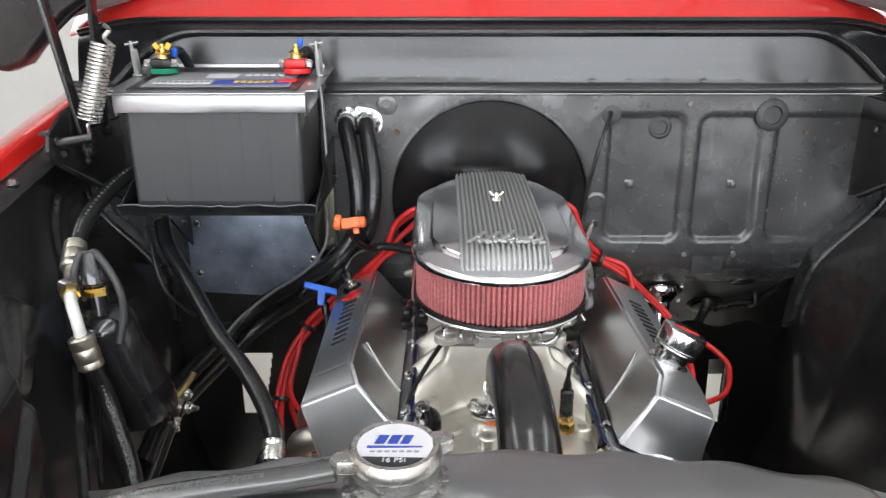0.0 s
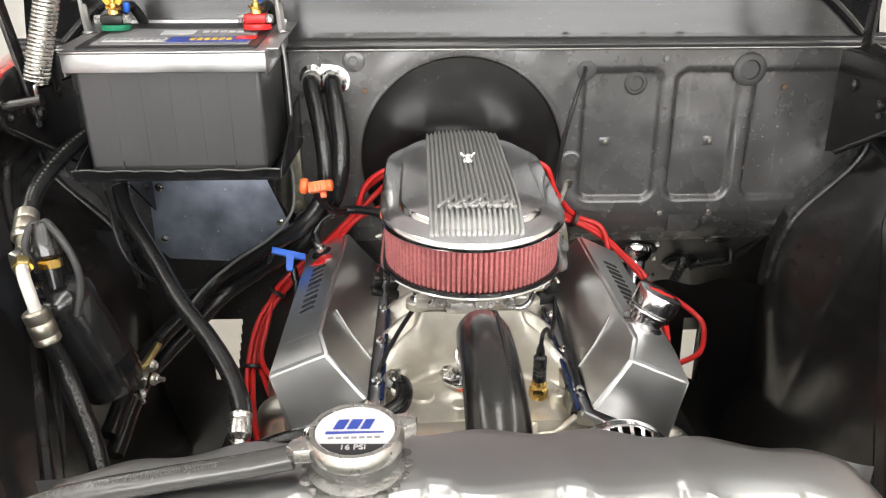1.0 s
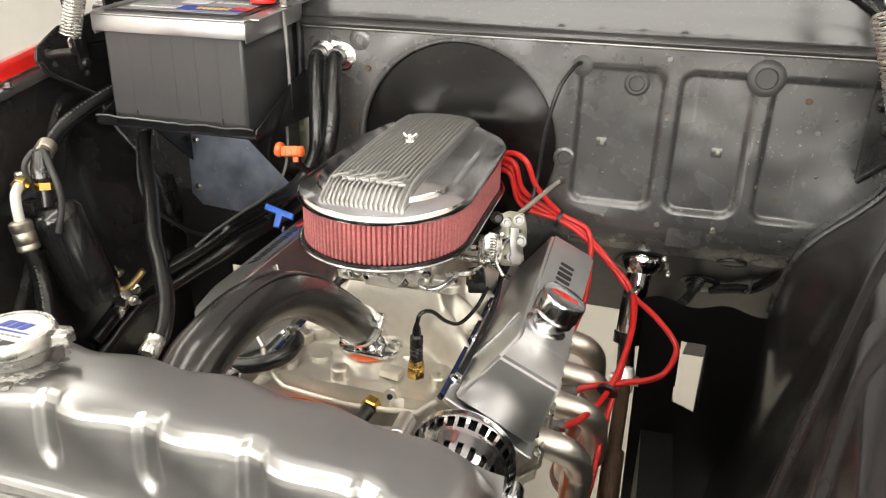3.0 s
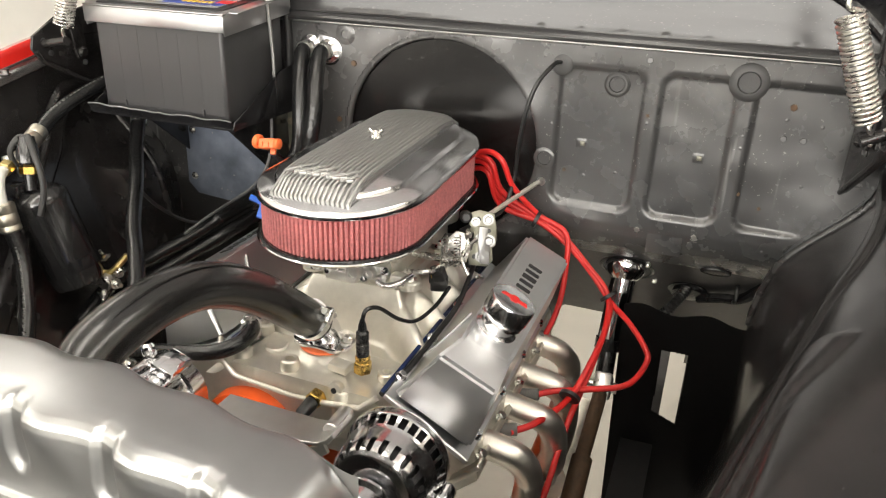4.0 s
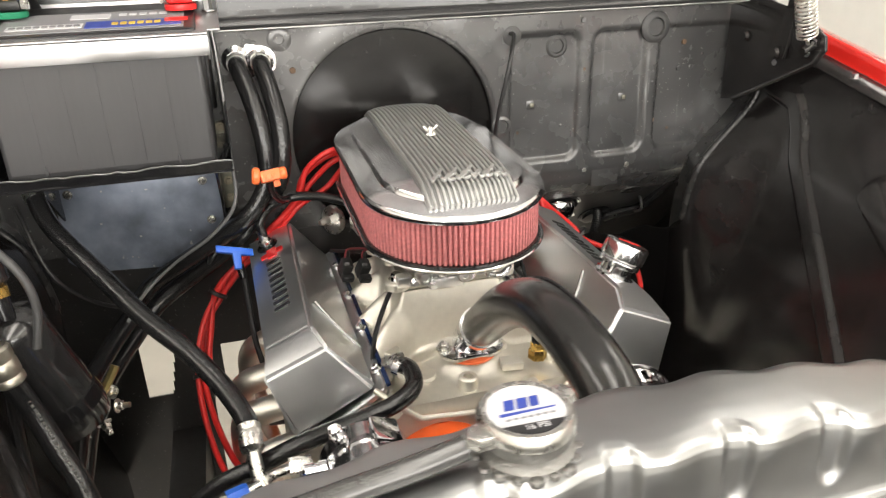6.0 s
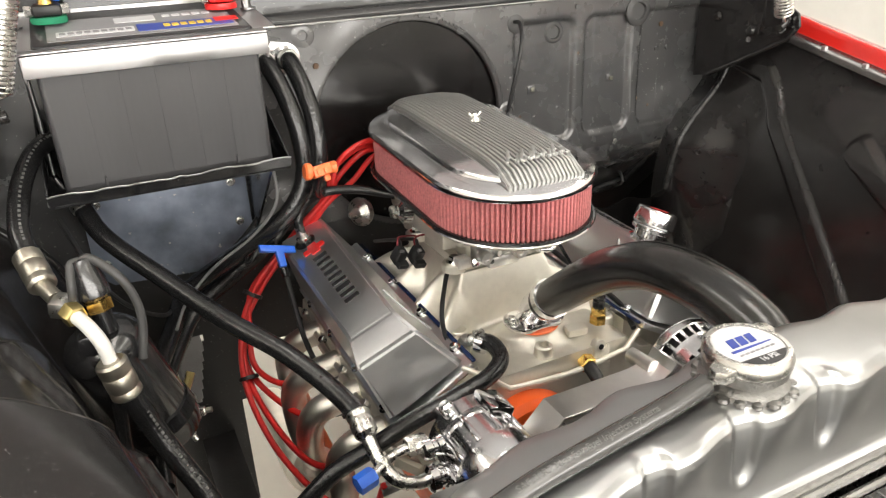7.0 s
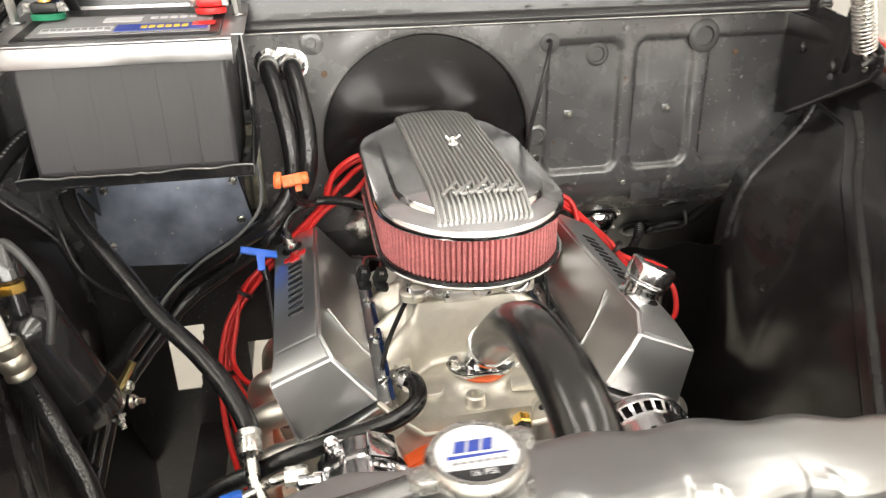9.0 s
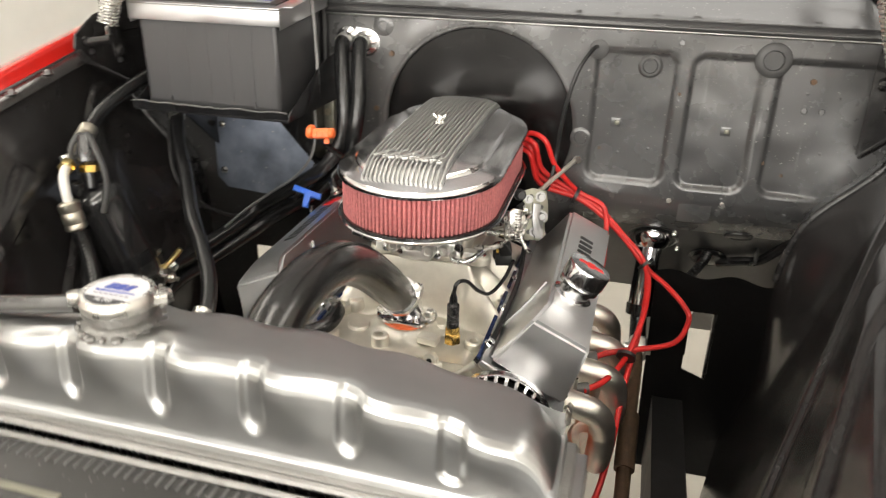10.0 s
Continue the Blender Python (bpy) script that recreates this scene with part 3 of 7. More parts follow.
def build_fender(side):
    y0, y1 = 0.05, 1.42
    f = thing("fender", "glossy red painted front fender with a black inner flange", "fender", (CX + side * 0.75, 0.8, 1.2), "fenders")

    def strip(u, v):
        y = y0 + u * (y1 - y0)
        return V(CX + side * (0.684 + 0.036 * v), y, rim_z(y) + 0.003 + 0.006 * math.sin(v * math.pi / 2) - 0.010 * max(0, 0.3 - v))

    bm = sheet(strip, 40, 8)
    bmesh.ops.solidify(bm, geom=bm.faces[:], thickness=0.003)
    part("flange", bm, "apron", f, "black painted inner flange", 60)
    # Grey thread that draws the highlight along the gloss black flange.
    edge = [(CX + side * 0.7215, y0 + (y1 - y0) * i / 20, rim_z(y0 + (y1 - y0) * i / 20) + 0.0095) for i in range(21)]
    part("bead", tube(edge, 0.0022, 8, 2), "brace_grey", f, "bright line for the highlight on the flange edge")

    def skin(u, v):
        y = y0 + u * (y1 - y0)
        a = v * 2.2
        d = 0.724 + 0.012 * min(1, v * 6) + 0.17 * (1 - math.cos(min(a, 1.9))) * step(v, 0.1, 0.4)
        z = rim_z(y) + 0.006 + 0.028 * step(v, 0.0, 0.16) - 0.30 * max(0, v - 0.25) ** 1.5
        return V(CX + side * d, y, z)

    bm = sheet(skin, 60, 30)
    bmesh.ops.solidify(bm, geom=bm.faces[:], thickness=0.002)
    part("fender_skin", bm, "red_paint", f, "glossy red painted skin", 60)
    for y in (0.50, 0.72, 0.935, 1.02):
        part("bolt", add_bolt(bmesh.new(), (CX + side * 0.703, y, rim_z(y) + 0.0075), (0, 0, 1), 0.006, 0.006), "brace_grey", f)
    return f


fenders = [build_fender(-1), build_fender(1)]


def build_chassis():
    for side in (-1, 1):
        x = CX + side * 0.43
        r = thing("frame_rail", "black painted steel chassis rail", "chassis rail", (x, 1.2, 0.42), "chassis rails")
        bm = bmesh.new()
        outer = [(-0.03, -0.08), (0.03, -0.08), (0.03, -0.074), (-0.024, -0.074), (-0.024, 0.074), (0.03, 0.074), (0.03, 0.08), (-0.03, 0.08)]
        m = Matrix(((side, 0, 0, x), (0, 0, 1, 0.15), (0, 1, 0, 0.50), (0, 0, 0, 1)))
        add_prism(bm, outer, 2.2, m)
        part("rail", bm, "chassis", r, "", 0)


build_chassis()


def build_support():
    """Unseen sheet metal added on both sides of the radiator to keep front light out of the bay."""
    t = thing("unseen_support", "unseen black support panels that block light beside the radiator", "radiator support", (CX, 0.40, 0.4))
    for nm, lo, hi in (("side_panel", (CX - 0.80, 0.395, 0.30), (-0.300, 0.405, 1.030)), ("side_panel", (0.378, 0.395, 0.30), (CX + 0.80, 0.405, 1.030)), ("lower_panel", (-0.300, 0.395, 0.25), (0.378, 0.405, 0.395))):
        part(nm, span(lo, hi, 0.002), "apron", t)
    for x0, x1 in ((CX - 0.80, -0.300), (0.378, CX + 0.80)):
        part("top_flange", span((x0, 0.36, 1.031), (x1, 0.44, 1.036), 0.002), "apron", t)


build_support()


def panel_z(y):
    """Height of the dark sheet ahead of the radiator: a flat ledge, a step down and a falling front."""
    v = (0.362 - y) / 0.29
    return 1.040 - 0.012 * v - 0.010 * step(v, 0.22, 0.30) - 0.02 * step(v, 0.55, 0.62)


def build_front_panel():
    """The dark sheet that covers the gap in front of the condenser."""
    t = thing("front_cover_panel", "dusty dark grey sheet-metal panel ahead of the condenser", "cover panel", (CX, 0.2, 0.98))

    def fn(u, v):
        x, y = -0.62 + 1.40 * u, 0.362 - 0.29 * v
        return V(x, y, panel_z(y) + 0.0015 * noise.noise(V(x * 5, y * 9, 3.0)))

    bm = sheet(fn, 70, 40)
    bmesh.ops.solidify(bm, geom=bm.faces[:], thickness=0.002)
    part("sheet", bm, "front_panel", t, "dark painted folded sheet", 50)
    for x in (-0.24, -0.05, 0.16, 0.33):
        part("bolt", add_bolt(bmesh.new(), (x, 0.262, panel_z(0.262) + 0.0015), (0, 0, 1), 0.007, 0.006), "rust", t)
    for x, w in ((-0.12, 0.10), (0.10, 0.09)):
        part("strip", span((x, 0.312, panel_z(0.312) + 0.0005), (x + w, 0.319, panel_z(0.312) + 0.004), 0.001), "pale_zinc", t, "pale worn metal strip")


build_front_panel()


def build_hood():
    h = thing("hood", "open red hood with a lightened grey underside, held up by hinges", "hood", (CX, 1.42, 1.52))
    a = radians(54)
    piv = V(CX, 1.46, 1.50)

    def pt(u, v, off):
        w = 0.77 * (u * 2 - 1)
        l = 1.25 * v
        off -= 0.11 * step(abs(w), 0.58, 0.77) * (1 - v)
        crown = 0.10 * (1 - (u * 2 - 1) ** 2) + off
        return piv + V(w, -l * math.cos(a) + crown * math.sin(a), l * math.sin(a) + crown * math.cos(a))

    bm = sheet(lambda u, v: pt(u, v, 0.0), 30, 30)
    part("hood_underside", bm, "hood_under", h, "grey underside, lightened to brighten reflections below", 60)
    bm = sheet(lambda u, v: pt(u, v, 0.012), 30, 30)
    part("hood_skin", bm, "red_paint", h, "glossy red outer skin", 60)
    for x in (-0.45, 0.0, 0.45):
        bm = tube([pt(0.5 + x / 1.54, v, -0.012) for v in (0.04, 0.35, 0.7, 0.97)], 0.022, 10, 6)
        part("brace", bm, "hood_under", h, "grey pressed brace")
    # rounded black corners that hang beside the hinges
    for side in (-1, 1):
        lobe = [(0.62, 1.475), (0.660, 1.455), (0.688, 1.438), (0.719, 1.412), (0.745, 1.385), (0.768, 1.360), (0.80, 1.348), (0.95, 1.37), (0.97, 1.75), (0.62, 1.75)]
        m = Matrix(((side, 0, 0, CX), (0, 0, 1, 1.215), (0, 1, 0, 0), (0, 0, 0, 1)))
        part("corner_flange", prism(lobe, 0.05, m, 0.012, 3), "apron", h, "black rounded hood corner", 50)
    bm = tube([pt(u, 0.02, -0.01) for u in (0.01, 0.25, 0.5, 0.75, 0.99)], 0.025, 10, 6)
    part("brace", bm, "hood_under", h, "grey pressed brace")
    return h


hood = build_hood()

# ---- air cleaner ----
AX, AY, WY = 0.080, 1.0565, 1.053
HALF_W, STRAIGHT = 0.124, 0.0985


def stadium(inset, z, n=28, amp=None, teeth=0):
    """Points of an oval with straight sides, inset from the lid's edge."""
    r = HALF_W - inset
    pts = []
    for s, a0 in ((1, 0), (-1, 180)):
        for i in range(n + 1):
            a = radians(a0 + 180 * i / n)
            pts.append(V(AX + r * math.cos(a), AY + s * STRAIGHT + r * math.sin(a), z))
    return pts


def add_rings(bm, rings, cap=True, close=False):
    vs = [[bm.verts.new(p) for p in ring] for ring in rings]
    n = len(vs[0])
    pairs = list(zip(vs, vs[1:])) + ([(vs[-1], vs[0])] if close else [])
    for a, b in pairs:
        for i in range(n):
            j = (i + 1) % n
            bm.faces.new((a[i], a[j], b[j], b[i]))
    if cap:
        bm.faces.new(vs[-1])
        bm.faces.new(vs[0][::-1])
    bmesh.ops.recalc_face_normals(bm, faces=bm.faces)
    return bm


LID = [(0.006, 1.121), (0.0015, 1.121), (0.0, 1.1225), (-0.0008, 1.125), (-0.0006, 1.128), (0.0006, 1.131), (0.0025, 1.1333), (0.012, 1.1375), (0.0245, 1.141), (0.0258, 1.1412), (0.0275, 1.1455), (0.03, 1.148), (0.033, 1.1488), (0.055, 1.1525), (0.08, 1.1555), (0.105, 1.1565)]


def lid_z(x, y):
    """Height of the lid at a place."""
    dy = max(0, abs(y - AY) - STRAIGHT)
    inset = HALF_W - math.hypot(x - AX, dy)
    z = LID[0][1]
    for (i0, z0), (i1, z1) in zip(LID[5:], LID[6:]):
        if i0 <= inset <= i1 and i1 > i0:
            return z0 + (z1 - z0) * (inset - i0) / (i1 - i0)
    return LID[-1][1] if inset > 0.1 else z


RAKE = 0.050


def raked(bm):
    """Leans a mesh with the carburettor pad: the rear stands higher than the front."""
    for v in bm.verts:
        v.co.z += RAKE * (v.co.y - 0.86)
    return bm


def build_air_cleaner():
    t = thing("air_cleaner", "oval polished aluminium air cleaner with a red pleated filter", "air cleaner", (AX, AY, 1.06))
    lid = part("lid", raked(add_rings(bmesh.new(), [stadium(i, z) for i, z in LID])), "polished", t, "polished aluminium lid with a stepped edge", 24)
    n, pitch = 18, 0.0066
    fin_h = 0.0105
    half = (n - 1) / 2 * pitch + 0.0028

    def bed(u, v):
        x = AX - half + 2 * half * u
        ylim = STRAIGHT + 0.010 + (HALF_W - 0.030) * math.sqrt(1 - ((x - AX) / 0.16) ** 2)
        y = AY - ylim + 2 * ylim * v
        return V(x, y, lid_z(x, y) + 0.0056 * step(min(v, 1 - v), -0.004, 0.010))

    bm = raked(sheet(bed, 24, 60))
    bmesh.ops.solidify(bm, geom=bm.faces[:], thickness=0.007)
    part("fin_bed", bm, "fin_bed", lid, "satin aluminium field under the fins, darkened for shade in the gaps", 40)
    for k in range(n):
        x = AX + (k - (n - 1) / 2) * pitch
        ylim = STRAIGHT + 0.012 + (HALF_W - 0.030) * math.sqrt(1 - ((x - AX) / 0.16) ** 2)
        bm = bmesh.new()
        rows = []
        m = 22
        for i in range(m + 1):
            y = AY - ylim + 2 * ylim * i / m
            e = min(i, m - i)
            h = fin_h * (1 if e > 0 else 0.6)
            z = lid_z(x, y)
            zt = z + h
            rows.append([bm.verts.new(p) for p in (V(x - 0.0023, y, z - 0.002), V(x - 0.0015, y, zt - 0.0009), V(x, y, zt), V(x + 0.0015, y, zt - 0.0009), V(x + 0.0023, y, z - 0.002))])
        for a, b in zip(rows, rows[1:]):
            for i in range(4):
                bm.faces.new((a[i], b[i], b[i + 1], a[i + 1]))
        bm.faces.new(rows[0])
        bm.faces.new(rows[-1][::-1])
        part("fin", raked(bm), "fin_top", lid, "", 50)
    # raised script badge, kept as plain slanted strokes
    for i in range(9):
        x = AX - 0.036 + i * 0.0098
        tall = (0.044, 0.026, 0.040, 0.026, 0.044, 0.026, 0.026, 0.040, 0.028)[i]
        yc = AY - 0.170 + (tall - 0.020) * 0.5
        bm = bmesh.new()
        z = lid_z(x, yc) + 0.0118
        add_box(bm, (x, yc, z), (0.0042, tall, 0.0045), Euler((0, 0, radians(-32))).to_matrix(), 0.0014, 2)
        add_box(bm, (x + 0.0048, yc - tall * 0.30, z - 0.0002), (0.0096, 0.0036, 0.0044), Euler((0, 0, radians(24))).to_matrix(), 0.0012, 2)
        add_box(bm, (x + 0.0045, yc + 0.004, z - 0.0004), (0.0036, 0.014, 0.0044), Euler((0, 0, radians(-20))).to_matrix(), 0.0012, 2)
        part("badge_stroke", raked(bm), "fin_top", lid, "raised cast stroke")
    # pleated element
    rings = []
    for z in (1.066, 1.0665, 1.125):
        ring = []
        r = HALF_W - 0.006
        per = 2 * math.pi * r + 4 * STRAIGHT
        teeth = 168
        for i in range(teeth * 4):
            s = per * i / (teeth * 4)
            off = (0, -0.0003, -0.0060, -0.0003)[i % 4]
            quarter = math.pi * r
            if s < quarter:
                a = s / r
                c, d = V(AX, AY + STRAIGHT, z), V(math.cos(a), math.sin(a), 0)
                p = c + d * (r + off)
            elif s < quarter + 2 * STRAIGHT:
                k = s - quarter
                p = V(AX - r - off, AY + STRAIGHT - k, z)
            elif s < 2 * quarter + 2 * STRAIGHT:
                a = math.pi + (s - quarter - 2 * STRAIGHT) / r
                p = V(AX, AY - STRAIGHT, z) + V(math.cos(a), math.sin(a), 0) * (r + off)
            else:
                k = s - 2 * quarter - 2 * STRAIGHT
                p = V(AX + r + off, AY - STRAIGHT + k, z)
            ring.append(p)
        rings.append(ring)
    part("filter_element", raked(add_rings(bmesh.new(), rings)), "filter", t, "dusty red pleated cotton element", 15)
    part("lower_seal", raked(add_rings(bmesh.new(), [stadium(0.010, 1.0655), stadium(0.003, 1.0655), stadium(0.002, 1.062), stadium(0.010, 1.061)])), "rubber", t, "black rubber seal")
    part("base_plate", raked(add_rings(bmesh.new(), [stadium(0.02, 1.052), stadium(0.003, 1.056), stadium(-0.002, 1.061), stadium(-0.001, 1.0625), stadium(0.008, 1.0605)])), "chrome", t, "chromed base plate", 50)
    w = thing("wing_nut", "chrome wing nut on the air cleaner stud", "wing nut", (AX, WY, 1.158))
    part("hub", raked(lathe([(0.0095, 0), (0.008, 0.003), (0.0055, 0.005), (0.0048, 0.009), (0.003, 0.011)], (AX, WY, 1.1665), (0, 0, 1), 20)), "steel", w)
    for s in (-1, 1):
        bm = prism([(0.003, 0.0), (0.006, 0.001), (0.0115, 0.006), (0.0115, 0.0095), (0.009, 0.0105), (0.0055, 0.0065), (0.003, 0.006)], 0.0045,
                   Matrix(((s, 0, 0, AX), (0, 0, 1, WY - 0.002), (0, 1, 0, 1.1695), (0, 0, 0, 1))), 0.0016)
        part("wing", raked(bm), "steel", w)
    return t


air_cleaner = build_air_cleaner()


# ---- engine ----
def build_engine():
    t = thing("engine_block", "V8 engine block and heads, satin aluminium and orange paint", "engine", (CX, 1.05, 0.55))
    bm = bmesh.new()
    outline = [(-0.10, 0.42), (0.10, 0.42), (0.14, 0.60), (0.19, 0.68), (0.19, 0.76), (0.11, 0.815), (-0.11, 0.815), (-0.19, 0.76), (-0.19, 0.68), (-0.14, 0.60)]
    m = Matrix(((1, 0, 0, CX), (0, 0, 1, 0.82), (0, 1, 0, 0), (0, 0, 0, 1)))
    add_prism(bm, outline, 0.44, m, 0.006)
    part("block", bm, "orange", t, "orange painted cast iron block", 30)
    for side in (-1, 1):
        bm = bmesh.new()
        prof = [(0.122, 0.907), (0.246, 0.838), (0.252, 0.79), (0.20, 0.74), (0.122, 0.80)]
        lo = [bm.verts.new((CX + side * d, 0.835, z)) for d, z in prof]
        hi = [bm.verts.new((CX + side * d, 1.262, z)) for d, z in prof]
        k = len(prof)
        bm.faces.new(lo)
        bm.faces.new(hi[::-1])
        for i in range(k):
            bm.faces.new((lo[i], hi[i], hi[(i + 1) % k], lo[(i + 1) % k]))
        bmesh.ops.recalc_face_normals(bm, faces=bm.faces)
        part("cylinder_head", bm, "cast", t, "bare aluminium cylinder head", 30)
    part("timing_cover", lathe([(0.0, 0.0), (0.068, 0.0), (0.078, 0.008), (0.080, 0.020), (0.080, 0.06)], (0.012, 0.775, 0.788), (0, 1, 0), 40), "orange", t, "orange timing cover")
    return t


engine_block = build_engine()


def intake_z(x, y):
    dx, dy = x - CX, y - 1.06
    e = 0.018

    def smax(a, b):
        h = max(0, 1 - abs(a - b) / e)
        return max(a, b) + h * h * e / 4

    z = 0.868 + 0.02 * step(abs(dx), 0.16, 0.0)
    z = smax(z, 0.888 - 0.25 * max(0, math.hypot(dx, dy) - 0.06) - 0.9 * max(0, abs(dx) - 0.09))
    # plenum
    q = max(abs(dx) - 0.074, abs(dy) - 0.088, 0)
    z = smax(z, 0.972 - 4.2 * q)
    # runners
    for y0, y1 in ((-0.06, -0.145), (-0.03, -0.045), (0.03, 0.045), (0.06, 0.145)):
        k = min(1, max(0, (abs(dx) - 0.05) / 0.10))
        c = y0 + (y1 - y0) * k
        top = 0.962 - 0.055 * k * k - 0.012 * k
        d = abs(dy - c)
        z = smax(z, top - 48 * d * d - 0.25 * d)
    # front water crossover
    if dy < -0.12:
        f = step(-dy, 0.12, 0.16)
        z = smax(z, 0.862 + 0.036 * f - 0.05 * step(abs(dx), 0.10, 0.16))
        r = math.hypot(dx + 0.002, y - 0.885)
        z = smax(z, 0.912 - 1.2 * max(0, r - 0.038))
    if y < 0.809:
        z -= 0.09 * step(0.809 - y, 0, 0.014)
    return z


def build_intake():
    t = thing("intake_manifold", "satin cast aluminium intake manifold with curved runners", "intake manifold", (CX, 1.05, 0.86))
    x0, x1, y0, y1 = CX - 0.155, CX + 0.155, 0.795, 1.275
    bm = sheet(lambda u, v: V(x0 + u * (x1 - x0), y0 + v * (y1 - y0), intake_z(x0 + u * (x1 - x0), y0 + v * (y1 - y0))), 90, 140)
    part("casting", bm, "cast", t, "", 60)
    for x, y, h in ((-0.02, 0.83, 0.908), (0.059, 0.826, 0.915), (0.147, 0.813, 0.896), (0.19, 0.86, 0.908), (-0.03, 0.90, 0.912)):
        part("boss", lathe([(0.018, -0.03), (0.0125, h - 0.86 - 0.002), (0.0105, h - 0.86), (0.006, h - 0.86), (0.006, h - 0.868), (0.0, h - 0.868)], (x, y, 0.86), (0, 0, 1), 24), "cast", t, "", 40)
    for x, y, z in ((-0.05, 0.88, 0.905), (0.216, 0.87, 0.905), (-0.045, 1.0, 0.905), (0.21, 1.0, 0.905), (-0.045, 1.12, 0.905), (0.21, 1.12, 0.905)):
        part("bolt", add_bolt(bmesh.new(), (x, y, z), (0, 0, 1), 0.008, 0.008), "steel", t)
    part("cast_ear", prism([(-0.012, -0.016), (0.012, -0.016), (0.010, 0.006), (0.006, 0.0125), (0.0, 0.0145), (-0.006, 0.0125), (-0.010, 0.006)], 0.012, face_m((0.140, 0.815, 0.893), (0, -1, 0.15)), 0.002), "cast", t, "", 40)
    part("ear_hole", lathe([(0.0042, 0), (0.0042, 0.0006), (0, 0.0006)], (0.140, 0.8025, 0.8985), (0, -1, 0.15), 14), "plastic", t, "dark tapped hole")
    for x, y, r in ((0.010, 0.868, 0.017), (0.128, 0.905, 0.014), (-0.020, 0.93, 0.013)):
        zb = intake_z(x, y)
        part("cast_pad", lathe([(r + 0.002, -0.012), (r, 0.003), (r - 0.0015, 0.0045), (0, 0.0045)], (x, y, zb), (0, 0, 1), 26), "cast", t, "", 40)
    lip = [(-0.062, 0.835, 0.912), (-0.041, 0.802, 0.908), (-0.013, 0.797, 0.885), (0.030, 0.796, 0.881), (0.083, 0.796, 0.877), (0.136, 0.796, 0.881), (0.180, 0.797, 0.886), (0.206, 0.802, 0.908)]
    part("front_flange", tube(lip, 0.0042, 10, 4, smooth=False), "cast", t, "machined lower edge of the manifold's front wall", 30)
    part("number_patch", box((0.127, 0.846, 0.908), (0.030, 0.020, 0.012), Euler((0.05, 0, -0.15)).to_matrix(), 0.002), "cast", t, "raised cast pad")
    return t


intake = build_intake()


def bank_top(side, d, y):
    """A place on a valve cover's sloping top, d out from the centre line."""
    k = (d - 0.192) / 0.091
    r = (y - 0.905) / 0.35
    return V(CX + side * d, y, 0.990 + 0.008 * r - (0.045 - 0.002 * r) * k)


def build_valve_cover(side):
    sh = -0.014 if side > 0 else 0.018
    c = V(CX + side * 0.2, 1.04, 0.87)
    t = thing("valve_cover", "tall polished aluminium valve cover with recessed lettering bars", "valve cover", c, "valve covers")

    def P(d, y, z):
        return V(CX + side * d, y + sh, z)

    def top(d, y):
        return bank_top(side, d, y) + V(0, sh, 0)

    bm = bmesh.new()
    lo = [(0.128, 0.815, 0.908), (0.244, 0.812, 0.842), (0.244, 1.256, 0.846), (0.128, 1.256, 0.912)]
    nrm = V(side * 0.5, 0, 0.86)
    a = [bm.verts.new(P(*q)) for q in lo]
    b = [bm.verts.new(P(*q) + nrm * 0.009) for q in lo]
    bm.faces.new(a)
    bm.faces.new(b[::-1])
    for i in range(4):
        bm.faces.new((a[i], a[(i + 1) % 4], b[(i + 1) % 4], b[i]))
    bmesh.ops.recalc_face_normals(bm, faces=bm.faces)
    bmesh.ops.bevel(bm, geom=bm.edges[:], offset=0.0015, segments=2, affect="EDGES")
    part("flange", bm, "cover", t, "polished gasket flange")
    bm = bmesh.new()
    # sections from the front to the rear: a steep nose, a short ramp, the lettered deck and the rounded rear
    lift = V(0, 0, 0.004)
    ridge = (P(0.198, 0.842, 0.973), P(0.2805, 0.849, 0.935)) if side < 0 else (P(0.194, 0.840, 0.976), P(0.274, 0.836, 0.942))
    stations = [((0.8205, 0.8185), P(0.147, 0.8212, 0.9165), P(0.2485, 0.8195, 0.8665)),
                ((0.835, 0.838), *ridge),
                ((0.885, 0.890), top(0.211, 0.885) + lift, top(0.2735, 0.892) + lift),
                ((1.236, 1.236), top(0.204, 1.230) + lift, top(0.2765, 1.230) + lift),
                ((1.248, 1.248), P(0.165, 1.248, 0.93), P(0.255, 1.248, 0.88))]
    rings = []
    for (yi, yo), ti, to in stations:
        rings.append([bm.verts.new(q) for q in (P(0.142, yi, 0.914), ti, to, P(0.247, yo, 0.861))])
    for a, b in zip(rings, rings[1:]):
        for i in range(4):
            bm.faces.new((a[i], a[(i + 1) % 4], b[(i + 1) % 4], b[i]))
    bm.faces.new(rings[0])
    bm.faces.new(rings[-1][::-1])
    bmesh.ops.recalc_face_normals(bm, faces=bm.faces)
    bm.normal_update()
    sharp = [e for e in bm.edges if len(e.link_faces) == 2 and e.calc_face_angle(0) > radians(9)]
    bmesh.ops.bevel(bm, geom=sharp, offset=0.0045, segments=4, affect="EDGES")
    body = part("cover_body", bm, "cover", t, "mirror-polished cover with a sloping nose", 30)
    n_top = (bank_top(side, 0.283, 1.0) - bank_top(side, 0.192, 1.0)).cross(V(0, 1, 0.02))
    n_top = (n_top if n_top.z > 0 else -n_top).normalized()
    # a raised field with plain bars in place of the cast lettering, and a red emblem
    for i in range(9):
        y = 1.112 - i * 0.0180 if side < 0 else 0.995 + i * 0.0180
        p = top(0.240, y) + lift + n_top * 0.0002
        bm = prism(rounded_rect(0.024, 0.0085 if i % 3 else 0.0115, 0.002, 3), 0.0012, face_m(p, n_top, (0, 1, 0)))
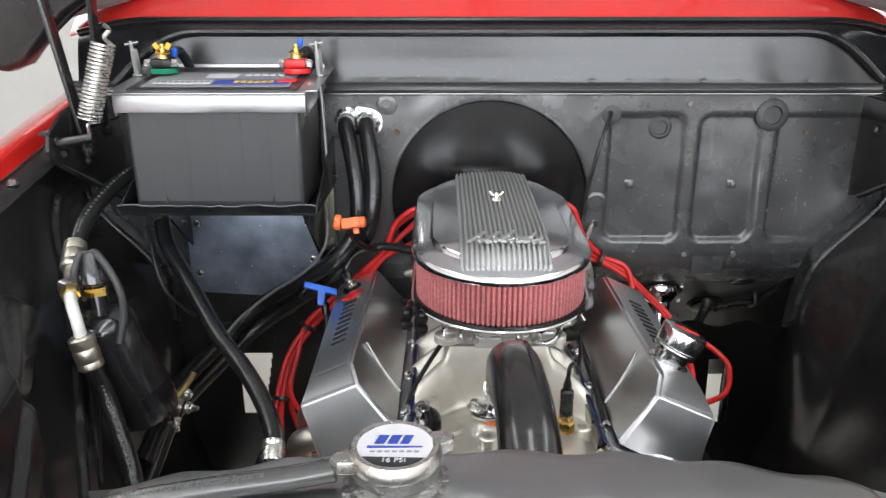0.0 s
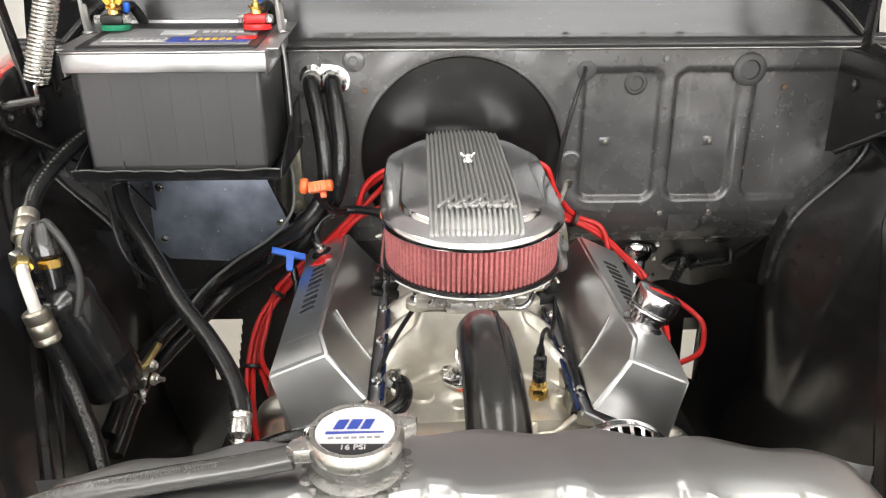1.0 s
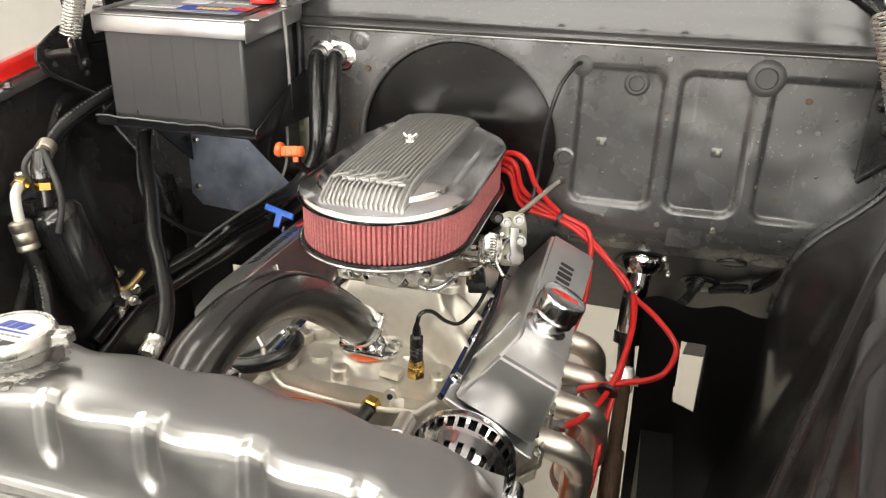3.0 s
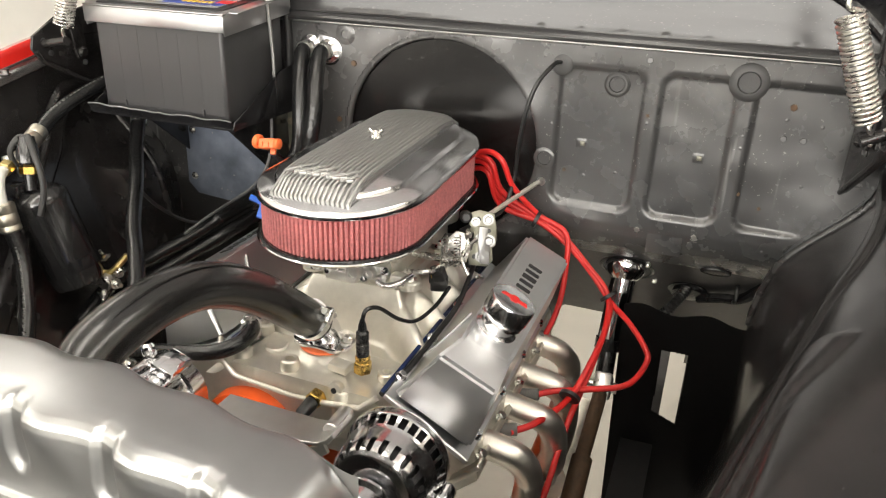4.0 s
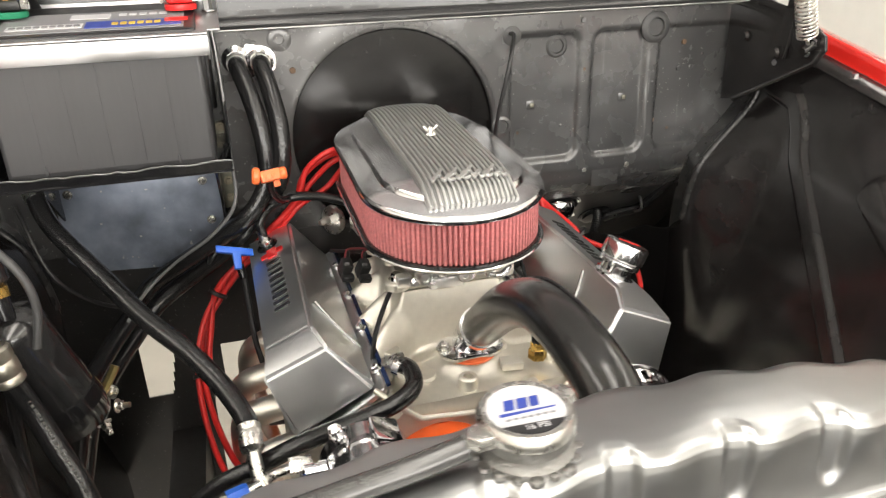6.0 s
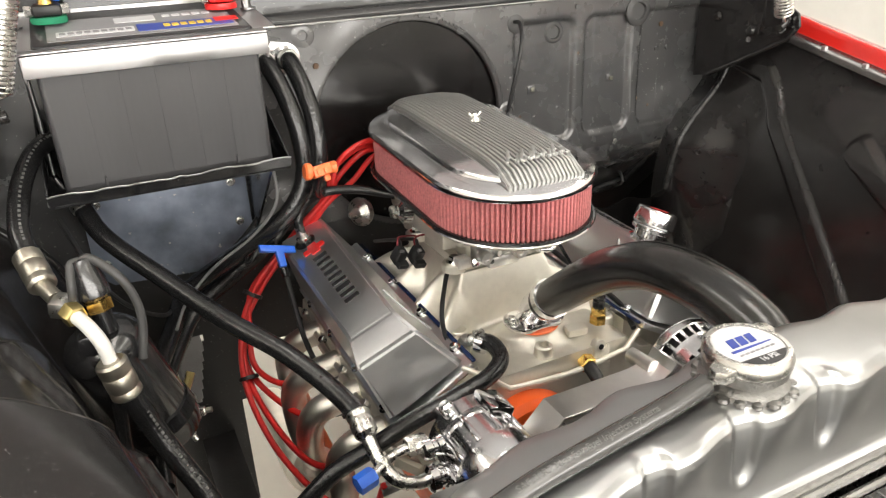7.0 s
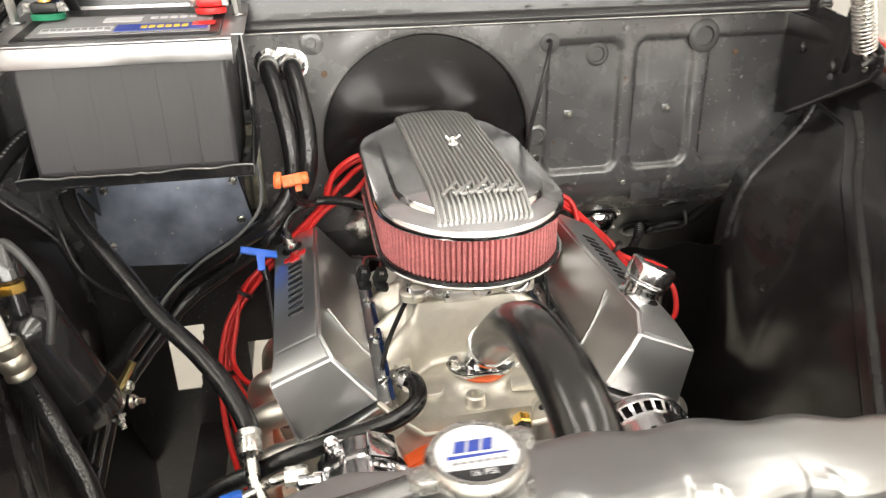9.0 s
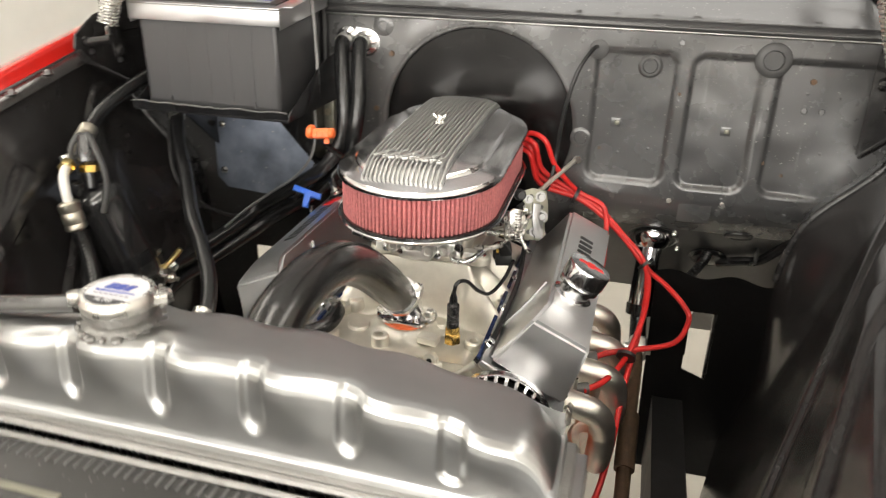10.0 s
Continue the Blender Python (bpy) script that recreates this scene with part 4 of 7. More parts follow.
        part("letter_bar", bm, "label_black", body, "dark recessed bar", 0)
    m = face_m(top(0.240, 1.145 if side < 0 else 0.962) + lift + n_top * 0.0003, n_top, (0, 1, 0))
    bm = bmesh.new()
    add_prism(bm, rounded_rect(0.038, 0.013, 0.002, 3), 0.0012, m)
    add_prism(bm, rounded_rect(0.016, 0.032, 0.002, 3), 0.0016, m)
    part("emblem", bm, "red_plastic", body, "red emblem of two crossing bars", 0)
    for y in (0.86, 0.97, 1.08, 1.19):
        for d, z in ((0.134, 0.915), (0.243, 0.853)):
            part("cover_bolt", add_bolt(bmesh.new(), P(d, y, z), nrm, 0.0055, 0.007), "chrome", t)
    part("gasket_strip", box(P(0.1265, 1.035, 0.9150), (0.006, 0.43, 0.004), Euler((0, radians(20 * side), 0)).to_matrix(), 0.001), "gasket", t, "flat navy blue gasket strip along the rail")
    part("brace", tube([P(0.196, 0.960, 0.976), P(0.172, 0.935, 0.948), P(0.145, 0.915, 0.920)], 0.0022, 12, 5), "brace_grey", t, "thin cast brace")
    return t


covers = [build_valve_cover(-1), build_valve_cover(1)]

# ---- radiator ----
TX0, TX1 = -0.275, 0.352
TMID = (TX0 + TX1) / 2


def tank_z(x):
    k = (x - TMID) / ((TX1 - TX0) / 2)
    return 1.137 - 0.038 * abs(k) ** 2.2


RIBS = [-0.225, -0.145, -0.065, 0.020, 0.107, 0.189, 0.272]


def build_radiator():
    t = thing("radiator", "welded polished aluminium radiator with a wavy-edged top tank", "radiator", (TMID, 0.43, 0.45))
    yb, yf = 0.470, 0.392

    def wave(x):
        return 0.0035 * math.sin(x * 2 * math.pi / 0.083 + 1.0) + 0.002 * noise.noise(V(x * 18, 0, 0))

    shape = [(0.4700, -0.0060), (0.4670, -0.0030), (0.4600, -0.0015), (0.4400, -0.0004), (0.4200, 0.0), (0.4080, -0.0004), (0.4010, -0.0018), (0.3965, -0.0045), (0.3938, -0.0085), (0.3925, -0.0140), (0.3920, -0.0220), (0.3920, -0.0330), (0.3920, -0.0440), (0.3920, -0.0540), (0.3915, -0.0620), (0.3895, -0.0660), (0.3850, -0.0670)]

    def flute(x, z):
        """How far the short vertical flutes are pressed in at a place of the front, from 0 to 1."""
        g = 0.0
        for r in RIBS:
            d = math.hypot(x - r - 0.002, max(0, z - 0.043))
            g = max(g, step(0.0135 - d, 0.0, 0.0080))
        return g

    def skin(u, v):
        x = TX0 + u * (TX1 - TX0)
        k = v * (len(shape) - 1)
        i = min(int(k), len(shape) - 2)
        f = k - i
        y, dz = (shape[i][j] + (shape[i + 1][j] - shape[i][j]) * f for j in (0, 1))
        low = step(-dz, 0.004, 0.067)
        full = tank_z(x) - 1.053
        z = tank_z(x) + dz + (0.067 - full) * max(0, (-dz - 0.044) / 0.023)
        front = step(0.47 - y, 0.0, 0.075)
        pressed = flute(x, -dz) * step(0.452 - y, 0.0, 0.046)
        y += wave(x) * front * (1 - low) + wave(x + 0.04) * (1 - front)
        y += 0.0046 * pressed
        e = min(1, min(u, 1 - u) / 0.055)
        return V(x, y, z - 0.026 * (1 - e) ** 2.2 * (1 - low))

    bm = sheet(skin, 420, 72)
    part("tank_skin", bm, "tank", t, "polished aluminium tank with a rounded fluted edge", 60)
    bm = sheet(lambda u, v: V(TX0 + u * (TX1 - TX0), yb + wave(TX0 + u * (TX1 - TX0) + 0.04), tank_z(TX0 + u * (TX1 - TX0)) - 0.0055 - 0.085 * v), 120, 4)
    part("tank_back", bm, "tank", t, "", 60)
    for x in (TX0, TX1):
        s = 1 if x == TX1 else -1
        part("tank_end", span((x - 0.003, yf, 1.05), (x + 0.003, yb, tank_z(x) - 0.027), 0.002), "tank", t)
    part("header_plate", span((TX0 - 0.012, 0.379, 1.044), (TX1 + 0.012, 0.486, 1.053), 0.003), "weld", t, "flat header plate with folded edge")
    part("header_lip", tube([(TX0 - 0.012, 0.377, 1.048), (TMID, 0.377, 1.048), (TX1 + 0.012, 0.377, 1.048)], 0.0046, 8, 40, ripple=0.0007, pitch=0.006), "weld", t, "rough weld bead along the header")
    part("header_lip", tube([(TX0 - 0.012, 0.367, 1.041), (TMID, 0.367, 1.041), (TX1 + 0.012, 0.367, 1.041)], 0.0035, 8, 8), "weld", t)
    for i in range(64):
        x = TX0 + 0.012 + (TX1 - TX0 - 0.024) * i / 63
        part("tube_end", span((x - 0.0009, 0.347, panel_z(0.35) - 0.001), (x + 0.0009, 0.361, panel_z(0.35) + 0.0030), 0.0004, 1), "grey_rubber", t)
    # core: tubes and folded fins
    bm = bmesh.new()
    n = 46
    for i in range(n):
        x = TX0 + 0.01 + (TX1 - TX0 - 0.02) * i / (n - 1)
        add_box(bm, (x, 0.43, 0.76), (0.0022, 0.085, 0.57))
    tagged(part("core", bm, "steel", t, "flat aluminium core tubes", 0), kind="stuff")
    bm = bmesh.new()
    for k in range(95):
        add_box(bm, (TMID, 0.43, 0.48 + 0.006 * k), (TX1 - TX0 - 0.02, 0.078, 0.0008))
    fins = part("core_fin_pack", bm, "chassis", t, "dark folded cooling fins", 0)
    tagged(fins, kind="stuff")
    for x in (TX0 - 0.010, TX1 + 0.010):
        part("side_channel", span((x - 0.012, 0.375, 0.46), (x + 0.012, 0.485, 1.044), 0.003), "tank", t, "aluminium side channel")
    part("bottom_tank", span((TX0, 0.385, 0.40), (TX1, 0.475, 0.475), 0.012), "tank", t, "", 40)
    # condenser that stands in front of the core
    part("condenser", span((TX0 - 0.03, 0.322, 0.45), (TX1 + 0.03, 0.352, 1.012), 0.004), "condenser", t, "black painted condenser panel")
    part("condenser_pipe", tube([(TX0 - 0.02, 0.337, 1.018), (TMID, 0.337, 1.018), (TX1 + 0.02, 0.337, 1.018)], 0.009, 12, 6), "condenser", t, "black header pipe")
    # filler neck
    cx, cy = -0.033, 0.430
    z = tank_z(cx)
    neck = part("filler_neck", lathe([(0.034, -0.006), (0.033, 0.002), (0.027, 0.006), (0.027, 0.009), (0.031, 0.011), (0.031, 0.0165), (0.026, 0.017)], (cx, cy, z), (0, 0, 1), 40), "weld", t, "welded aluminium filler neck")
    for a in range(0, 360, 20):
        k = 0.0045 + 0.0012 * math.sin(a * 1.7)
        part("weld_bead", lathe([(0.0, -0.003), (k, -0.001), (k * 0.9, 0.002), (0, 0.0035)], (cx + 0.034 * math.cos(radians(a)), cy + 0.034 * math.sin(radians(a)), z - 0.001), (0, 0, 1), 10), "weld", neck)
    part("overflow_nipple", tube([(cx - 0.025, cy, z + 0.010), (cx - 0.05, cy - 0.004, z + 0.012)], 0.005, 12, 4), "weld", neck)
    zc = z + 0.0168
    c = part("radiator_cap", lathe([(0.031, 0.0), (0.0325, 0.003), (0.0325, 0.008), (0.0300, 0.0125), (0.0268, 0.0125), (0.0268, 0.011), (0.0, 0.011)], (cx, cy, zc), (0, 0, 1), 48), "steel", t, "round pressure cap with a bronze-toned rim")
    part("label_disc", lathe([(0.0, 0.0), (0.0262, 0.0), (0.0262, 0.0006), (0.0, 0.0006)], (cx, cy, zc + 0.0112), (0, 0, 1), 48), "label_white", c, "glossy white label")
    seg = [(0.0258 * math.cos(radians(a)), 0.0258 * math.sin(radians(a))) for a in range(214, 327, 6)]
    part("label_band", prism(seg, 0.0005, Matrix.Translation((cx, cy, zc + 0.0119))), "label_black", c, "black segment of the label", 0)
    bm = bmesh.new()
    for i, (dx, w) in enumerate(((-0.010, 0.009), (-0.001, 0.009), (0.0075, 0.008))):
        add_prism(bm, [(dx - w / 2, -0.005), (dx + w / 2 - 0.002, -0.005), (dx + w / 2 + 0.001, 0.005), (dx - w / 2 + 0.003, 0.005)], 0.0006, Matrix.Translation((cx, cy + 0.006, zc + 0.0119)))
    add_prism(bm, [(-0.019, -0.0012), (0.019, -0.0004), (0.019, 0.0004), (-0.019, 0.0012)], 0.0006, Matrix.Translation((cx, cy - 0.003, zc + 0.0119)))
    part("blue_mark", bm, "label_blue", c, "blue slanted bars", 0)
    bm = bmesh.new()
    for i in range(7):
        add_prism(bm, rounded_rect(0.0036, 0.0014, 0.0004, 2), 0.0006, Matrix.Translation((cx - 0.0150 + i * 0.005, cy - 0.0085, zc + 0.0119)))
    part("small_print", bm, "label_grey", c, "grey bars of small print", 0)
    txt = bpy.data.curves.new("psi", "FONT")
    txt.body, txt.size, txt.align_x, txt.extrude = "16 PSI", 0.0068, "CENTER", 0.0002
    tmp = new("tmp", txt)
    me = bpy.data.meshes.new_from_object(tmp.evaluated_get(bpy.context.evaluated_depsgraph_get()))
    bpy.data.objects.remove(tmp)
    bm = bmesh.new()
    bm.from_mesh(me)
    bmesh.ops.transform(bm, matrix=Matrix.Translation((cx, cy - 0.0212, zc + 0.0127)), verts=bm.verts)
    part("pressure_rating", bm, "label_white", c, "white printed pressure rating", 0)
    for s in (-1, 1):
        bm = prism([(0.027, -0.010), (0.041, -0.007), (0.045, 0.0), (0.041, 0.007), (0.027, 0.010)], 0.010, Matrix.Translation((cx, cy, zc - 0.001)) @ pose(0, 0, 0, 0, 0, 25 if s > 0 else 195), 0.0015)
        part("cap_ear", bm, "steel", c, "cast grip ear")
    return t


radiator = build_radiator()


def hose(name, pts, r, mat, label, category="hose", seg=16, per=10, printed=0, collars=(), group=""):
    """A hose with its clamps and its printed marks as parts."""
    t = thing(name, label, category, pts[0], group)
    body = part("hose_wall", tube(pts, r, seg, per), mat, t)
    line = spline(pts, per)
    for c in collars:
        i = max(1, min(len(line) - 2, int(c * (len(line) - 1))))
        d = (line[i + 1] - line[i - 1]).normalized()
        part("clamp", lathe([(r, -0.005), (r + 0.0016, -0.005), (r + 0.0016, 0.005), (r, 0.005)], line[i], d, 24), "steel", t, "narrow steel clamp")
    if printed:
        for k in range(printed):
            s = 0.12 + 0.78 * k / printed
            i = max(1, min(len(line) - 2, int(s * (len(line) - 1))))
            f = s * (len(line) - 1) - i
            p = line[i].lerp(line[i + 1], max(0, min(1, f)))
            d = (line[i + 1] - line[i - 1]).normalized()
            n = V(0.25, -0.6, 0.75)
            n = (n - d * n.dot(d)).normalized()
            m = face_m(p + n * (r - 0.0002), n, d)
            part("print_bar", prism(rounded_rect(0.0030, 0.0046 if k % 4 else 0.0016, 0.0005, 2), 0.0006, m), "print_pale", body, "pale printed bar", 0)
    return t


# ---- upper radiator hose and thermostat ----
def build_upper_hose():
    t = thing("thermostat_housing", "polished thermostat housing with an orange gasket", "thermostat housing", (CX, 0.885, 0.91))
    part("gasket", lathe([(0.034, 0), (0.036, 0.002), (0.034, 0.004)], (CX - 0.002, 0.885, 0.9115), (0, 0, 1), 32), "orange_plug", t, "orange gasket edge")
    part("neck", tube([(CX - 0.002, 0.888, 0.917), (CX - 0.002, 0.882, 0.935), (CX - 0.002, 0.862, 0.957), (CX - 0.002, 0.84, 0.975)], 0.024, 24, 6), "chrome", t)
    bm = add_prism(bmesh.new(), rounded_rect(0.090, 0.058, 0.024, 6), 0.008, Matrix.Translation((CX - 0.002, 0.885, 0.9155)), 0.002)
    part("base_flange", bm, "chrome", t)
    for s in (-1, 1):
        part("bolt", add_bolt(bmesh.new(), (CX - 0.002 + s * 0.037, 0.885, 0.9235), (0, 0, 1), 0.007, 0.008), "steel", t)
    h = thing("upper_radiator_hose", "thick black moulded upper radiator hose with a cast seam", "radiator hose", (CX, 0.7, 1.05))
    pts = [(0.082, 0.858, 0.960), (0.080, 0.815, 0.997), (0.076, 0.752, 1.049), (0.073, 0.700, 1.084), (0.072, 0.650, 1.107), (0.071, 0.600, 1.117), (0.071, 0.550, 1.117), (0.071, 0.510, 1.109), (0.071, 0.488, 1.095)]
    body = part("hose_body", tube(pts, 0.0262, 28, 8), "hose_sil", h, "smooth black rubber")
    line = spline([V(*p) + V(0.012, 0.006, 0.0240) for p in pts], 6)
    bm = bmesh.new()
    for a, b in zip(line[6:-6], line[7:-5]):
        for k in range(2):
            p = a.lerp(b, k / 2)
            add_box(bm, p, (0.003, 0.0035, 0.0015))
    part("seam_stitch", bm, "hose_sil", body, "row of moulded ticks", 0)
    a = V(0.082, 0.846, 0.971)
    ax = V(0, -0.75, 0.66).normalized()
    cl = thing("hose_clamp", "polished worm-drive clamp on the radiator hose", "hose clamp", a, "hose clamps")
    part("band", lathe([(0.0275, -0.006), (0.0285, -0.006), (0.0285, 0.006), (0.0275, 0.006)], a, ax, 36), "chrome", cl)
    part("screw_housing", box(a + V(0.028, 0, 0.012), (0.012, 0.022, 0.012), Euler((radians(40), 0, 0)).to_matrix(), 0.002), "chrome", cl)
    part("screw", rod(a + V(0.028, -0.010, 0.024), a + V(0.028, 0.016, 0.004), 0.0045, None, 12), "steel", cl)
    return h


build_upper_hose()


# ---- battery ----
def leaning(bm):
    """Tips a mesh with the battery's top, which rises towards the firewall."""
    for v in bm.verts:
        v.co.z += 0.115 * (v.co.y - 1.14)
    return bm


def build_battery():
    x0, x1, y0, y1, z0, z1 = -0.478, -0.216, 1.096, 1.270, 1.152, 1.338
    t = thing("battery", "dark grey car battery with a printed top label", "battery", ((x0 + x1) / 2, (y0 + y1) / 2, z0))
    bm = bmesh.new()
    m = Matrix.Translation(((x0 + x1) / 2, (y0 + y1) / 2, z0))
    add_prism(bm, rounded_rect(x1 - x0, y1 - y0, 0.006, 3), z1 - z0 - 0.024, m, 0.0015)
    case = part("case", bm, "battery", t, "matte dark grey plastic case")
    for i in range(6):
        x = x0 + 0.006 + (i + 0.5) * (x1 - x0 - 0.012) / 6
        part("case_panel", box((x, y0 + 0.0002, z0 + 0.085), ((x1 - x0 - 0.012) / 6 - 0.0002, 0.0008, 0.150), None, 0.0002, 1), "battery", case, "", 0)
    for x in (x0 + 0.048, x1 - 0.048):
        part("foot_clip", box((x, y0 - 0.002, z0 + 0.012), (0.003, 0.003, 0.012), None, 0.0005, 1), "battery", case)
    part("top", leaning(prism(rounded_rect(x1 - x0 - 0.004, y1 - y0 - 0.004, 0.008, 4), 0.022, Matrix.Translation(((x0 + x1) / 2, (y0 + y1) / 2, z1 - 0.022)), 0.003)), "label_black", t, "glossy black lid with labels")
    zt = z1 + 0.0003

    def lab(nm, cx, cy, w, d, mat, lbl, lift=0.0):
        part(nm, leaning(prism(rounded_rect(w, d, 0.002, 3), 0.0006, Matrix.Translation((cx, cy, zt + lift)))), mat, t, lbl, 0)

    lab("label", -0.345, 1.165, 0.225, 0.105, "label_grey", "dark printed label")
    lab("label_field", -0.295, 1.142, 0.118, 0.034, "label_blue", "blue printed field", 0.0007)
    lab("label_field", -0.402, 1.142, 0.090, 0.022, "label_white", "pale printed field", 0.0007)
    lab("label_field", -0.352, 1.190, 0.050, 0.026, "label_white", "pale printed field", 0.0007)
    for i in range(6):
        lab("brand_bar", -0.318 + i * 0.0105, 1.142, 0.008, 0.014, "label_yellow", "yellow bar", 0.0014)
    for i in range(5):
        lab("print_bar", -0.312 + i * 0.013, 1.195, 0.010, 0.012, "label_white", "white bar", 0.0007)
    for i in range(9):
        lab("print_bar", -0.440 + i * 0.0095, 1.142, 0.007, 0.010, "label_grey", "grey bar", 0.0014)
    lab("warning_patch", -0.242, 1.150, 0.030, 0.020, "red_plastic", "small red patch", 0.0014)
    # polished hold-down frame
    f = thing("battery_hold_down", "polished aluminium angle frame clamping the battery", "hold-down", (-0.345, 1.07, 1.30))
    fx0, fx1, fy0, fy1 = -0.490, -0.204, 1.086, 1.284
    for nm, lo, hi in (("front_bar", (fx0, fy0, 1.306), (fx1, fy0 + 0.003, 1.332)), ("rear_bar", (fx0, fy1 - 0.003, 1.308), (fx1, fy1, 1.340)),
                       ("side_bar", (fx0, fy0 + 0.003, 1.300), (fx0 + 0.003, fy1 - 0.003, 1.332)), ("side_bar", (fx1 - 0.003, fy0 + 0.003, 1.300), (fx1, fy1 - 0.003, 1.332))):
        part(nm, leaning(span(lo, hi, 0.0012)), "hold_down", f)
    for nm, lo, hi in (("top_flange", (fx0, fy0, 1.3325), (fx1, fy0 + 0.018, 1.3352)), ("top_flange", (fx0 - 0.012, fy0 + 0.018, 1.3325), (fx0 + 0.016, fy1, 1.3352)), ("top_flange", (fx1 - 0.016, fy0 + 0.018, 1.3325), (fx1 + 0.016, fy1, 1.3352))):
        part(nm, leaning(span(lo, hi, 0.001)), "hold_down", f)
    for x in (fx0 - 0.004, fx1 + 0.006):
        b = thing("hold_down_bolt", "long zinc hold-down rod with nut and washer", "bolt", (x, 1.21, 1.16), "battery rods")
        part("rod", tube([(x, 1.21, 1.150), (x, 1.21, 1.26), (x - 0.006, 1.205, 1.398)], 0.0035, 10, 4), "brace_grey", b)
        bm = bmesh.new()
        add_lathe(bm, [(0.011, 0), (0.011, 0.002)], (x, 1.21, 1.3437), (0, 0, 1), 20)
        add_hex(bm, (x - 0.002, 1.209, 1.3457), (-0.05, -0.03, 1), 0.0065, 0.040)
        part("nut", bm, "brace_grey", b)
        add = rod((x - 0.016, 1.205, 1.392), (x + 0.006, 1.205, 1.396), 0.0028, None, 12, 0.0005)
        part("rod_head", add, "brace_grey", b)
    for x, col, lbl in ((-0.451, "green", "green felt washer"), (-0.236, "red_plastic", "red washer")):
        k = thing("battery_terminal", "brass battery terminal clamp on a " + lbl, "terminal", (x, 1.205, z1 + 0.0075))
        part("washer", lathe([(0.021, 0), (0.022, 0.004), (0.021, 0.008)], (x, 1.205, zt + 0.0075 + 0.002), (0, 0, 1), 32), col, k, lbl)
        part("clamp", span((x - 0.017, 1.188, zt + 0.0075 + 0.011), (x + 0.017, 1.222, zt + 0.0075 + 0.025), 0.004), "plastic" if col == "green" else "red_plastic", k)
        for dx in (-0.026, 0.017):
            part("clamp_bolt", add_hex(bmesh.new(), (x + dx, 1.196, zt + 0.0075 + 0.018), (1, 0, 0), 0.007, 0.009), "steel", k)
        part("post", lathe([(0.009, 0), (0.008, 0.008), (0.0055, 0.010), (0.0055, 0.016), (0.004, 0.018), (0.004, 0.023)], (x, 1.205, zt + 0.0075 + 0.025), (0, 0, 1), 20), "brass", k)
        part("terminal_ring", lathe([(0.006, 0), (0.012, 0), (0.012, 0.003), (0.006, 0.003)], (x + 0.001, 1.203, zt + 0.0075 + 0.033), (0.1, -0.1, 1), 20), "brass", k, "copper ring terminal")
        for s in (-1, 1):
            if col == "green":
                part("wing", box((x + s * 0.0095, 1.205, zt + 0.0075 + 0.044), (0.008, 0.003, 0.011), Euler((0, radians(35 * s), 0)).to_matrix(), 0.001, 1), "label_yellow", k, "yellow wing of the nut")
        part("cable_tab", box((x + (0.014 if col == "green" else 0.004), 1.220, zt + 0.0075 + (0.034 if col == "green" else 0.048)), (0.009, 0.008, 0.015), Euler((0.2, 0.2, 0)).to_matrix(), 0.002), "blue", k, "small blue tab")
        part("cable", tube([(x + 0.005, 1.225, zt + 0.0075 + 0.03), (x + 0.01, 1.262, zt + 0.0075 + 0.03), (x + 0.02, 1.288, zt - 0.02), (x + 0.02, 1.29, zt - 0.15)], 0.008, 12, 6), "plastic", k)
    # tray
    r = thing("battery_tray", "black folded steel battery tray on brackets", "battery tray", (-0.345, 1.19, 1.14))
    part("tray_floor", span((-0.500, 1.082, 1.142), (-0.196, 1.292, 1.148), 0.0015), "gloss", r)

    def lip(u, v):
        x = -0.500 + 0.304 * u
        sag = 0.0022 * noise.noise(V(x * 26, 0, 4.2)) + 0.0012 * noise.noise(V(x * 80, 0, 1.1))
        return V(x, 1.081 - 0.006 * v + 0.002 * noise.noise(V(x * 20, 0, 9)), 1.146 + 0.013 * v + sag * (0.4 + v))

    bm = sheet(lip, 120, 4)
    bmesh.ops.solidify(bm, geom=bm.faces[:], thickness=0.0022)
    part("front_lip", bm, "gloss", r, "dented folded lip with an uneven edge", 50)
    edge = [lip(i / 60, 1.0) + V(0, 0.001, 0.0004) for i in range(61)]
    part("lip_edge", tube(edge, 0.0013, 6, 2), "brace_grey", r, "thin bright grey line along the lip")
    for x in (-0.500, -0.196):
        part("side_wall", prism([(1.079, 1.147), (1.292, 1.147), (1.292, 1.232), (1.225, 1.222), (1.085, 1.158)], 0.003, Matrix(((0, 0, 1, x - 0.0015), (1, 0, 0, 0), (0, 1, 0, 0), (0, 0, 0, 1))), 0.0008), "gloss", r, "sloping black side wall")
    m = Matrix(((0, 0, 1, -0.222), (1, 0, 0, 0), (0, 1, 0, 0), (0, 0, 0, 1)))
    part("gusset", prism([(1.095, 1.141), (1.296, 1.141), (1.296, 0.99), (1.27, 0.99)], 0.004, m, 0.0008), "gloss", r, "black triangular gusset")
    m = Matrix(((0, 0, 1, -0.47), (1, 0, 0, 0), (0, 1, 0, 0), (0, 0, 0, 1)))
    part("gusset", prism([(1.15, 1.141), (1.296, 1.141), (1.296, 1.02)], 0.004, m, 0.0008), "gloss", r, "black triangular gusset")
    part("support_angle", span((-0.219, 1.278, 1.02), (-0.198, 1.297, 1.165), 0.002), "pale_zinc", r, "worn zinc support angle")
    for z in (1.04, 1.07, 1.12, 1.16):
        part("bolt", add_bolt(bmesh.new(), (-0.208, 1.2735, z), (0, -1, 0), 0.005, 0.004), "dull_zinc", r)
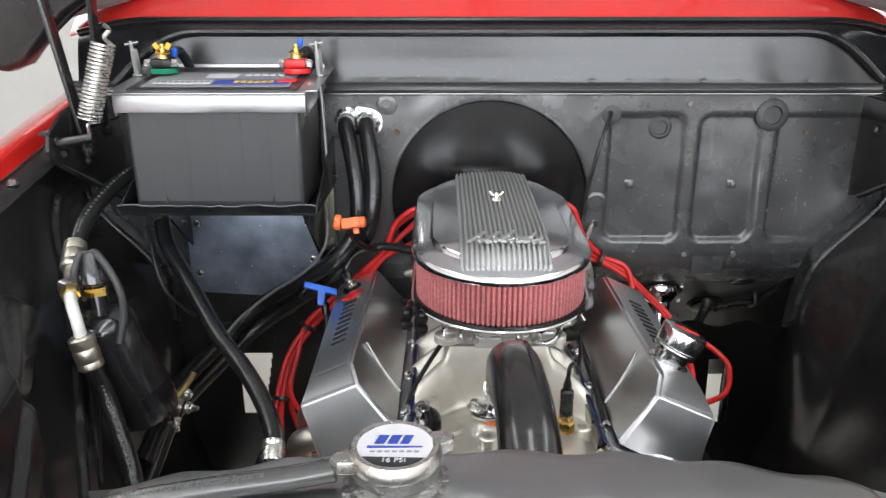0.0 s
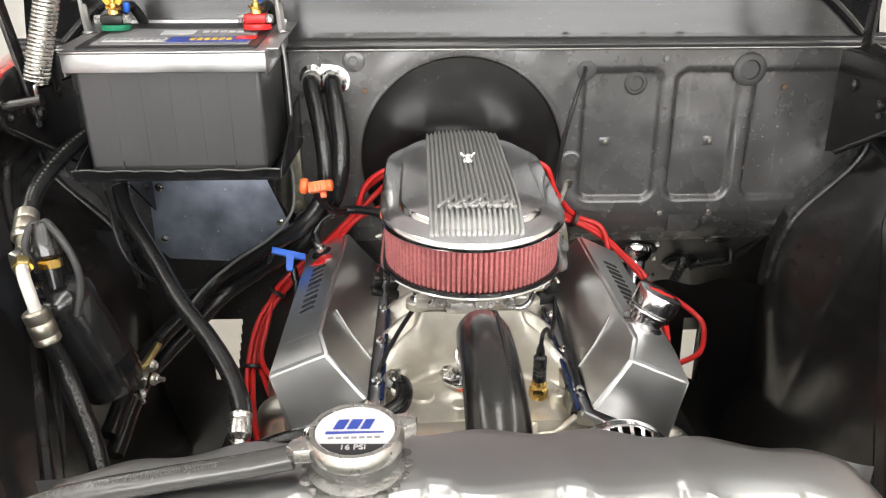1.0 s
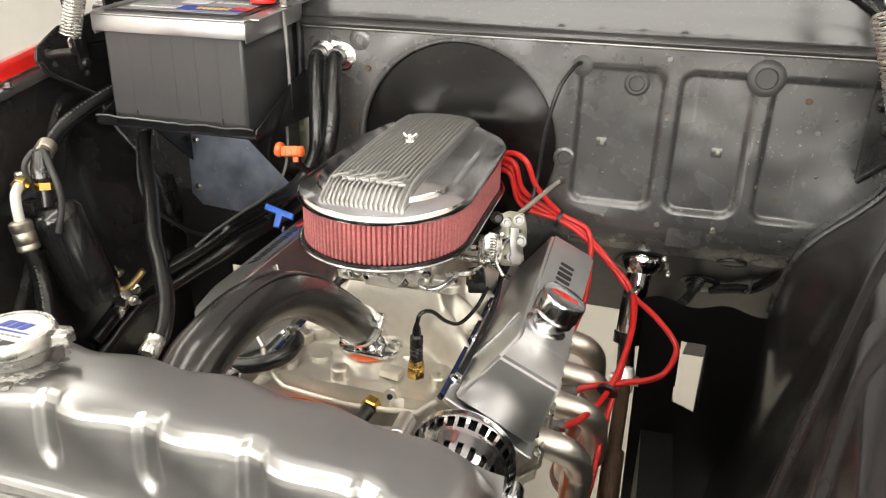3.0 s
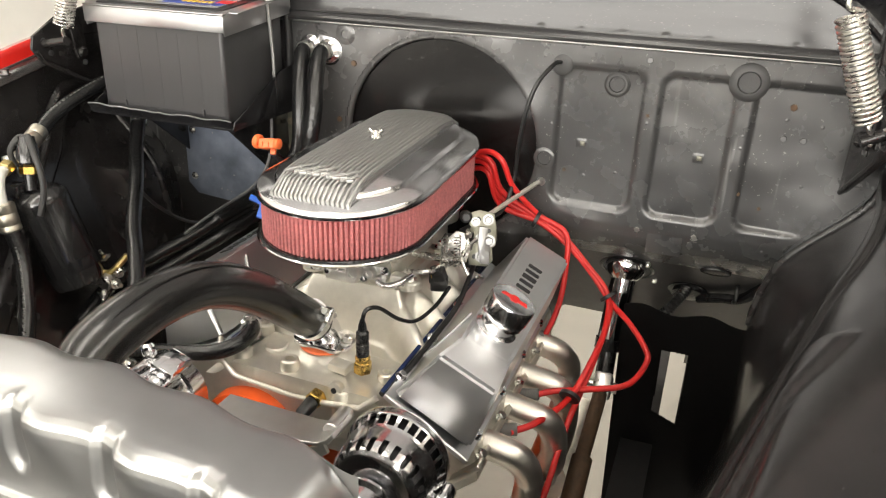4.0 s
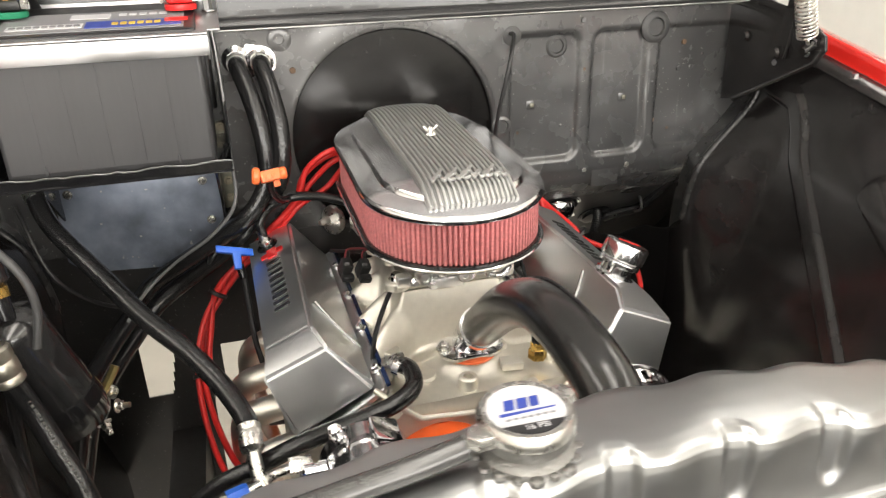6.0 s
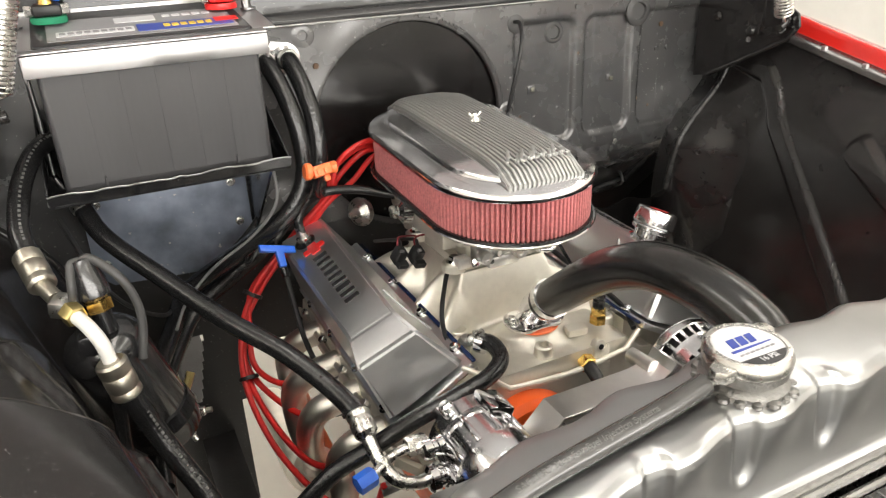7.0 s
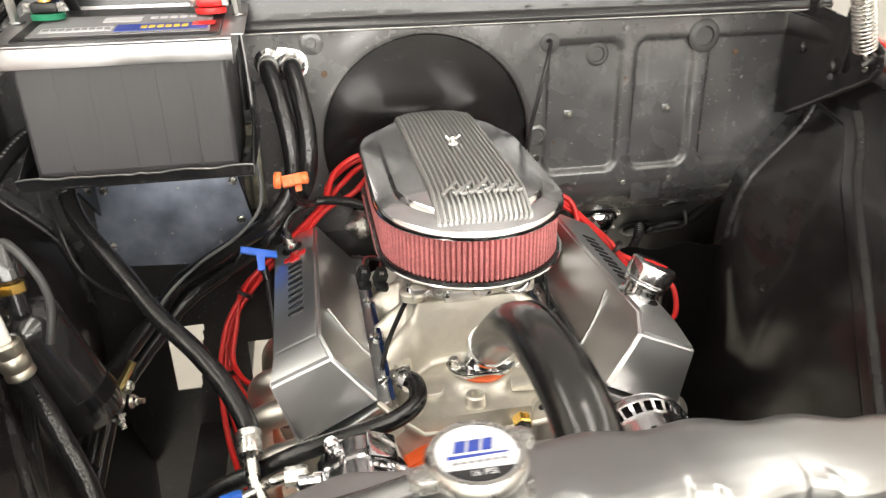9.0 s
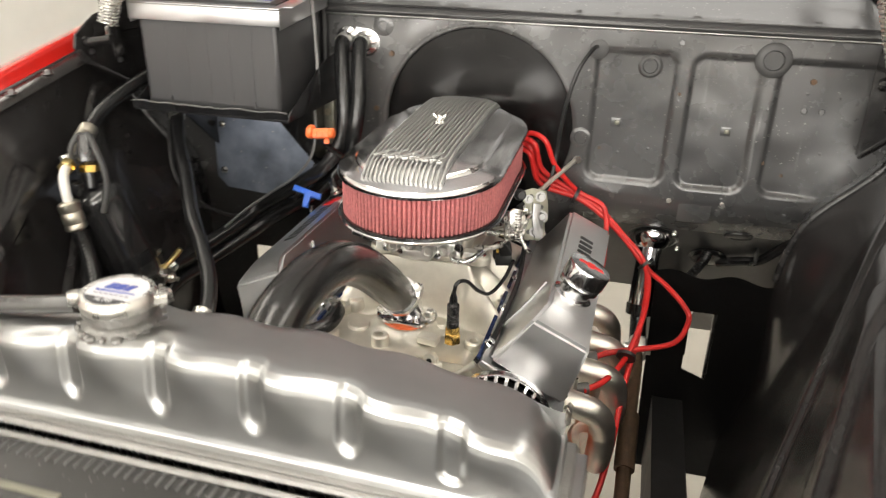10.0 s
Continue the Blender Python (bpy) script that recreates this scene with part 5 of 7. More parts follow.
    p = thing("blanking_plate", "speckled blue-grey steel blanking plate on the firewall", "plate", (-0.36, 1.296, 1.0))
    m = Matrix(((1, 0, 0, 0), (0, 0, -1, 1.292), (0, 1, 0, 0), (0, 0, 0, 1)))
    part("sheet", prism([(-0.475, 1.11), (-0.225, 1.11), (-0.225, 0.985), (-0.262, 0.930), (-0.300, 0.922), (-0.455, 0.932), (-0.478, 0.955)], 0.004, m, 0.001), "plate", p)
    for x, z in ((-0.455, 1.07), (-0.25, 1.07), (-0.245, 1.0), (-0.46, 0.97)):
        part("screw", add_bolt(bmesh.new(), (x, 1.288, z), (0, -1, 0), 0.005, 0.004), "steel", p)
    return t


battery = build_battery()


# ---- receiver-drier and hoses ----
def build_hoses():
    hose("pressure_hose", [(-0.470, 1.16, 1.120), (-0.448, 1.122, 1.078), (-0.391, 1.051, 1.034), (-0.332, 0.972, 0.994), (-0.283, 0.919, 0.966), (-0.247, 0.875, 0.937), (-0.223, 0.829, 0.914), (-0.219, 0.800, 0.903)], 0.0128, "rubber", "thick black rubber pressure hose", seg=20, printed=0, collars=(0.02,))
    for o in (0.0, 0.036):
        hose("heater_hose", [(-0.170 + o, 1.290, 1.258), (-0.169 + o, 1.262, 1.252), (-0.158 + o * 0.9, 1.232, 1.215), (-0.148 + o * 0.8, 1.212, 1.16), (-0.149 + o * 0.6, 1.200, 1.09),
                             (-0.183 + o * 0.5, 1.192 + o, 1.035 - o * 0.2), (-0.250 + o * 0.5, 1.212 + o * 0.6, 0.985 - o * 0.7), (-0.351 + o * 0.3, 1.235, 0.918 - o * 0.9), (-0.388, 1.18, 0.888 - o), (-0.426, 1.10, 0.862 - o), (-0.440, 1.03, 0.85 - o), (-0.45, 0.93, 0.80 - o)],
             0.0142, "rubber", "black heater hose in a shiny sleeve", "heater hose", 20, collars=(0.06,), group="heater hoses")
    tie = thing("cable_tie", "black cable tie round both heater hoses", "cable tie", (-0.25, 1.22, 0.97), "cable ties")
    part("band", tube([V(-0.243, 1.218, 0.974) + (V(0.5, 0.55, 0.66) * math.cos(a) * 0.026 + V(-0.3, 0.8, -0.45) * math.sin(a) * 0.019) for a in [2 * math.pi * i / 24 for i in range(25)]], 0.0025, 8, 1), "plastic", tie)
    part("head", box((-0.246, 1.205, 1.000), (0.010, 0.008, 0.008), None, 0.002), "plastic", tie)
    w = thing("thin_wire", "thin grey wire that follows the heater hoses", "wire", (-0.2, 1.2, 1.05))
    part("wire", tube([(-0.205, 1.205, 1.15), (-0.198, 1.190, 1.10), (-0.205, 1.180, 1.055), (-0.245, 1.190, 1.008), (-0.31, 1.205, 0.962), (-0.36, 1.185, 0.925), (-0.385, 1.15, 0.90)], 0.0026, 8, 8), "grey_rubber", w)


build_hoses()

# ---- front accessories ----
def bolts(parent, places, axis, r=0.006, h=0.005, mat="steel", name="bolt"):
    for p in places:
        part(name, add_bolt(bmesh.new(), p, axis, r, h), mat, parent)


def build_alternator():
    c = V(0.253, 0.745, 0.862)
    t = thing("alternator", "chromed alternator with slotted end housings and black windings", "alternator", c)

    def shell(profile, rows, nu=264, nv=56):
        """A turned shell with rows of windows: each row is (from, to, count, share, rounded) along the profile."""
        dist = [0.0]
        for (r0, h0), (r1, h1) in zip(profile, profile[1:]):
            dist.append(dist[-1] + math.hypot(r1 - r0, h1 - h0))
        total = dist[-1]

        def fn(u, v):
            d = v * total
            i = max(k for k in range(len(dist) - 1) if dist[k] <= d + 1e-9)
            f = (d - dist[i]) / (dist[i + 1] - dist[i])
            r = profile[i][0] + (profile[i + 1][0] - profile[i][0]) * f
            h = profile[i][1] + (profile[i + 1][1] - profile[i][1]) * f
            a = 2 * math.pi * u
            return c + V(r * math.cos(a), h, r * math.sin(a))

        def keep(u, v):
            for lo, hi, count, share, rounded in rows:
                k = (v - lo) / (hi - lo)
                if 0 < k < 1:
                    a = abs((u * count) % 1 - 0.5) * 2
                    limit = share * (math.sqrt(max(0, 1 - (2 * k - 1) ** 4)) if rounded else 1)
                    if a < limit:
                        return False
            return True

        return sheet(fn, nu, nv, 0.0028, keep)

    part("front_housing", shell([(0.0665, 0.020), (0.0680, 0.018), (0.0680, 0.006), (0.0635, -0.003), (0.0610, -0.014), (0.0600, -0.040), (0.0570, -0.050), (0.0490, -0.057), (0.0380, -0.061), (0.027, -0.063), (0.018, -0.063)],
                                [(0.150, 0.262, 30, 0.66, False), (0.475, 0.660, 24, 0.52, True)]), "soft_chrome", t, "chromed housing with rectangular and oval slots", 40)
    part("rear_housing", lathe([(0.0655, 0.0205), (0.062, 0.025), (0.046, 0.038), (0.024, 0.042), (0.0, 0.042)], c, (0, 1, 0), 48), "soft_chrome", t, "", 40)
    part("winding", lathe([(0.03, -0.050), (0.044, -0.050), (0.052, -0.040), (0.056, 0.015), (0.03, 0.018)], c, (0, 1, 0), 32), "plastic", t, "dark varnished windings")
    part("pulley", lathe([(0.010, -0.104), (0.032, -0.103), (0.033, -0.100), (0.028, -0.096), (0.028, -0.080), (0.033, -0.076), (0.033, -0.072), (0.01, -0.064)], c, (0, 1, 0), 40), "soft_chrome", t, "grooved polished pulley")
    for dx, dz in ((0.064, -0.030), (-0.030, -0.066)):
        d = V(dx, 0, dz).normalized()
        lug = part("lug", lathe([(0.006, -0.016), (0.012, -0.016), (0.0135, -0.013), (0.0135, 0.013), (0.012, 0.016), (0.006, 0.016)], c + d * 0.073, (0, 1, 0), 20, True), "soft_chrome", t, "cast mounting lug")
        part("lug_bolt", add_bolt(bmesh.new(), c + d * 0.073 + V(0, -0.017, 0), (0, -1, 0), 0.007, 0.007), "steel", lug)


build_alternator()


def build_compressor():
    c = V(-0.092, 0.712, 0.866)
    t = thing("compressor", "chromed air conditioning compressor with ribbed body and fittings", "compressor", c)
    part("body", lathe([(0.02, -0.06), (0.052, -0.058), (0.056, -0.05), (0.056, -0.02), (0.050, -0.018), (0.050, 0.03), (0.056, 0.032), (0.056, 0.055), (0.03, 0.075), (0.0, 0.078)], c, (0, 1, 0), 40), "soft_chrome", t)
    for i in range(11):
        a = 2 * math.pi * (i + 0.5) / 11
        d = V(math.cos(a), 0, math.sin(a))
        part("rib", box(c + d * 0.0515 + V(0, 0.006, 0), (0.010, 0.048, 0.007), Euler((0, -a, 0)).to_matrix(), 0.0022), "soft_chrome", t)
    for i in range(7):
        a = 2 * math.pi * i / 7 + 0.2
        d = V(math.cos(a), 0, math.sin(a))
        part("tie_bolt", add_hex(bmesh.new(), c + d * 0.046 + V(0, 0.052, 0), (0, 1, 0), 0.0068, 0.009), "soft_chrome", t)
    part("valve_plate", box(c + V(0.022, 0.030, 0.052), (0.034, 0.044, 0.016), Euler((0, 0.35, 0)).to_matrix(), 0.003), "chrome", t, "faceted chrome valve plate")
    part("service_cap", lathe([(0.008, 0), (0.009, 0.002), (0.009, 0.012), (0.006, 0.016), (0, 0.016)], c + V(-0.030, 0.046, 0.046), (-0.3, 0.2, 1), 14), "chrome", t)
    for dz, dy, r in ((0.018, 0.030, 0.0125), (-0.016, 0.018, 0.0175)):
        prof = [(r * 0.7, 0), (r, 0.003), (r, 0.012), (r * 0.82, 0.014), (r * 0.82, 0.018), (r, 0.020), (r, 0.028), (r * 0.82, 0.030), (r * 0.82, 0.034), (r * 1.15, 0.036), (r * 1.15, 0.052), (r * 0.8, 0.056)]
        part("port_fitting", lathe(prof, c + V(-0.075, dy, dz), (1, 0, 0), 24), "chrome", t, "stepped chrome fitting")
    part("rear_block", box(c + V(-0.012, 0.055, 0.020), (0.055, 0.034, 0.050), None, 0.008), "soft_chrome", t)
    part("clutch", lathe([(0.012, -0.105), (0.05, -0.103), (0.053, -0.098), (0.053, -0.070), (0.02, -0.066)], c, (0, 1, 0), 40), "chrome", t, "polished clutch plate")
    part("drive_belt", lathe([(0.052, -0.097), (0.0565, -0.097), (0.0565, -0.073), (0.052, -0.073)], c, (0, 1, 0), 48), "rubber", t, "black ribbed belt")
    # steel elbows and hex nuts
    t2 = thing("hose_fitting", "crimped steel hose end with a bent tube and hex nut", "fitting", (-0.21, 0.77, 0.9), "hose fittings")
    part("crimp", lathe([(0.0125, 0), (0.0150, 0.002), (0.0150, 0.008), (0.0138, 0.010), (0.0148, 0.014), (0.0148, 0.030), (0.010, 0.036)], (-0.220, 0.812, 0.915), (0.06, -0.85, -0.5), 12), "steel", t2)
    part("bent_tube", tube([(-0.218, 0.785, 0.897), (-0.214, 0.758, 0.876), (-0.200, 0.738, 0.858), (-0.178, 0.732, 0.850), (-0.158, 0.733, 0.850)], 0.0085, 14, 6), "steel", t2)
    part("hex_nut", add_hex(bmesh.new(), (-0.164, 0.733, 0.850), (1, 0, 0), 0.0155, 0.026), "steel", t2)
    t3 = thing("hose_fitting", "small bent steel tube with a hex nut on the compressor", "fitting", (-0.18, 0.76, 0.88), "hose fittings")
    part("bent_tube", tube([(-0.224, 0.770, 0.84), (-0.212, 0.762, 0.865), (-0.196, 0.757, 0.880), (-0.175, 0.757, 0.884)], 0.0065, 12, 6), "steel", t3)
    part("hex_nut", add_hex(bmesh.new(), (-0.180, 0.757, 0.884), (1, 0, 0), 0.012, 0.026), "steel", t3)
    b = thing("blue_fitting", "blue anodised fitting on a thin tube", "fitting", (-0.236, 0.745, 0.875))
    part("nut", add_hex(bmesh.new(), (-0.250, 0.738, 0.872), (0.9, 0.2, 0.1), 0.012, 0.024), "blue", b)
    part("stub", rod((-0.228, 0.743, 0.875), (-0.214, 0.748, 0.877), 0.007, None, 12), "steel", b)
    hose("bypass_hose", [(-0.026, 0.862, 0.928), (-0.014, 0.842, 0.930), (-0.018, 0.812, 0.924), (-0.048, 0.796, 0.914), (-0.105, 0.792, 0.902), (-0.155, 0.792, 0.890), (-0.215, 0.796, 0.865), (-0.27, 0.80, 0.84), (-0.34, 0.79, 0.79)], 0.0115, "rubber", "shiny black hose across the front of the valve cover", "hose", 18)
    e = thing("hose_clamp", "steel elbow and clamp on the bypass hose", "hose clamp", (-0.03, 0.868, 0.92), "hose clamps")
    part("elbow", tube([(-0.036, 0.884, 0.895), (-0.035, 0.882, 0.918), (-0.030, 0.870, 0.926), (-0.022, 0.858, 0.926)], 0.009, 14, 6), "steel", e)
    part("band", lathe([(0.0122, -0.006), (0.0135, -0.006), (0.0135, 0.006), (0.0122, 0.006)], (-0.0225, 0.855, 0.926), (0.5, -0.85, 0.0), 28), "chrome", e)
    part("screw", box((-0.026, 0.857, 0.942), (0.016, 0.010, 0.009), None, 0.002), "steel", e)


build_compressor()


def build_bracket():
    """Polished bracket that spans from the compressor to the alternator."""
    t = thing("accessory_bracket", "polished aluminium bracket spanning the front of the engine", "bracket", (0.06, 0.72, 0.9))
    prof = [(-0.052, 0.820), (-0.022, 0.853), (0.012, 0.888), (0.147, 0.888), (0.166, 0.891), (0.181, 0.899), (0.190, 0.910)]
    y0, y1, thick = 0.708, 0.755, 0.005
    bm = bmesh.new()
    add_prism(bm, prof + [(x + 0.003, z - thick) for x, z in prof[::-1]], y1 - y0, Matrix(((1, 0, 0, 0), (0, 0, 1, y0), (0, 1, 0, 0), (0, 0, 0, 1))), 0.0008, 1)
    part("top_plate", bm, "brushed", t, "satin polished bent plate", 20)
    for outline in ([(0.010, 0.883), (0.150, 0.883), (0.150, 0.876), (0.016, 0.876)], [(0.020, 0.8755), (0.030, 0.8755), (0.000, 0.838), (-0.012, 0.838)], [(0.060, 0.8755), (0.074, 0.8755), (0.060, 0.846), (0.046, 0.846)], [(0.128, 0.8755), (0.150, 0.8755), (0.178, 0.892), (0.184, 0.880), (0.150, 0.850)]):
        part("front_web", prism(outline, 0.005, Matrix(((1, 0, 0, 0), (0, 0, -1, 0.7135), (0, 1, 0, 0), (0, 0, 0, 1))), 0.0008), "brushed", t, "", 20)
    part("lower_plate", span((-0.012, 0.702, 0.836), (0.155, 0.745, 0.8415), 0.001), "brushed", t)
    bolts(t, [(0.034, 0.732, 0.8415), (0.128, 0.730, 0.8415)], (0, 0, 1), 0.008, 0.008, "soft_chrome")
    part("spacer", lathe([(0.010, 0), (0.011, 0.001), (0.011, 0.044), (0.010, 0.045)], (0.172, 0.778, 0.890), (0.05, -1, 0.05), 20), "brushed", t, "turned aluminium spacer")
    part("crank_pulley", lathe([(0.02, -0.02), (0.08, -0.018), (0.08, 0.0), (0.07, 0.006), (0.07, 0.03), (0.02, 0.03)], (CX, 0.72, 0.68), (0, 1, 0), 48), "chrome", t)
    f = thing("fan_shroud", "black fan shroud behind the radiator", "fan shroud", (TMID, 0.5, 0.75))
    part("shell", lathe([(0.235, 0.0), (0.245, 0.0), (0.245, 0.055), (0.235, 0.055)], (TMID, 0.495, 0.76), (0, 1, 0), 48), "plastic", f)


build_bracket()


# ---- carburettor, linkage and sensors ----
def build_carburettor():
    t = thing("carburettor", "bright cast throttle body with four mounting ears", "carburettor", (CX, 1.05, 0.97))
    part("base", prism(rounded_rect(0.150, 0.155, 0.02, 5), 0.014, Matrix.Translation((CX + 0.003, 1.055, 0.972)), 0.002), "cast", t)
    part("body", prism(rounded_rect(0.128, 0.150, 0.014, 4), 0.060, Matrix.Translation((CX + 0.003, 1.058, 0.986)), 0.006), "cast", t)
    part("throat", lathe([(0.066, 0), (0.066, 0.014)], (CX, 1.053, 1.044), (0, 0, 1), 40), "cast", t)
    for sx in (-1, 1):
        for sy in (-1, 1):
            p = V(CX + 0.003 + sx * 0.080, 1.055 + sy * 0.066, 0.974)
            part("ear", lathe([(0.019, 0), (0.019, 0.010), (0.017, 0.012)], p, (0, 0, 1), 24), "cast", t)
            part("stud_nut", add_bolt(bmesh.new(), p + V(0, 0, 0.012), (0, 0, 1), 0.008, 0.009), "chrome", t)
    for x, y, z, s in ((0.055, 0.978, 1.008, 0.030), (0.115, 0.976, 1.004, 0.026), (0.02, 0.99, 1.018, 0.022), (0.145, 0.99, 1.02, 0.022)):
        part("casting_boss", lathe([(s / 2, 0), (s / 2, 0.016), (s * 0.3, 0.022)], (x, y + 0.01, z), (0, -1, 0), 18), "cast", t)
    for x in (0.04, 0.065, 0.09, 0.115, 0.135):
        part("screw", add_bolt(bmesh.new(), (x, 0.982, 1.036 - 0.004 * (x > 0.1)), (0, -1, 0), 0.0045, 0.004), "steel", t)
    # stepped front casting with bosses, screws and a short fuel pipe
    part("front_casting", box((CX + 0.002, 0.970, 1.000), (0.112, 0.026, 0.026), None, 0.005), "brushed", t, "bright stepped front casting")
    part("front_casting", box((CX - 0.012, 0.962, 0.988), (0.052, 0.024, 0.018), None, 0.004), "brushed", t)
    for dx, dz, r, h in ((-0.046, 0.004, 0.0105, 0.016), (-0.020, 0.006, 0.008, 0.012), (0.012, 0.002, 0.012, 0.018), (0.036, 0.005, 0.009, 0.012), (0.052, -0.004, 0.008, 0.010)):
        part("front_boss", lathe([(r, 0), (r, h * 0.7), (r * 0.8, h), (r * 0.45, h), (r * 0.4, h - 0.003), (0.0, h - 0.003)], (CX + dx, 0.958, 0.998 + dz), (0, -1, 0), 20), "brushed", t)
    for dx, dz in ((-0.058, -0.006), (-0.034, -0.008), (0.000, 0.009), (0.024, -0.008), (0.058, 0.008)):
        part("screw", add_bolt(bmesh.new(), (CX + dx, 0.956, 1.000 + dz), (0, -1, 0), 0.0048, 0.005), "chrome", t)
    part("front_pipe", tube([(CX + 0.050, 0.950, 0.992), (CX + 0.066, 0.946, 0.990), (CX + 0.082, 0.958, 0.994), (CX + 0.092, 0.985, 0.998)], 0.0048, 12, 5), "chrome", t)
    for dx in (-0.070, 0.072):
        part("corner_lug", box((CX + dx, 0.975, 0.990), (0.022, 0.020, 0.018), None, 0.004), "brushed", t)
    # injector fuel body on the passenger side
    part("fuel_bowl", box((0.006, 1.06, 1.022), (0.032, 0.135, 0.036), None, 0.006), "cast", t)
    part("regulator", lathe([(0.014, 0), (0.018, 0.003), (0.018, 0.018), (0.010, 0.024)], (-0.008, 1.10, 1.03), (-1, 0.2, 0.1), 24), "chrome", t)
    part("inlet_nut", add_hex(bmesh.new(), (-0.010, 1.135, 1.022), (-1, 0, 0), 0.012, 0.022), "steel", t)
    for x, y, dx in ((-0.058, 1.047, -0.008), (-0.034, 1.036, 0.004)):
        tilt = Euler((0.45, 0.25, 0.2)).to_matrix()
        k = part("connector", box((x, y, 0.988), (0.016, 0.020, 0.026), tilt, 0.003), "plastic", t, "black electrical plug")
        part("connector_foot", box((x + 0.001, y - 0.009, 0.976), (0.018, 0.012, 0.010), tilt, 0.002), "plastic", k)
        part("lever", box((x, y - 0.009, 0.995), (0.007, 0.004, 0.014), tilt, 0.001), "grey_rubber", k)
        part("wire", tube([(x, y + 0.004, 0.998), (x + 0.006, y + 0.014, 1.010), (x + dx + 0.03, y + 0.024, 1.006), (x + dx + 0.05, y + 0.030, 1.000)], 0.0016, 8, 6), "filter_dark", t, "thin dark red wire")
        part("wire", tube([(x + 0.004, y + 0.004, 0.997), (x + 0.008, y + 0.018, 1.004), (x + 0.002, y + 0.040, 0.998), (x - 0.01, y + 0.075, 0.985)], 0.0030, 8, 6), "plastic", t)
    clip = part("clip", box((0.203, 1.014, 0.991), (0.020, 0.016, 0.020), Euler((0.3, -0.2, 0.1)).to_matrix(), 0.003), "plastic", t, "black plastic clip")
    part("clip_tab", box((0.203, 1.005, 0.998), (0.010, 0.004, 0.010), Euler((0.3, -0.2, 0.1)).to_matrix(), 0.001), "plastic", clip)
    # linkage on the driver's side
    part("linkage_plate", prism([(0, 0), (0.03, -0.004), (0.036, 0.02), (0.030, 0.042), (0.012, 0.046), (-0.004, 0.03)], 0.004, face_m((0.190, 1.085, 0.985), (0.3, -0.9, 0.2)), 0.0008), "steel", t, "zinc linkage plate")
    face = face_m((0.230, 1.128, 1.012), (0.35, -0.9, 0.25))
    part("cable_bracket", prism([(-0.018, -0.044), (0.010, -0.046), (0.020, -0.036), (0.018, -0.016), (0.024, -0.010), (0.024, 0.016), (0.020, 0.040), (-0.004, 0.045), (-0.020, 0.040), (-0.020, 0.012), (-0.012, 0.008), (-0.012, -0.010), (-0.022, -0.018)], 0.0035, face, 0.0008), "pale_zinc", t, "pale zinc cable bracket plate")
    part("bracket_arm", prism([(-0.008, -0.040), (0.006, -0.042), (0.008, -0.012), (0.002, -0.006), (0.004, 0.018), (-0.010, 0.020), (-0.012, -0.008)], 0.004, face_m(face @ V(0.006, 0.0, 0.0065), face.to_3x3() @ V(0.1, 0, 1)), 0.0008), "brace_grey", t, "grey steel lever arm")
    for dx, dz, r in ((-0.006, 0.030, 0.0045), (0.012, 0.012, 0.0035), (-0.010, -0.030, 0.004)):
        part("bracket_hole", lathe([(r, 0), (r, 0.0004), (0.0, 0.0004)], face @ V(dx, dz, 0.0036), face.to_3x3() @ V(0, 0, 1), 16), "plastic", t, "dark round hole")
    part("bracket_stay", box((0.236, 1.150, 1.000), (0.006, 0.050, 0.020), Euler((0.1, 0, -0.2)).to_matrix(), 0.001), "pale_zinc", t)
    for k, (dx, dz, r) in enumerate(((0.010, 0.030, 0.006), (-0.010, 0.026, 0.005), (0.012, -0.004, 0.007), (0.000, -0.030, 0.006), (-0.004, 0.0, 0.004))):
        part("bracket_bolt", add_bolt(bmesh.new(), face @ V(dx, dz, 0.0035), face.to_3x3() @ V(0, 0, 1), r, r), "brace_grey", t)
    part("adjuster", lathe([(0.009, 0), (0.010, 0.002), (0.010, 0.014), (0.006, 0.016), (0.006, 0.024)], face @ V(-0.026, 0.034, -0.004), face.to_3x3() @ V(0, 0, 1), 18), "plastic", t, "round black cable end")
    part("cross_link", tube([face @ V(-0.006, 0.0, 0.008), face @ V(-0.02, -0.012, 0.02), face @ V(-0.03, -0.03, 0.03), face @ V(-0.02, -0.055, 0.035)], 0.0032, 8, 6), "steel", t, "bent wire link")
    part("throttle_lever", prism([(-0.012, -0.022), (0.012, -0.022), (0.016, 0.010), (0.006, 0.030), (-0.010, 0.026)], 0.005, face_m((0.196, 1.045, 1.012), (1, 0, 0)), 0.001), "steel", t)
    part("throttle_shaft", rod((0.15, 1.04, 1.005), (0.215, 1.04, 1.005), 0.0055, None, 14), "steel", t)
    part("solenoid", lathe([(0.011, 0), (0.012, 0.002), (0.012, 0.024), (0.009, 0.026)], (0.192, 1.034, 0.965), (0, 0, 1), 20), "plastic", t, "small black position sensor")
    part("sensor_box", box((0.198, 1.030, 0.968), (0.026, 0.020, 0.022), Euler((0, 0, 0.3)).to_matrix(), 0.003), "plastic", t, "black sensor housing")
    part("solenoid_cap", box((0.195, 1.026, 0.986), (0.016, 0.012, 0.016), None, 0.002), "brass", t)
    part("spring", tube([V(0.214 + 0.005 * math.cos(i * 1.2), 1.06 + 0.005 * math.sin(i * 1.2), 0.985 + i * 0.0009) for i in range(60)], 0.0011, 5, 1), "steel", t, "thin return spring")
    bolts(t, [(0.2165, 1.095, 1.028), (0.2165, 1.10, 1.005)], (1, 0, 0), 0.006, 0.006)
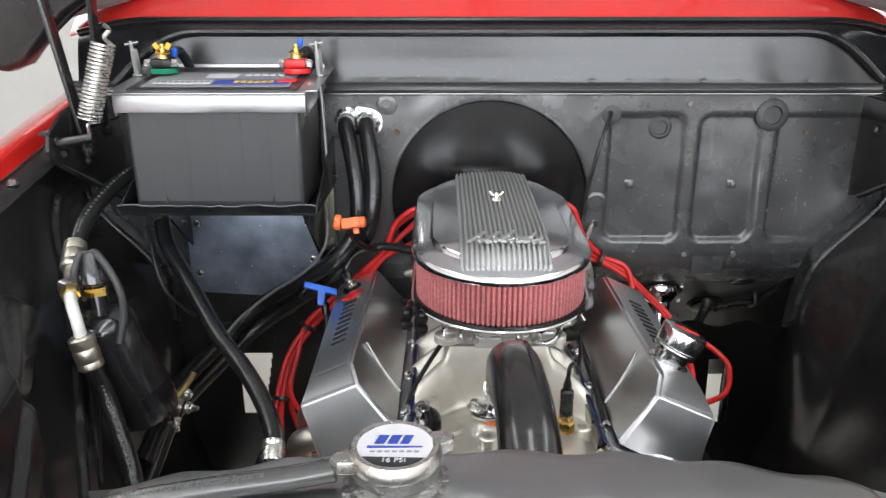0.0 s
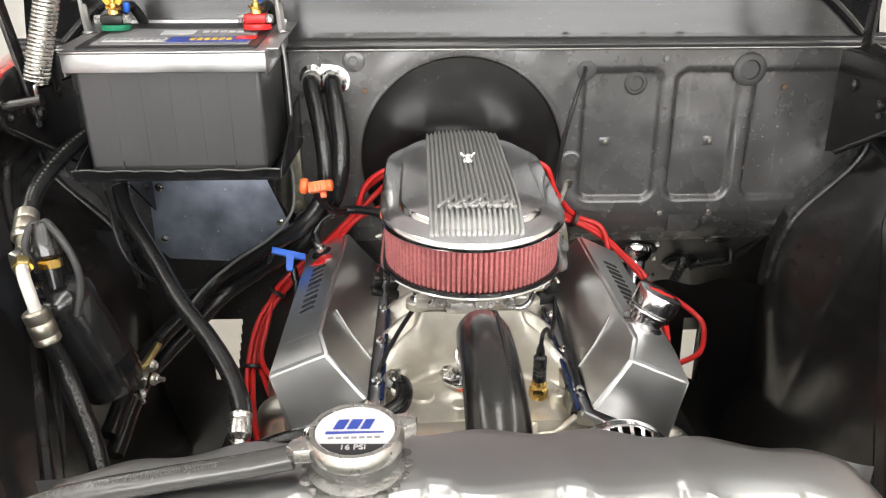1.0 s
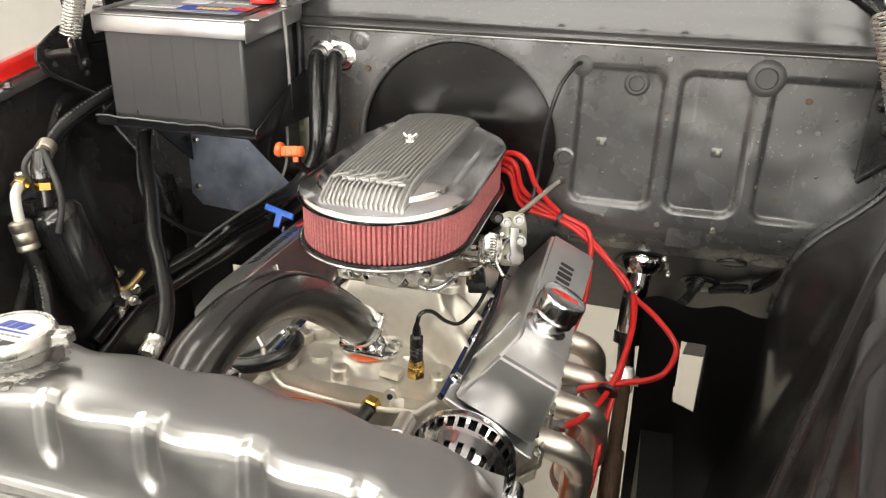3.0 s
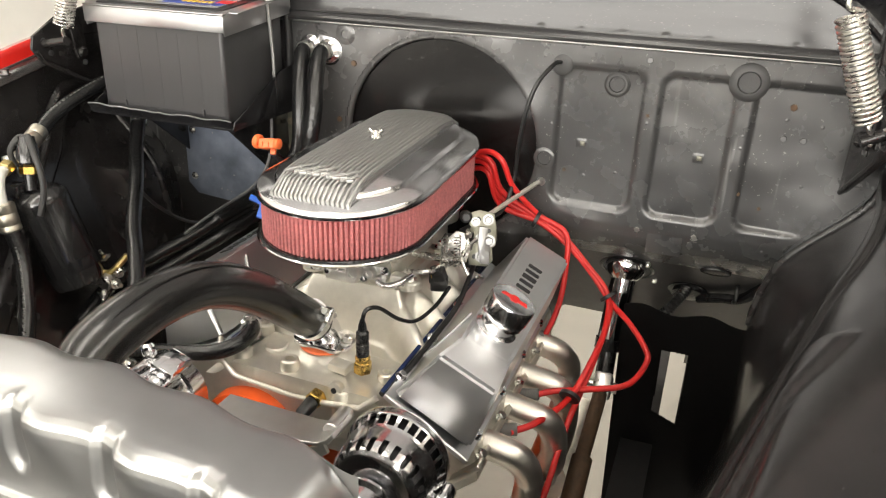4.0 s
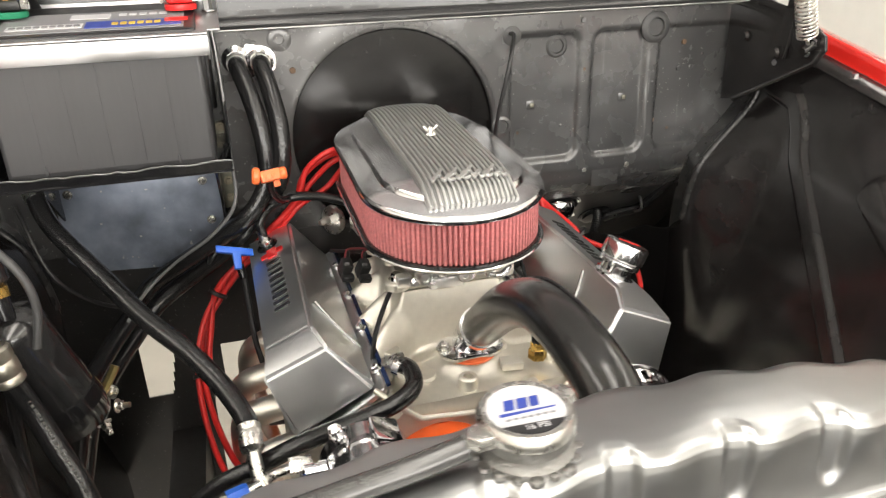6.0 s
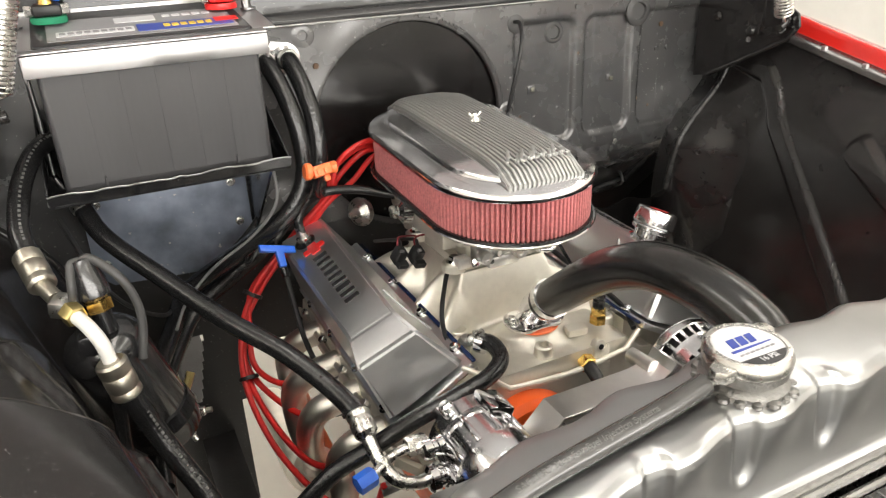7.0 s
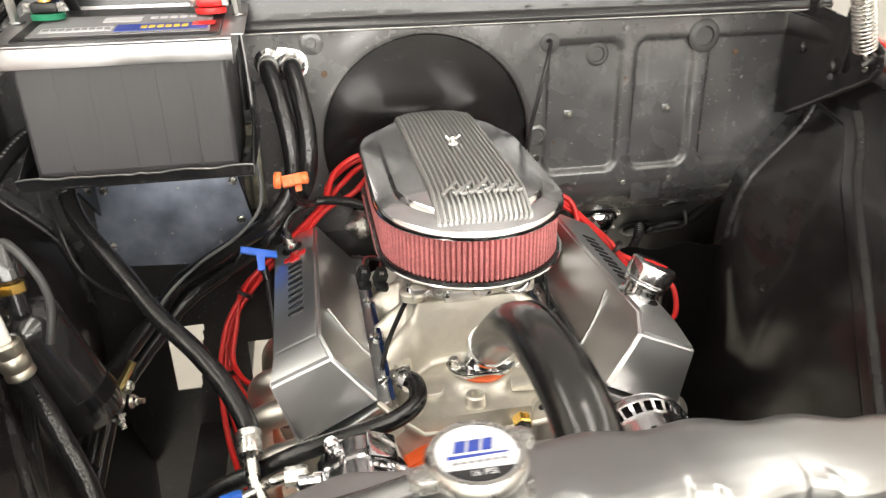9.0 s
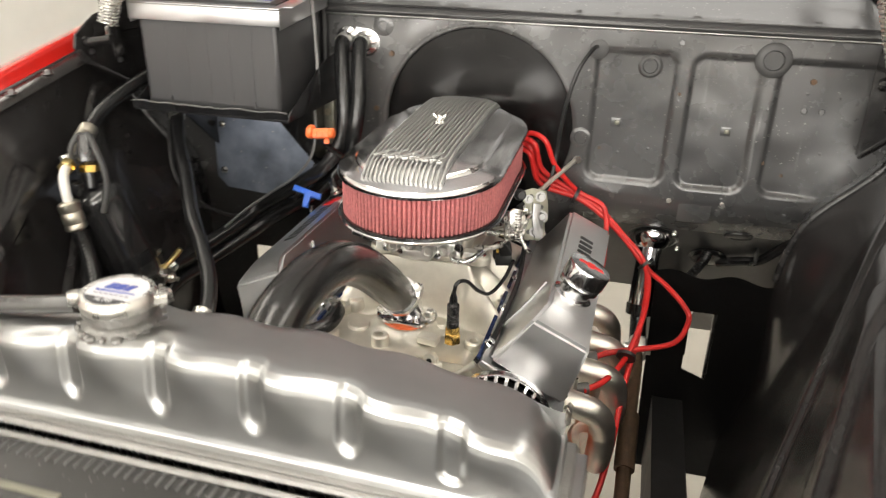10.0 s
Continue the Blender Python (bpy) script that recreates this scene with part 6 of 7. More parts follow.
    part("fuel_pipe", tube([(0.16, 0.985, 1.0), (0.185, 0.985, 1.003), (0.20, 1.01, 1.0), (0.205, 1.06, 0.992)], 0.0045, 10, 6), "steel", t)
    ln = thing("kickdown_rod", "thin pale linkage rod from the firewall", "linkage rod", (0.25, 1.22, 1.05))
    part("rod", tube([(0.281, 1.306, 1.066), (0.25, 1.22, 1.05), (0.221, 1.145, 1.034)], 0.0042, 10, 4), "cast", ln)
    part("rod_end", lathe([(0.007, -0.006), (0.008, 0), (0.007, 0.006)], (0.281, 1.300, 1.066), (0.3, -0.8, -0.1), 14), "steel", ln)
    hose("throttle_cable", [(0.297, 1.298, 1.272), (0.292, 1.268, 1.272), (0.275, 1.235, 1.245), (0.262, 1.228, 1.20), (0.252, 1.236, 1.14), (0.247, 1.240, 1.08), (0.240, 1.205, 1.035), (0.215, 1.140, 1.030), (0.205, 1.10, 1.03)], 0.0035, "plastic", "black sheathed throttle cable", "cable", 10)
    d = thing("distributor", "red distributor cap behind the air cleaner", "distributor", (CX, 1.27, 0.93))
    part("body", lathe([(0.03, 0), (0.03, 0.04), (0.05, 0.05), (0.052, 0.075)], (CX, 1.285, 0.92), (0, 0, 1), 32), "cast", d)
    part("cap", lathe([(0.058, 0), (0.060, 0.01), (0.056, 0.035), (0.03, 0.045), (0, 0.046)], (CX, 1.285, 0.995), (0, 0, 1), 32), "red_plastic", d, "red cap")
    v = thing("vacuum_canister", "small round steel vacuum canister", "canister", (-0.04, 1.25, 0.985))
    part("can", lathe([(0.004, -0.02), (0.010, -0.018), (0.024, -0.006), (0.026, 0), (0.024, 0.006), (0.010, 0.014), (0.004, 0.03)], (-0.045, 1.245, 0.988), (-0.8, -0.5, 0.1), 28), "steel", v)
    # coolant sensor with brass hex and black boot
    s = thing("coolant_sensor", "brass sensor with a black boot and curved lead", "sensor", (0.163, 0.842, 0.912))
    part("hex", add_hex(bmesh.new(), (0.163, 0.842, 0.912), (0, 0, 1), 0.0125, 0.016), "brass", s)
    part("collar", lathe([(0.010, 0), (0.0105, 0.006), (0.0085, 0.010)], (0.163, 0.842, 0.928), (0, 0, 1), 20), "brass", s)
    part("boot", lathe([(0.0088, 0), (0.0092, 0.008), (0.0080, 0.010), (0.0092, 0.013), (0.0080, 0.016), (0.0092, 0.019), (0.0080, 0.022), (0.0090, 0.026), (0.0088, 0.036), (0.0060, 0.039), (0.0055, 0.047), (0.0032, 0.055)], (0.163, 0.842, 0.936), (0, 0, 1), 20), "rubber", s)
    part("lead", tube([(0.163, 0.842, 0.99), (0.166, 0.848, 1.003), (0.175, 0.868, 0.998), (0.186, 0.905, 0.966), (0.196, 0.945, 0.945), (0.208, 0.99, 0.950), (0.215, 1.03, 0.965)], 0.003, 8, 8), "rubber", s)
    s = thing("temperature_sender", "brass sender with a black plug at the front of the intake", "sensor", (0.112, 0.80, 0.88))
    part("hex", add_hex(bmesh.new(), (0.115, 0.806, 0.882), (-0.1, -1, -0.1), 0.013, 0.014), "brass", s)
    part("plug", lathe([(0.009, 0), (0.010, 0.004), (0.009, 0.024), (0.006, 0.030)], (0.1135, 0.792, 0.8805), (-0.15, -1, -0.25), 18), "plastic", s)
    # clipped black line along the inner edge of the driver's side cover
    hose("vacuum_line", [(0.205, 0.812, 0.905), (0.219, 0.86, 0.916), (0.223, 0.95, 0.922), (0.224, 1.05, 0.93), (0.216, 1.15, 0.96)], 0.0042, "plastic", "thin black line along the valve cover", "vacuum line", 10)
    hose("vacuum_line", [(0.010, 1.01, 0.975), (-0.012, 0.985, 0.955), (-0.040, 0.94, 0.925), (-0.055, 0.88, 0.905), (-0.046, 0.845, 0.90), (-0.02, 0.82, 0.885)], 0.0035, "plastic", "thin black line along the valve cover", "vacuum line", 10)


build_carburettor()


# ---- things on the valve covers ----
def build_cover_fittings():
    c = bank_top(1, 0.236, 0.928)
    ax = V(0.42, 0.03, 0.9).normalized()
    o = thing("oil_filler_cap", "tall chrome oil filler cap with a red mark", "oil cap", c)
    part("neck", lathe([(0.030, -0.006), (0.030, 0.004), (0.024, 0.008), (0.024, 0.018)], c, ax, 36), "soft_chrome", o)
    part("cap", lathe([(0.026, 0.018), (0.0305, 0.020), (0.0305, 0.025), (0.0290, 0.027), (0.0325, 0.031), (0.0325, 0.0515), (0.0312, 0.0545), (0.0290, 0.0555), (0.0, 0.0556)], c, ax, 40), "soft_chrome", o)
    m = face_m(c + ax * 0.0558, ax, (0, 1, 0))
    part("mark", prism([(-0.020, -0.003), (-0.006, -0.003), (-0.004, -0.008), (0.004, -0.008), (0.006, -0.003), (0.020, -0.003), (0.017, 0.004), (0.006, 0.004), (0.004, 0.008), (-0.004, 0.008), (-0.006, 0.004), (-0.017, 0.004)], 0.0006, m), "red_plastic", o, "red emblem outline", 0)
    c = bank_top(-1, 0.243, 1.197)
    g = thing("breather_valve", "steel breather valve in a rubber grommet with a black hose", "breather valve", c)
    part("grommet", lathe([(0.018, 0), (0.018, 0.005), (0.014, 0.008)], c, (-0.4, 0, 0.9), 24), "rubber", g)
    part("valve", lathe([(0.011, 0.006), (0.012, 0.014), (0.008, 0.018), (0.007, 0.034)], c, (-0.3, 0, 0.95), 20), "steel", g)
    part("hose", tube([c + V(-0.006, 0, 0.02), c + V(-0.008, 0.0, 0.045), c + V(0.01, 0.012, 0.065), c + V(0.05, 0.02, 0.075), c + V(0.10, 0.0, 0.075), c + V(0.15, -0.03, 0.065)], 0.0075, 14, 8), "rubber", g)
    d = thing("dipstick", "blue T-shaped dipstick handle on a black tube", "dipstick", (-0.212, 1.17, 0.96))
    m = face_m((-0.212, 1.172, 0.982), (0.15, -0.75, 0.6))
    part("handle", prism([(-0.027, 0.010), (0.027, -0.008), (0.026, -0.019), (0.007, -0.014), (0.003, -0.036), (-0.008, -0.034), (-0.006, -0.009), (-0.029, -0.001)], 0.010, m @ Matrix.Translation((0, 0.008, -0.005)), 0.0025), "blue", d)
    part("boot", rod((-0.209, 1.180, 0.957), (-0.205, 1.172, 0.935), 0.0065, None, 14, 0.001), "rubber", d)
    part("tube", tube([(-0.205, 1.172, 0.938), (-0.203, 1.15, 0.89), (-0.20, 1.12, 0.84), (-0.185, 1.09, 0.78), (-0.16, 1.08, 0.70)], 0.0045, 10, 6), "plastic", d)


build_cover_fittings()


# ---- exhaust headers, plugs and leads ----
def build_headers():
    for side in (-1, 1):
        t = thing("exhaust_header", "satin stainless tubular exhaust header", "exhaust header", (CX + side * 0.3, 1.0, 0.6), "exhaust headers")
        X = lambda d: CX + side * d
        part("flange", box((X(0.238), 1.04, 0.805), (0.008, 0.44, 0.055), Euler((0, radians(45 * side), 0)).to_matrix(), 0.002), "header", t)
        for i, (y, out, yb) in enumerate(((0.885, 0.305, 0.93), (0.985, 0.318, 1.04), (1.075, 0.318, 1.10), (1.18, 0.300, 1.17))):
            pts = [(X(0.225), y, 0.815), (X(0.258), y, 0.812), (X(out - 0.012), y + 0.008, 0.795), (X(out), y + 0.03, 0.75), (X(out - 0.005), yb, 0.68), (X(0.285 - 0.012 * (i % 2)), 1.13, 0.58), (X(0.28), 1.22, 0.50)]
            part("primary_tube", tube(pts, 0.0205, 20, 8), "header", t, "bent stainless tube")
        part("collector", tube([(X(0.28), 1.2, 0.51), (X(0.28), 1.3, 0.44), (X(0.28), 1.6, 0.40)], 0.04, 20, 6), "header", t)
        bolts(t, [(X(0.250), y, 0.825) for y in (0.845, 0.935, 1.03, 1.13, 1.23)], (side * 0.7, 0, 0.7), 0.007, 0.007)


build_headers()


def build_leads():
    right = [(0.10, 1.285, 1.050), (0.160, 1.275, 1.095), (0.205, 1.250, 1.100), (0.226, 1.262, 1.045), (0.288, 1.267, 1.008), (0.338, 1.266, 0.980), (0.386, 1.262, 0.936), (0.429, 1.2475, 0.894)]
    ends_r = [
        [(0.470, 1.215, 0.870), (0.502, 1.180, 0.852), (0.512, 1.16, 0.834), (0.490, 1.115, 0.812), (0.430, 1.08, 0.808), (0.385, 1.055, 0.808), (0.355, 1.04, 0.80)],
        [(0.438, 1.20, 0.870), (0.432, 1.12, 0.846), (0.4117, 1.0486, 0.8075), (0.382, 0.965, 0.810), (0.352, 0.93, 0.808)],
        [(0.436, 1.195, 0.862), (0.430, 1.12, 0.825), (0.415, 1.03, 0.765), (0.405, 0.95, 0.69), (0.385, 0.87, 0.64), (0.345, 0.83, 0.66)],
        [(0.352, 1.235, 0.93), (0.350, 1.21, 0.87), (0.335, 1.175, 0.82)],
    ]
    left = [(0.08, 1.285, 1.050), (0.02, 1.270, 1.085), (-0.031, 1.248, 1.100), (-0.075, 1.255, 1.065), (-0.105, 1.235, 1.030), (-0.150, 1.245, 0.982), (-0.205, 1.245, 0.932), (-0.252, 1.235, 0.885)]
    ends_l = [
        [(-0.282, 1.21, 0.83), (-0.292, 1.165, 0.775), (-0.278, 1.08, 0.735), (-0.250, 0.99, 0.715), (-0.215, 0.93, 0.735), (-0.19, 0.91, 0.77)],
        [(-0.285, 1.20, 0.84), (-0.300, 1.15, 0.77), (-0.285, 1.05, 0.71), (-0.245, 0.94, 0.68), (-0.20, 0.87, 0.69), (-0.18, 0.85, 0.75)],
        [(-0.270, 1.21, 0.835), (-0.278, 1.17, 0.79), (-0.25, 1.12, 0.775), (-0.205, 1.09, 0.79), (-0.19, 1.07, 0.80)],
        [(-0.275, 1.225, 0.83), (-0.288, 1.19, 0.78), (-0.262, 1.13, 0.745), (-0.225, 1.05, 0.745), (-0.19, 1.0, 0.78)],
    ]
    for trunk, ends, s in ((right, ends_r, 1), (left, ends_l, -1)):
        for i, e in enumerate(ends):
            off = V(0.0045 * math.cos(i * 1.9), 0.004 * math.sin(i * 1.3), 0.0075 * (i - 1.5))
            pts = [V(*p) + off * (0.6 + 0.2 * (k % 2)) * (2.4 if k < 4 else 1.0) + (V(0.010 * (i - 1.5) * s, -0.006 * i, 0) if 0 < k < 4 else V(0, 0, 0)) for k, p in enumerate(trunk[:6] if s > 0 and i == 3 else trunk)] + [V(*p) for p in e]
            w = thing("spark_plug_lead", "bright red silicone spark plug lead with a boot", "ignition lead", pts[-1], "ignition leads")
            part("lead", tube(pts, 0.0049, 12, 8), "wire_red", w)
            d = (pts[-1] - pts[-2]).normalized()
            part("boot", rod(pts[-1] - d * 0.012, V(pts[-1].x - s * 0.035, pts[-1].y - 0.002, pts[-1].z - 0.004), 0.0095, 0.0085, 14, 0.001), "boot_grey", w, "grey rubber boot")
    for p, d in (((0.429, 1.2475, 0.894), (0.6, -0.3, -0.6)), ((0.412, 1.05, 0.809), (0.2, 1, 0.6)), ((0.288, 1.262, 1.008), (1, 0, -0.4)), ((-0.252, 1.235, 0.885), (-0.5, -0.2, -0.7)), ((-0.292, 1.16, 0.775), (0, -0.6, -0.8))):
        t = thing("lead_separator", "black plastic clip holding the ignition leads", "cable clip", p, "cable clips")
        part("clip", lathe([(0.014, -0.003), (0.0165, -0.003), (0.0165, 0.003), (0.014, 0.003)], p, d, 18), "plastic", t)


build_leads()


# ---- firewall fittings ----
def build_firewall_fittings():
    Y = FW
    def ring(x, z, r0, r1, name, label, mat="rubber", h=0.006, hole=True):
        t = thing(name, label, "grommet", (x, Y, z), "firewall grommets")
        prof = [(r0, 0.0), (r1, 0.0), (r1, h * 0.6), (r1 * 0.85, h), (r0, h)] if hole else [(r1, 0), (r1, h * 0.5), (r1 * 0.8, h), (r0, h), (r0 * 0.9, h * 0.4), (0, h * 0.4)]
        part("ring", lathe(prof, (x, fw_y(x, z) - 0.001, z), (0, -1, 0), 32), mat, t)
    ring(0.300, 1.268, 0.006, 0.017, "cable_grommet", "black rubber grommet around the throttle cable", "sleeve", 0.004)
    ring(0.390, 1.244, 0.013, 0.021, "hole_grommet", "black rubber plug in the firewall", "sleeve", 0.006, False)
    ring(0.586, 1.267, 0.017, 0.029, "hole_grommet", "large dark rubber plug in the firewall", "sleeve", 0.008, False)
    ring(-0.100, 1.286, 0.008, 0.020, "hole_grommet", "round black plug in the firewall", "firewall", 0.004, False)
    ring(0.283, 1.108, 0.012, 0.019, "hole_grommet", "empty black hole ring in the firewall", "firewall", 0.004, False)
    t = thing("hose_bulkhead_plate", "bright zinc plate carrying two heater pipes", "bulkhead plate", (-0.145, Y, 1.262))
    outline = []
    for c0, a0 in ((-0.134, -90), (-0.170, 90)):
        for i in range(13):
            ang = radians(a0 + 180 * i / 12)
            outline.append((c0 + 0.027 * math.cos(ang), (1.254 if c0 > -0.15 else 1.260) + 0.026 * math.sin(ang)))
    part("plate", prism(outline, 0.004, Matrix(((1, 0, 0, 0), (0, 0, -1, Y - 0.001), (0, 1, 0, 0), (0, 0, 0, 1))), 0.001), "soft_chrome", t)
    for x, zz in ((-0.170, 1.260), (-0.134, 1.254)):
        part("collar", lathe([(0.021, 0), (0.022, 0.003), (0.018, 0.006), (0.019, 0.009), (0.0155, 0.012)], (x, Y - 0.005, zz), (0, -1, -0.05), 28), "soft_chrome", t)
    bolts(t, [(-0.152, Y - 0.005, 1.257)], (0, -1, 0), 0.005, 0.005)
    # captive nuts and screws left in the panel
    for x, z in ((0.343, 1.140), (0.532, 1.140)):
        t = thing("captive_nut", "small square captive nut in the firewall panel", "nut", (x, Y, z), "captive nuts")
        part("plate", box((x, fw_y(x, z) - 0.002, z), (0.018, 0.004, 0.017), None, 0.001), "firewall", t)
        part("nut", box((x + 0.002, fw_y(x, z) - 0.0045, z), (0.008, 0.004, 0.008), None, 0.001), "pale_zinc", t)
    spots = [(-0.083, 1.236), (0.437, 1.287), (0.650, 1.186), (0.678, 1.186), (0.655, 1.235), (0.650, 1.215), (0.592, 1.185), (0.592, 1.165), (0.445, 1.20), (0.445, 1.188),
             (0.285, 1.23), (0.29, 1.17), (0.318, 1.09), (0.352, 1.085), (0.405, 1.097), (0.36, 1.01), (0.637, 1.07), (0.69, 1.115), (0.57, 1.05), (0.27, 1.30 - 0.02), (-0.115, 1.13), (-0.113, 1.09),
             (0.545, 1.018), (0.452, 1.0), (0.60, 1.09), (0.70, 1.21), (0.655, 1.00), (0.31, 1.20)]
    for i, (x, z) in enumerate(spots):
        big_one = i in (0, 1, 2, 3, 4, 20, 21)
        t = single("panel_screw", add_bolt(bmesh.new(), (x, fw_y(x, z) - 0.0005, z), (0, -1, 0.05), 0.0055 if big_one else 0.0032, 0.004 if big_one else 0.0018), "rust" if i % 4 == 0 else "firewall",
                   "small screw head in the black firewall" if i % 4 else "rusty screw head in the black firewall", "screw", "firewall screws")
    t = thing("striker_plate", "black square bracket plate with a round hole", "plate", (0.50, Y, 0.985))
    part("plate", box((0.502, FW - 0.002, 0.992), (0.058, 0.004, 0.048), None, 0.001), "firewall", t)
    part("hole", lathe([(0.0075, 0), (0.0075, 0.0008), (0.0, 0.0008)], (0.503, FW - 0.0035, 1.000), (0, -1, 0), 20), "label_black", t)
    bolts(t, [(0.455, Y - 0.002, 1.006), (0.548, Y - 0.002, 1.008)], (0, -1, 0), 0.005, 0.004)
    # orange cap on the heater hose
    t = thing("orange_cap", "bright orange plastic tee cap on the heater hose", "plastic cap", (-0.149, 1.106, 1.123))
    c = V(-0.149, 1.106, 1.123)
    tilt = Euler((radians(-25), radians(-6), radians(8))).to_matrix()
    part("block", box(c + V(0.002, 0, 0), (0.030, 0.017, 0.017), tilt, 0.003), "orange_plug", t)
    part("flange", lathe([(0.0105, 0), (0.0125, 0.002), (0.0125, 0.008), (0.010, 0.011), (0.0, 0.011)], c + V(-0.013, 0, 0.001), (-1, 0, 0.12), 20), "orange_plug", t)
    part("neck", lathe([(0.008, 0), (0.009, 0.002), (0.009, 0.008), (0.006, 0.010), (0.0, 0.010)], c + V(0.016, 0, 0.002), (1, 0, 0.08), 18), "orange_plug", t)
    for dx in (-0.005, 0.006):
        part("latch", box(c + V(dx, -0.0095, 0.002), (0.005, 0.003, 0.009), tilt, 0.001), "orange_plug", t)
    part("ear", box(c + V(0.010, 0.002, -0.012), (0.010, 0.006, 0.012), tilt, 0.002), "orange_plug", t)
    t = thing("tee_hose", "thin black hose under the orange cap", "hose", c)
    part("hose", tube([c + V(0, 0.004, -0.008), c + V(0.004, 0.04, -0.04), c + V(0.02, 0.09, -0.07), c + V(0.05, 0.14, -0.08)], 0.006, 12, 6), "rubber", t)
    # steering column and shaft
    t = thing("steering_column", "chromed steering column tube with a universal joint", "steering column", (0.437, 1.29, 0.93))
    part("tube", tube([(0.4408, 1.402, 0.950), (0.4397, 1.378, 0.902), (0.4328, 1.3305, 0.757)], 0.0240, 28, 4), "chrome", t)
    part("column_dome", lathe([(0.036, -0.004), (0.038, 0.0), (0.037, 0.010), (0.032, 0.022), (0.0245, 0.030)], (0.4400, 1.377, 0.906), (0, -0.40, -0.92), 32), "chrome", t, "chromed dome at the firewall")
    part("collar", lathe([(0.023, -0.012), (0.026, -0.010), (0.026, 0.010), (0.023, 0.012)], (0.4328, 1.3305, 0.757), (0, -0.29, -0.95), 28), "rubber", t)
    part("joint", box((0.438, 1.270, 0.700), (0.034, 0.034, 0.05), Euler((radians(-40), 0, 0)).to_matrix(), 0.008), "steel", t, "steel universal joint")
    part("joint_cross", rod((0.412, 1.270, 0.700), (0.464, 1.270, 0.700), 0.010, None, 14), "steel", t)
    part("stub_shaft", tube([(0.433, 1.331, 0.760), (0.4345, 1.315, 0.735), (0.437, 1.275, 0.705)], 0.0165, 18, 4), "rubber", t, "black rubber-covered lower column")
    part("shaft", tube([(0.438, 1.268, 0.700), (0.437, 1.19, 0.675), (0.435, 1.11, 0.64), (0.435, 0.95, 0.57), (0.435, 0.8, 0.5)], 0.013, 14, 6), "rust", t, "brown rusted shaft")
    part("sleeve", tube([(0.4355, 1.12, 0.645), (0.435, 1.02, 0.60)], 0.018, 16, 4), "rust", t)
    t = thing("column_boot", "flat black rubber boot round the steering column", "rubber boot", (0.440, 1.39, 0.90))
    part("ring", lathe([(0.062, 0), (0.062, 0.003), (0.057, 0.006), (0.054, 0.004), (0.050, 0.007), (0.044, 0.008), (0.044, 0.0)], (0.440, 1.392, 0.896), (0, -0.7, -0.7), 40, True), "rubber", t)
    for p in ((0.4927, 1.412, 0.872), (0.4794, 1.361, 0.924), (0.412, 1.368, 0.918)):
        single("panel_screw", add_bolt(bmesh.new(), p, (0, -0.7, -0.7), 0.0045, 0.010), "steel", "bright screw beside the column boot", "screw", "firewall screws")
    t = thing("hole_grommet", "oval black rubber plug in the toe board", "grommet", (0.594, 1.36, 0.937), "firewall grommets")
    part("ring", prism([(0.026 * math.cos(radians(a)), 0.015 * math.sin(radians(a))) for a in range(0, 360, 15)], 0.007, face_m((0.594, 1.3475, 0.9355), (0, -0.7, -0.72)), 0.002), "rubber", t)
    t = thing("corrugated_cable", "black corrugated cable sleeve from the firewall boot", "cable", (0.555, 1.43, 0.87))
    part("sleeve", tube([(0.556, 1.425, 0.872), (0.548, 1.395, 0.858), (0.528, 1.375, 0.83), (0.506, 1.38, 0.795), (0.498, 1.39, 0.735)], 0.0105, 14, 8, ripple=0.0016, pitch=0.005), "ribbed", t)
    t = thing("pipe_clip", "small steel pipe clip on the lower firewall", "clip", (0.637, 1.39, 0.91))
    part("strap", tube([(0.637, 1.385, 0.900), (0.637, 1.372, 0.893), (0.636, 1.366, 0.874), (0.636, 1.39, 0.862), (0.655, 1.39, 0.868)], 0.0034, 8, 6), "plastic", t)
    t = thing("pedal_boot", "black rubber bellows where a lever passes the firewall", "rubber boot", (0.555, 1.44, 0.86))
    part("bellows", lathe([(0.058, 0), (0.058, 0.005), (0.050, 0.009), (0.048, 0.006), (0.035, 0.008), (0.037, 0.012), (0.028, 0.015), (0.030, 0.020), (0.018, 0.024), (0.0, 0.026)], (0.555, 1.432, 0.860), (0, -0.7, -0.7), 32), "rubber", t)
    hose("brake_line", [(0.575, 1.42, 0.842), (0.615, 1.404, 0.858), (0.646, 1.392, 0.868), (0.672, 1.370, 0.903), (0.690, 1.345, 0.945), (0.700, 1.315, 0.980)], 0.0095, "rubber", "bent black brake line near the firewall", "pipe", 10)
    t = thing("floor_pan_edge", "black toe board lip under the firewall", "panel", (0.6, 1.33, 0.7))
    part("lip", span((0.575, 1.315, 0.60), (0.74, 1.33, 0.80), 0.003), "apron", t)


build_firewall_fittings()


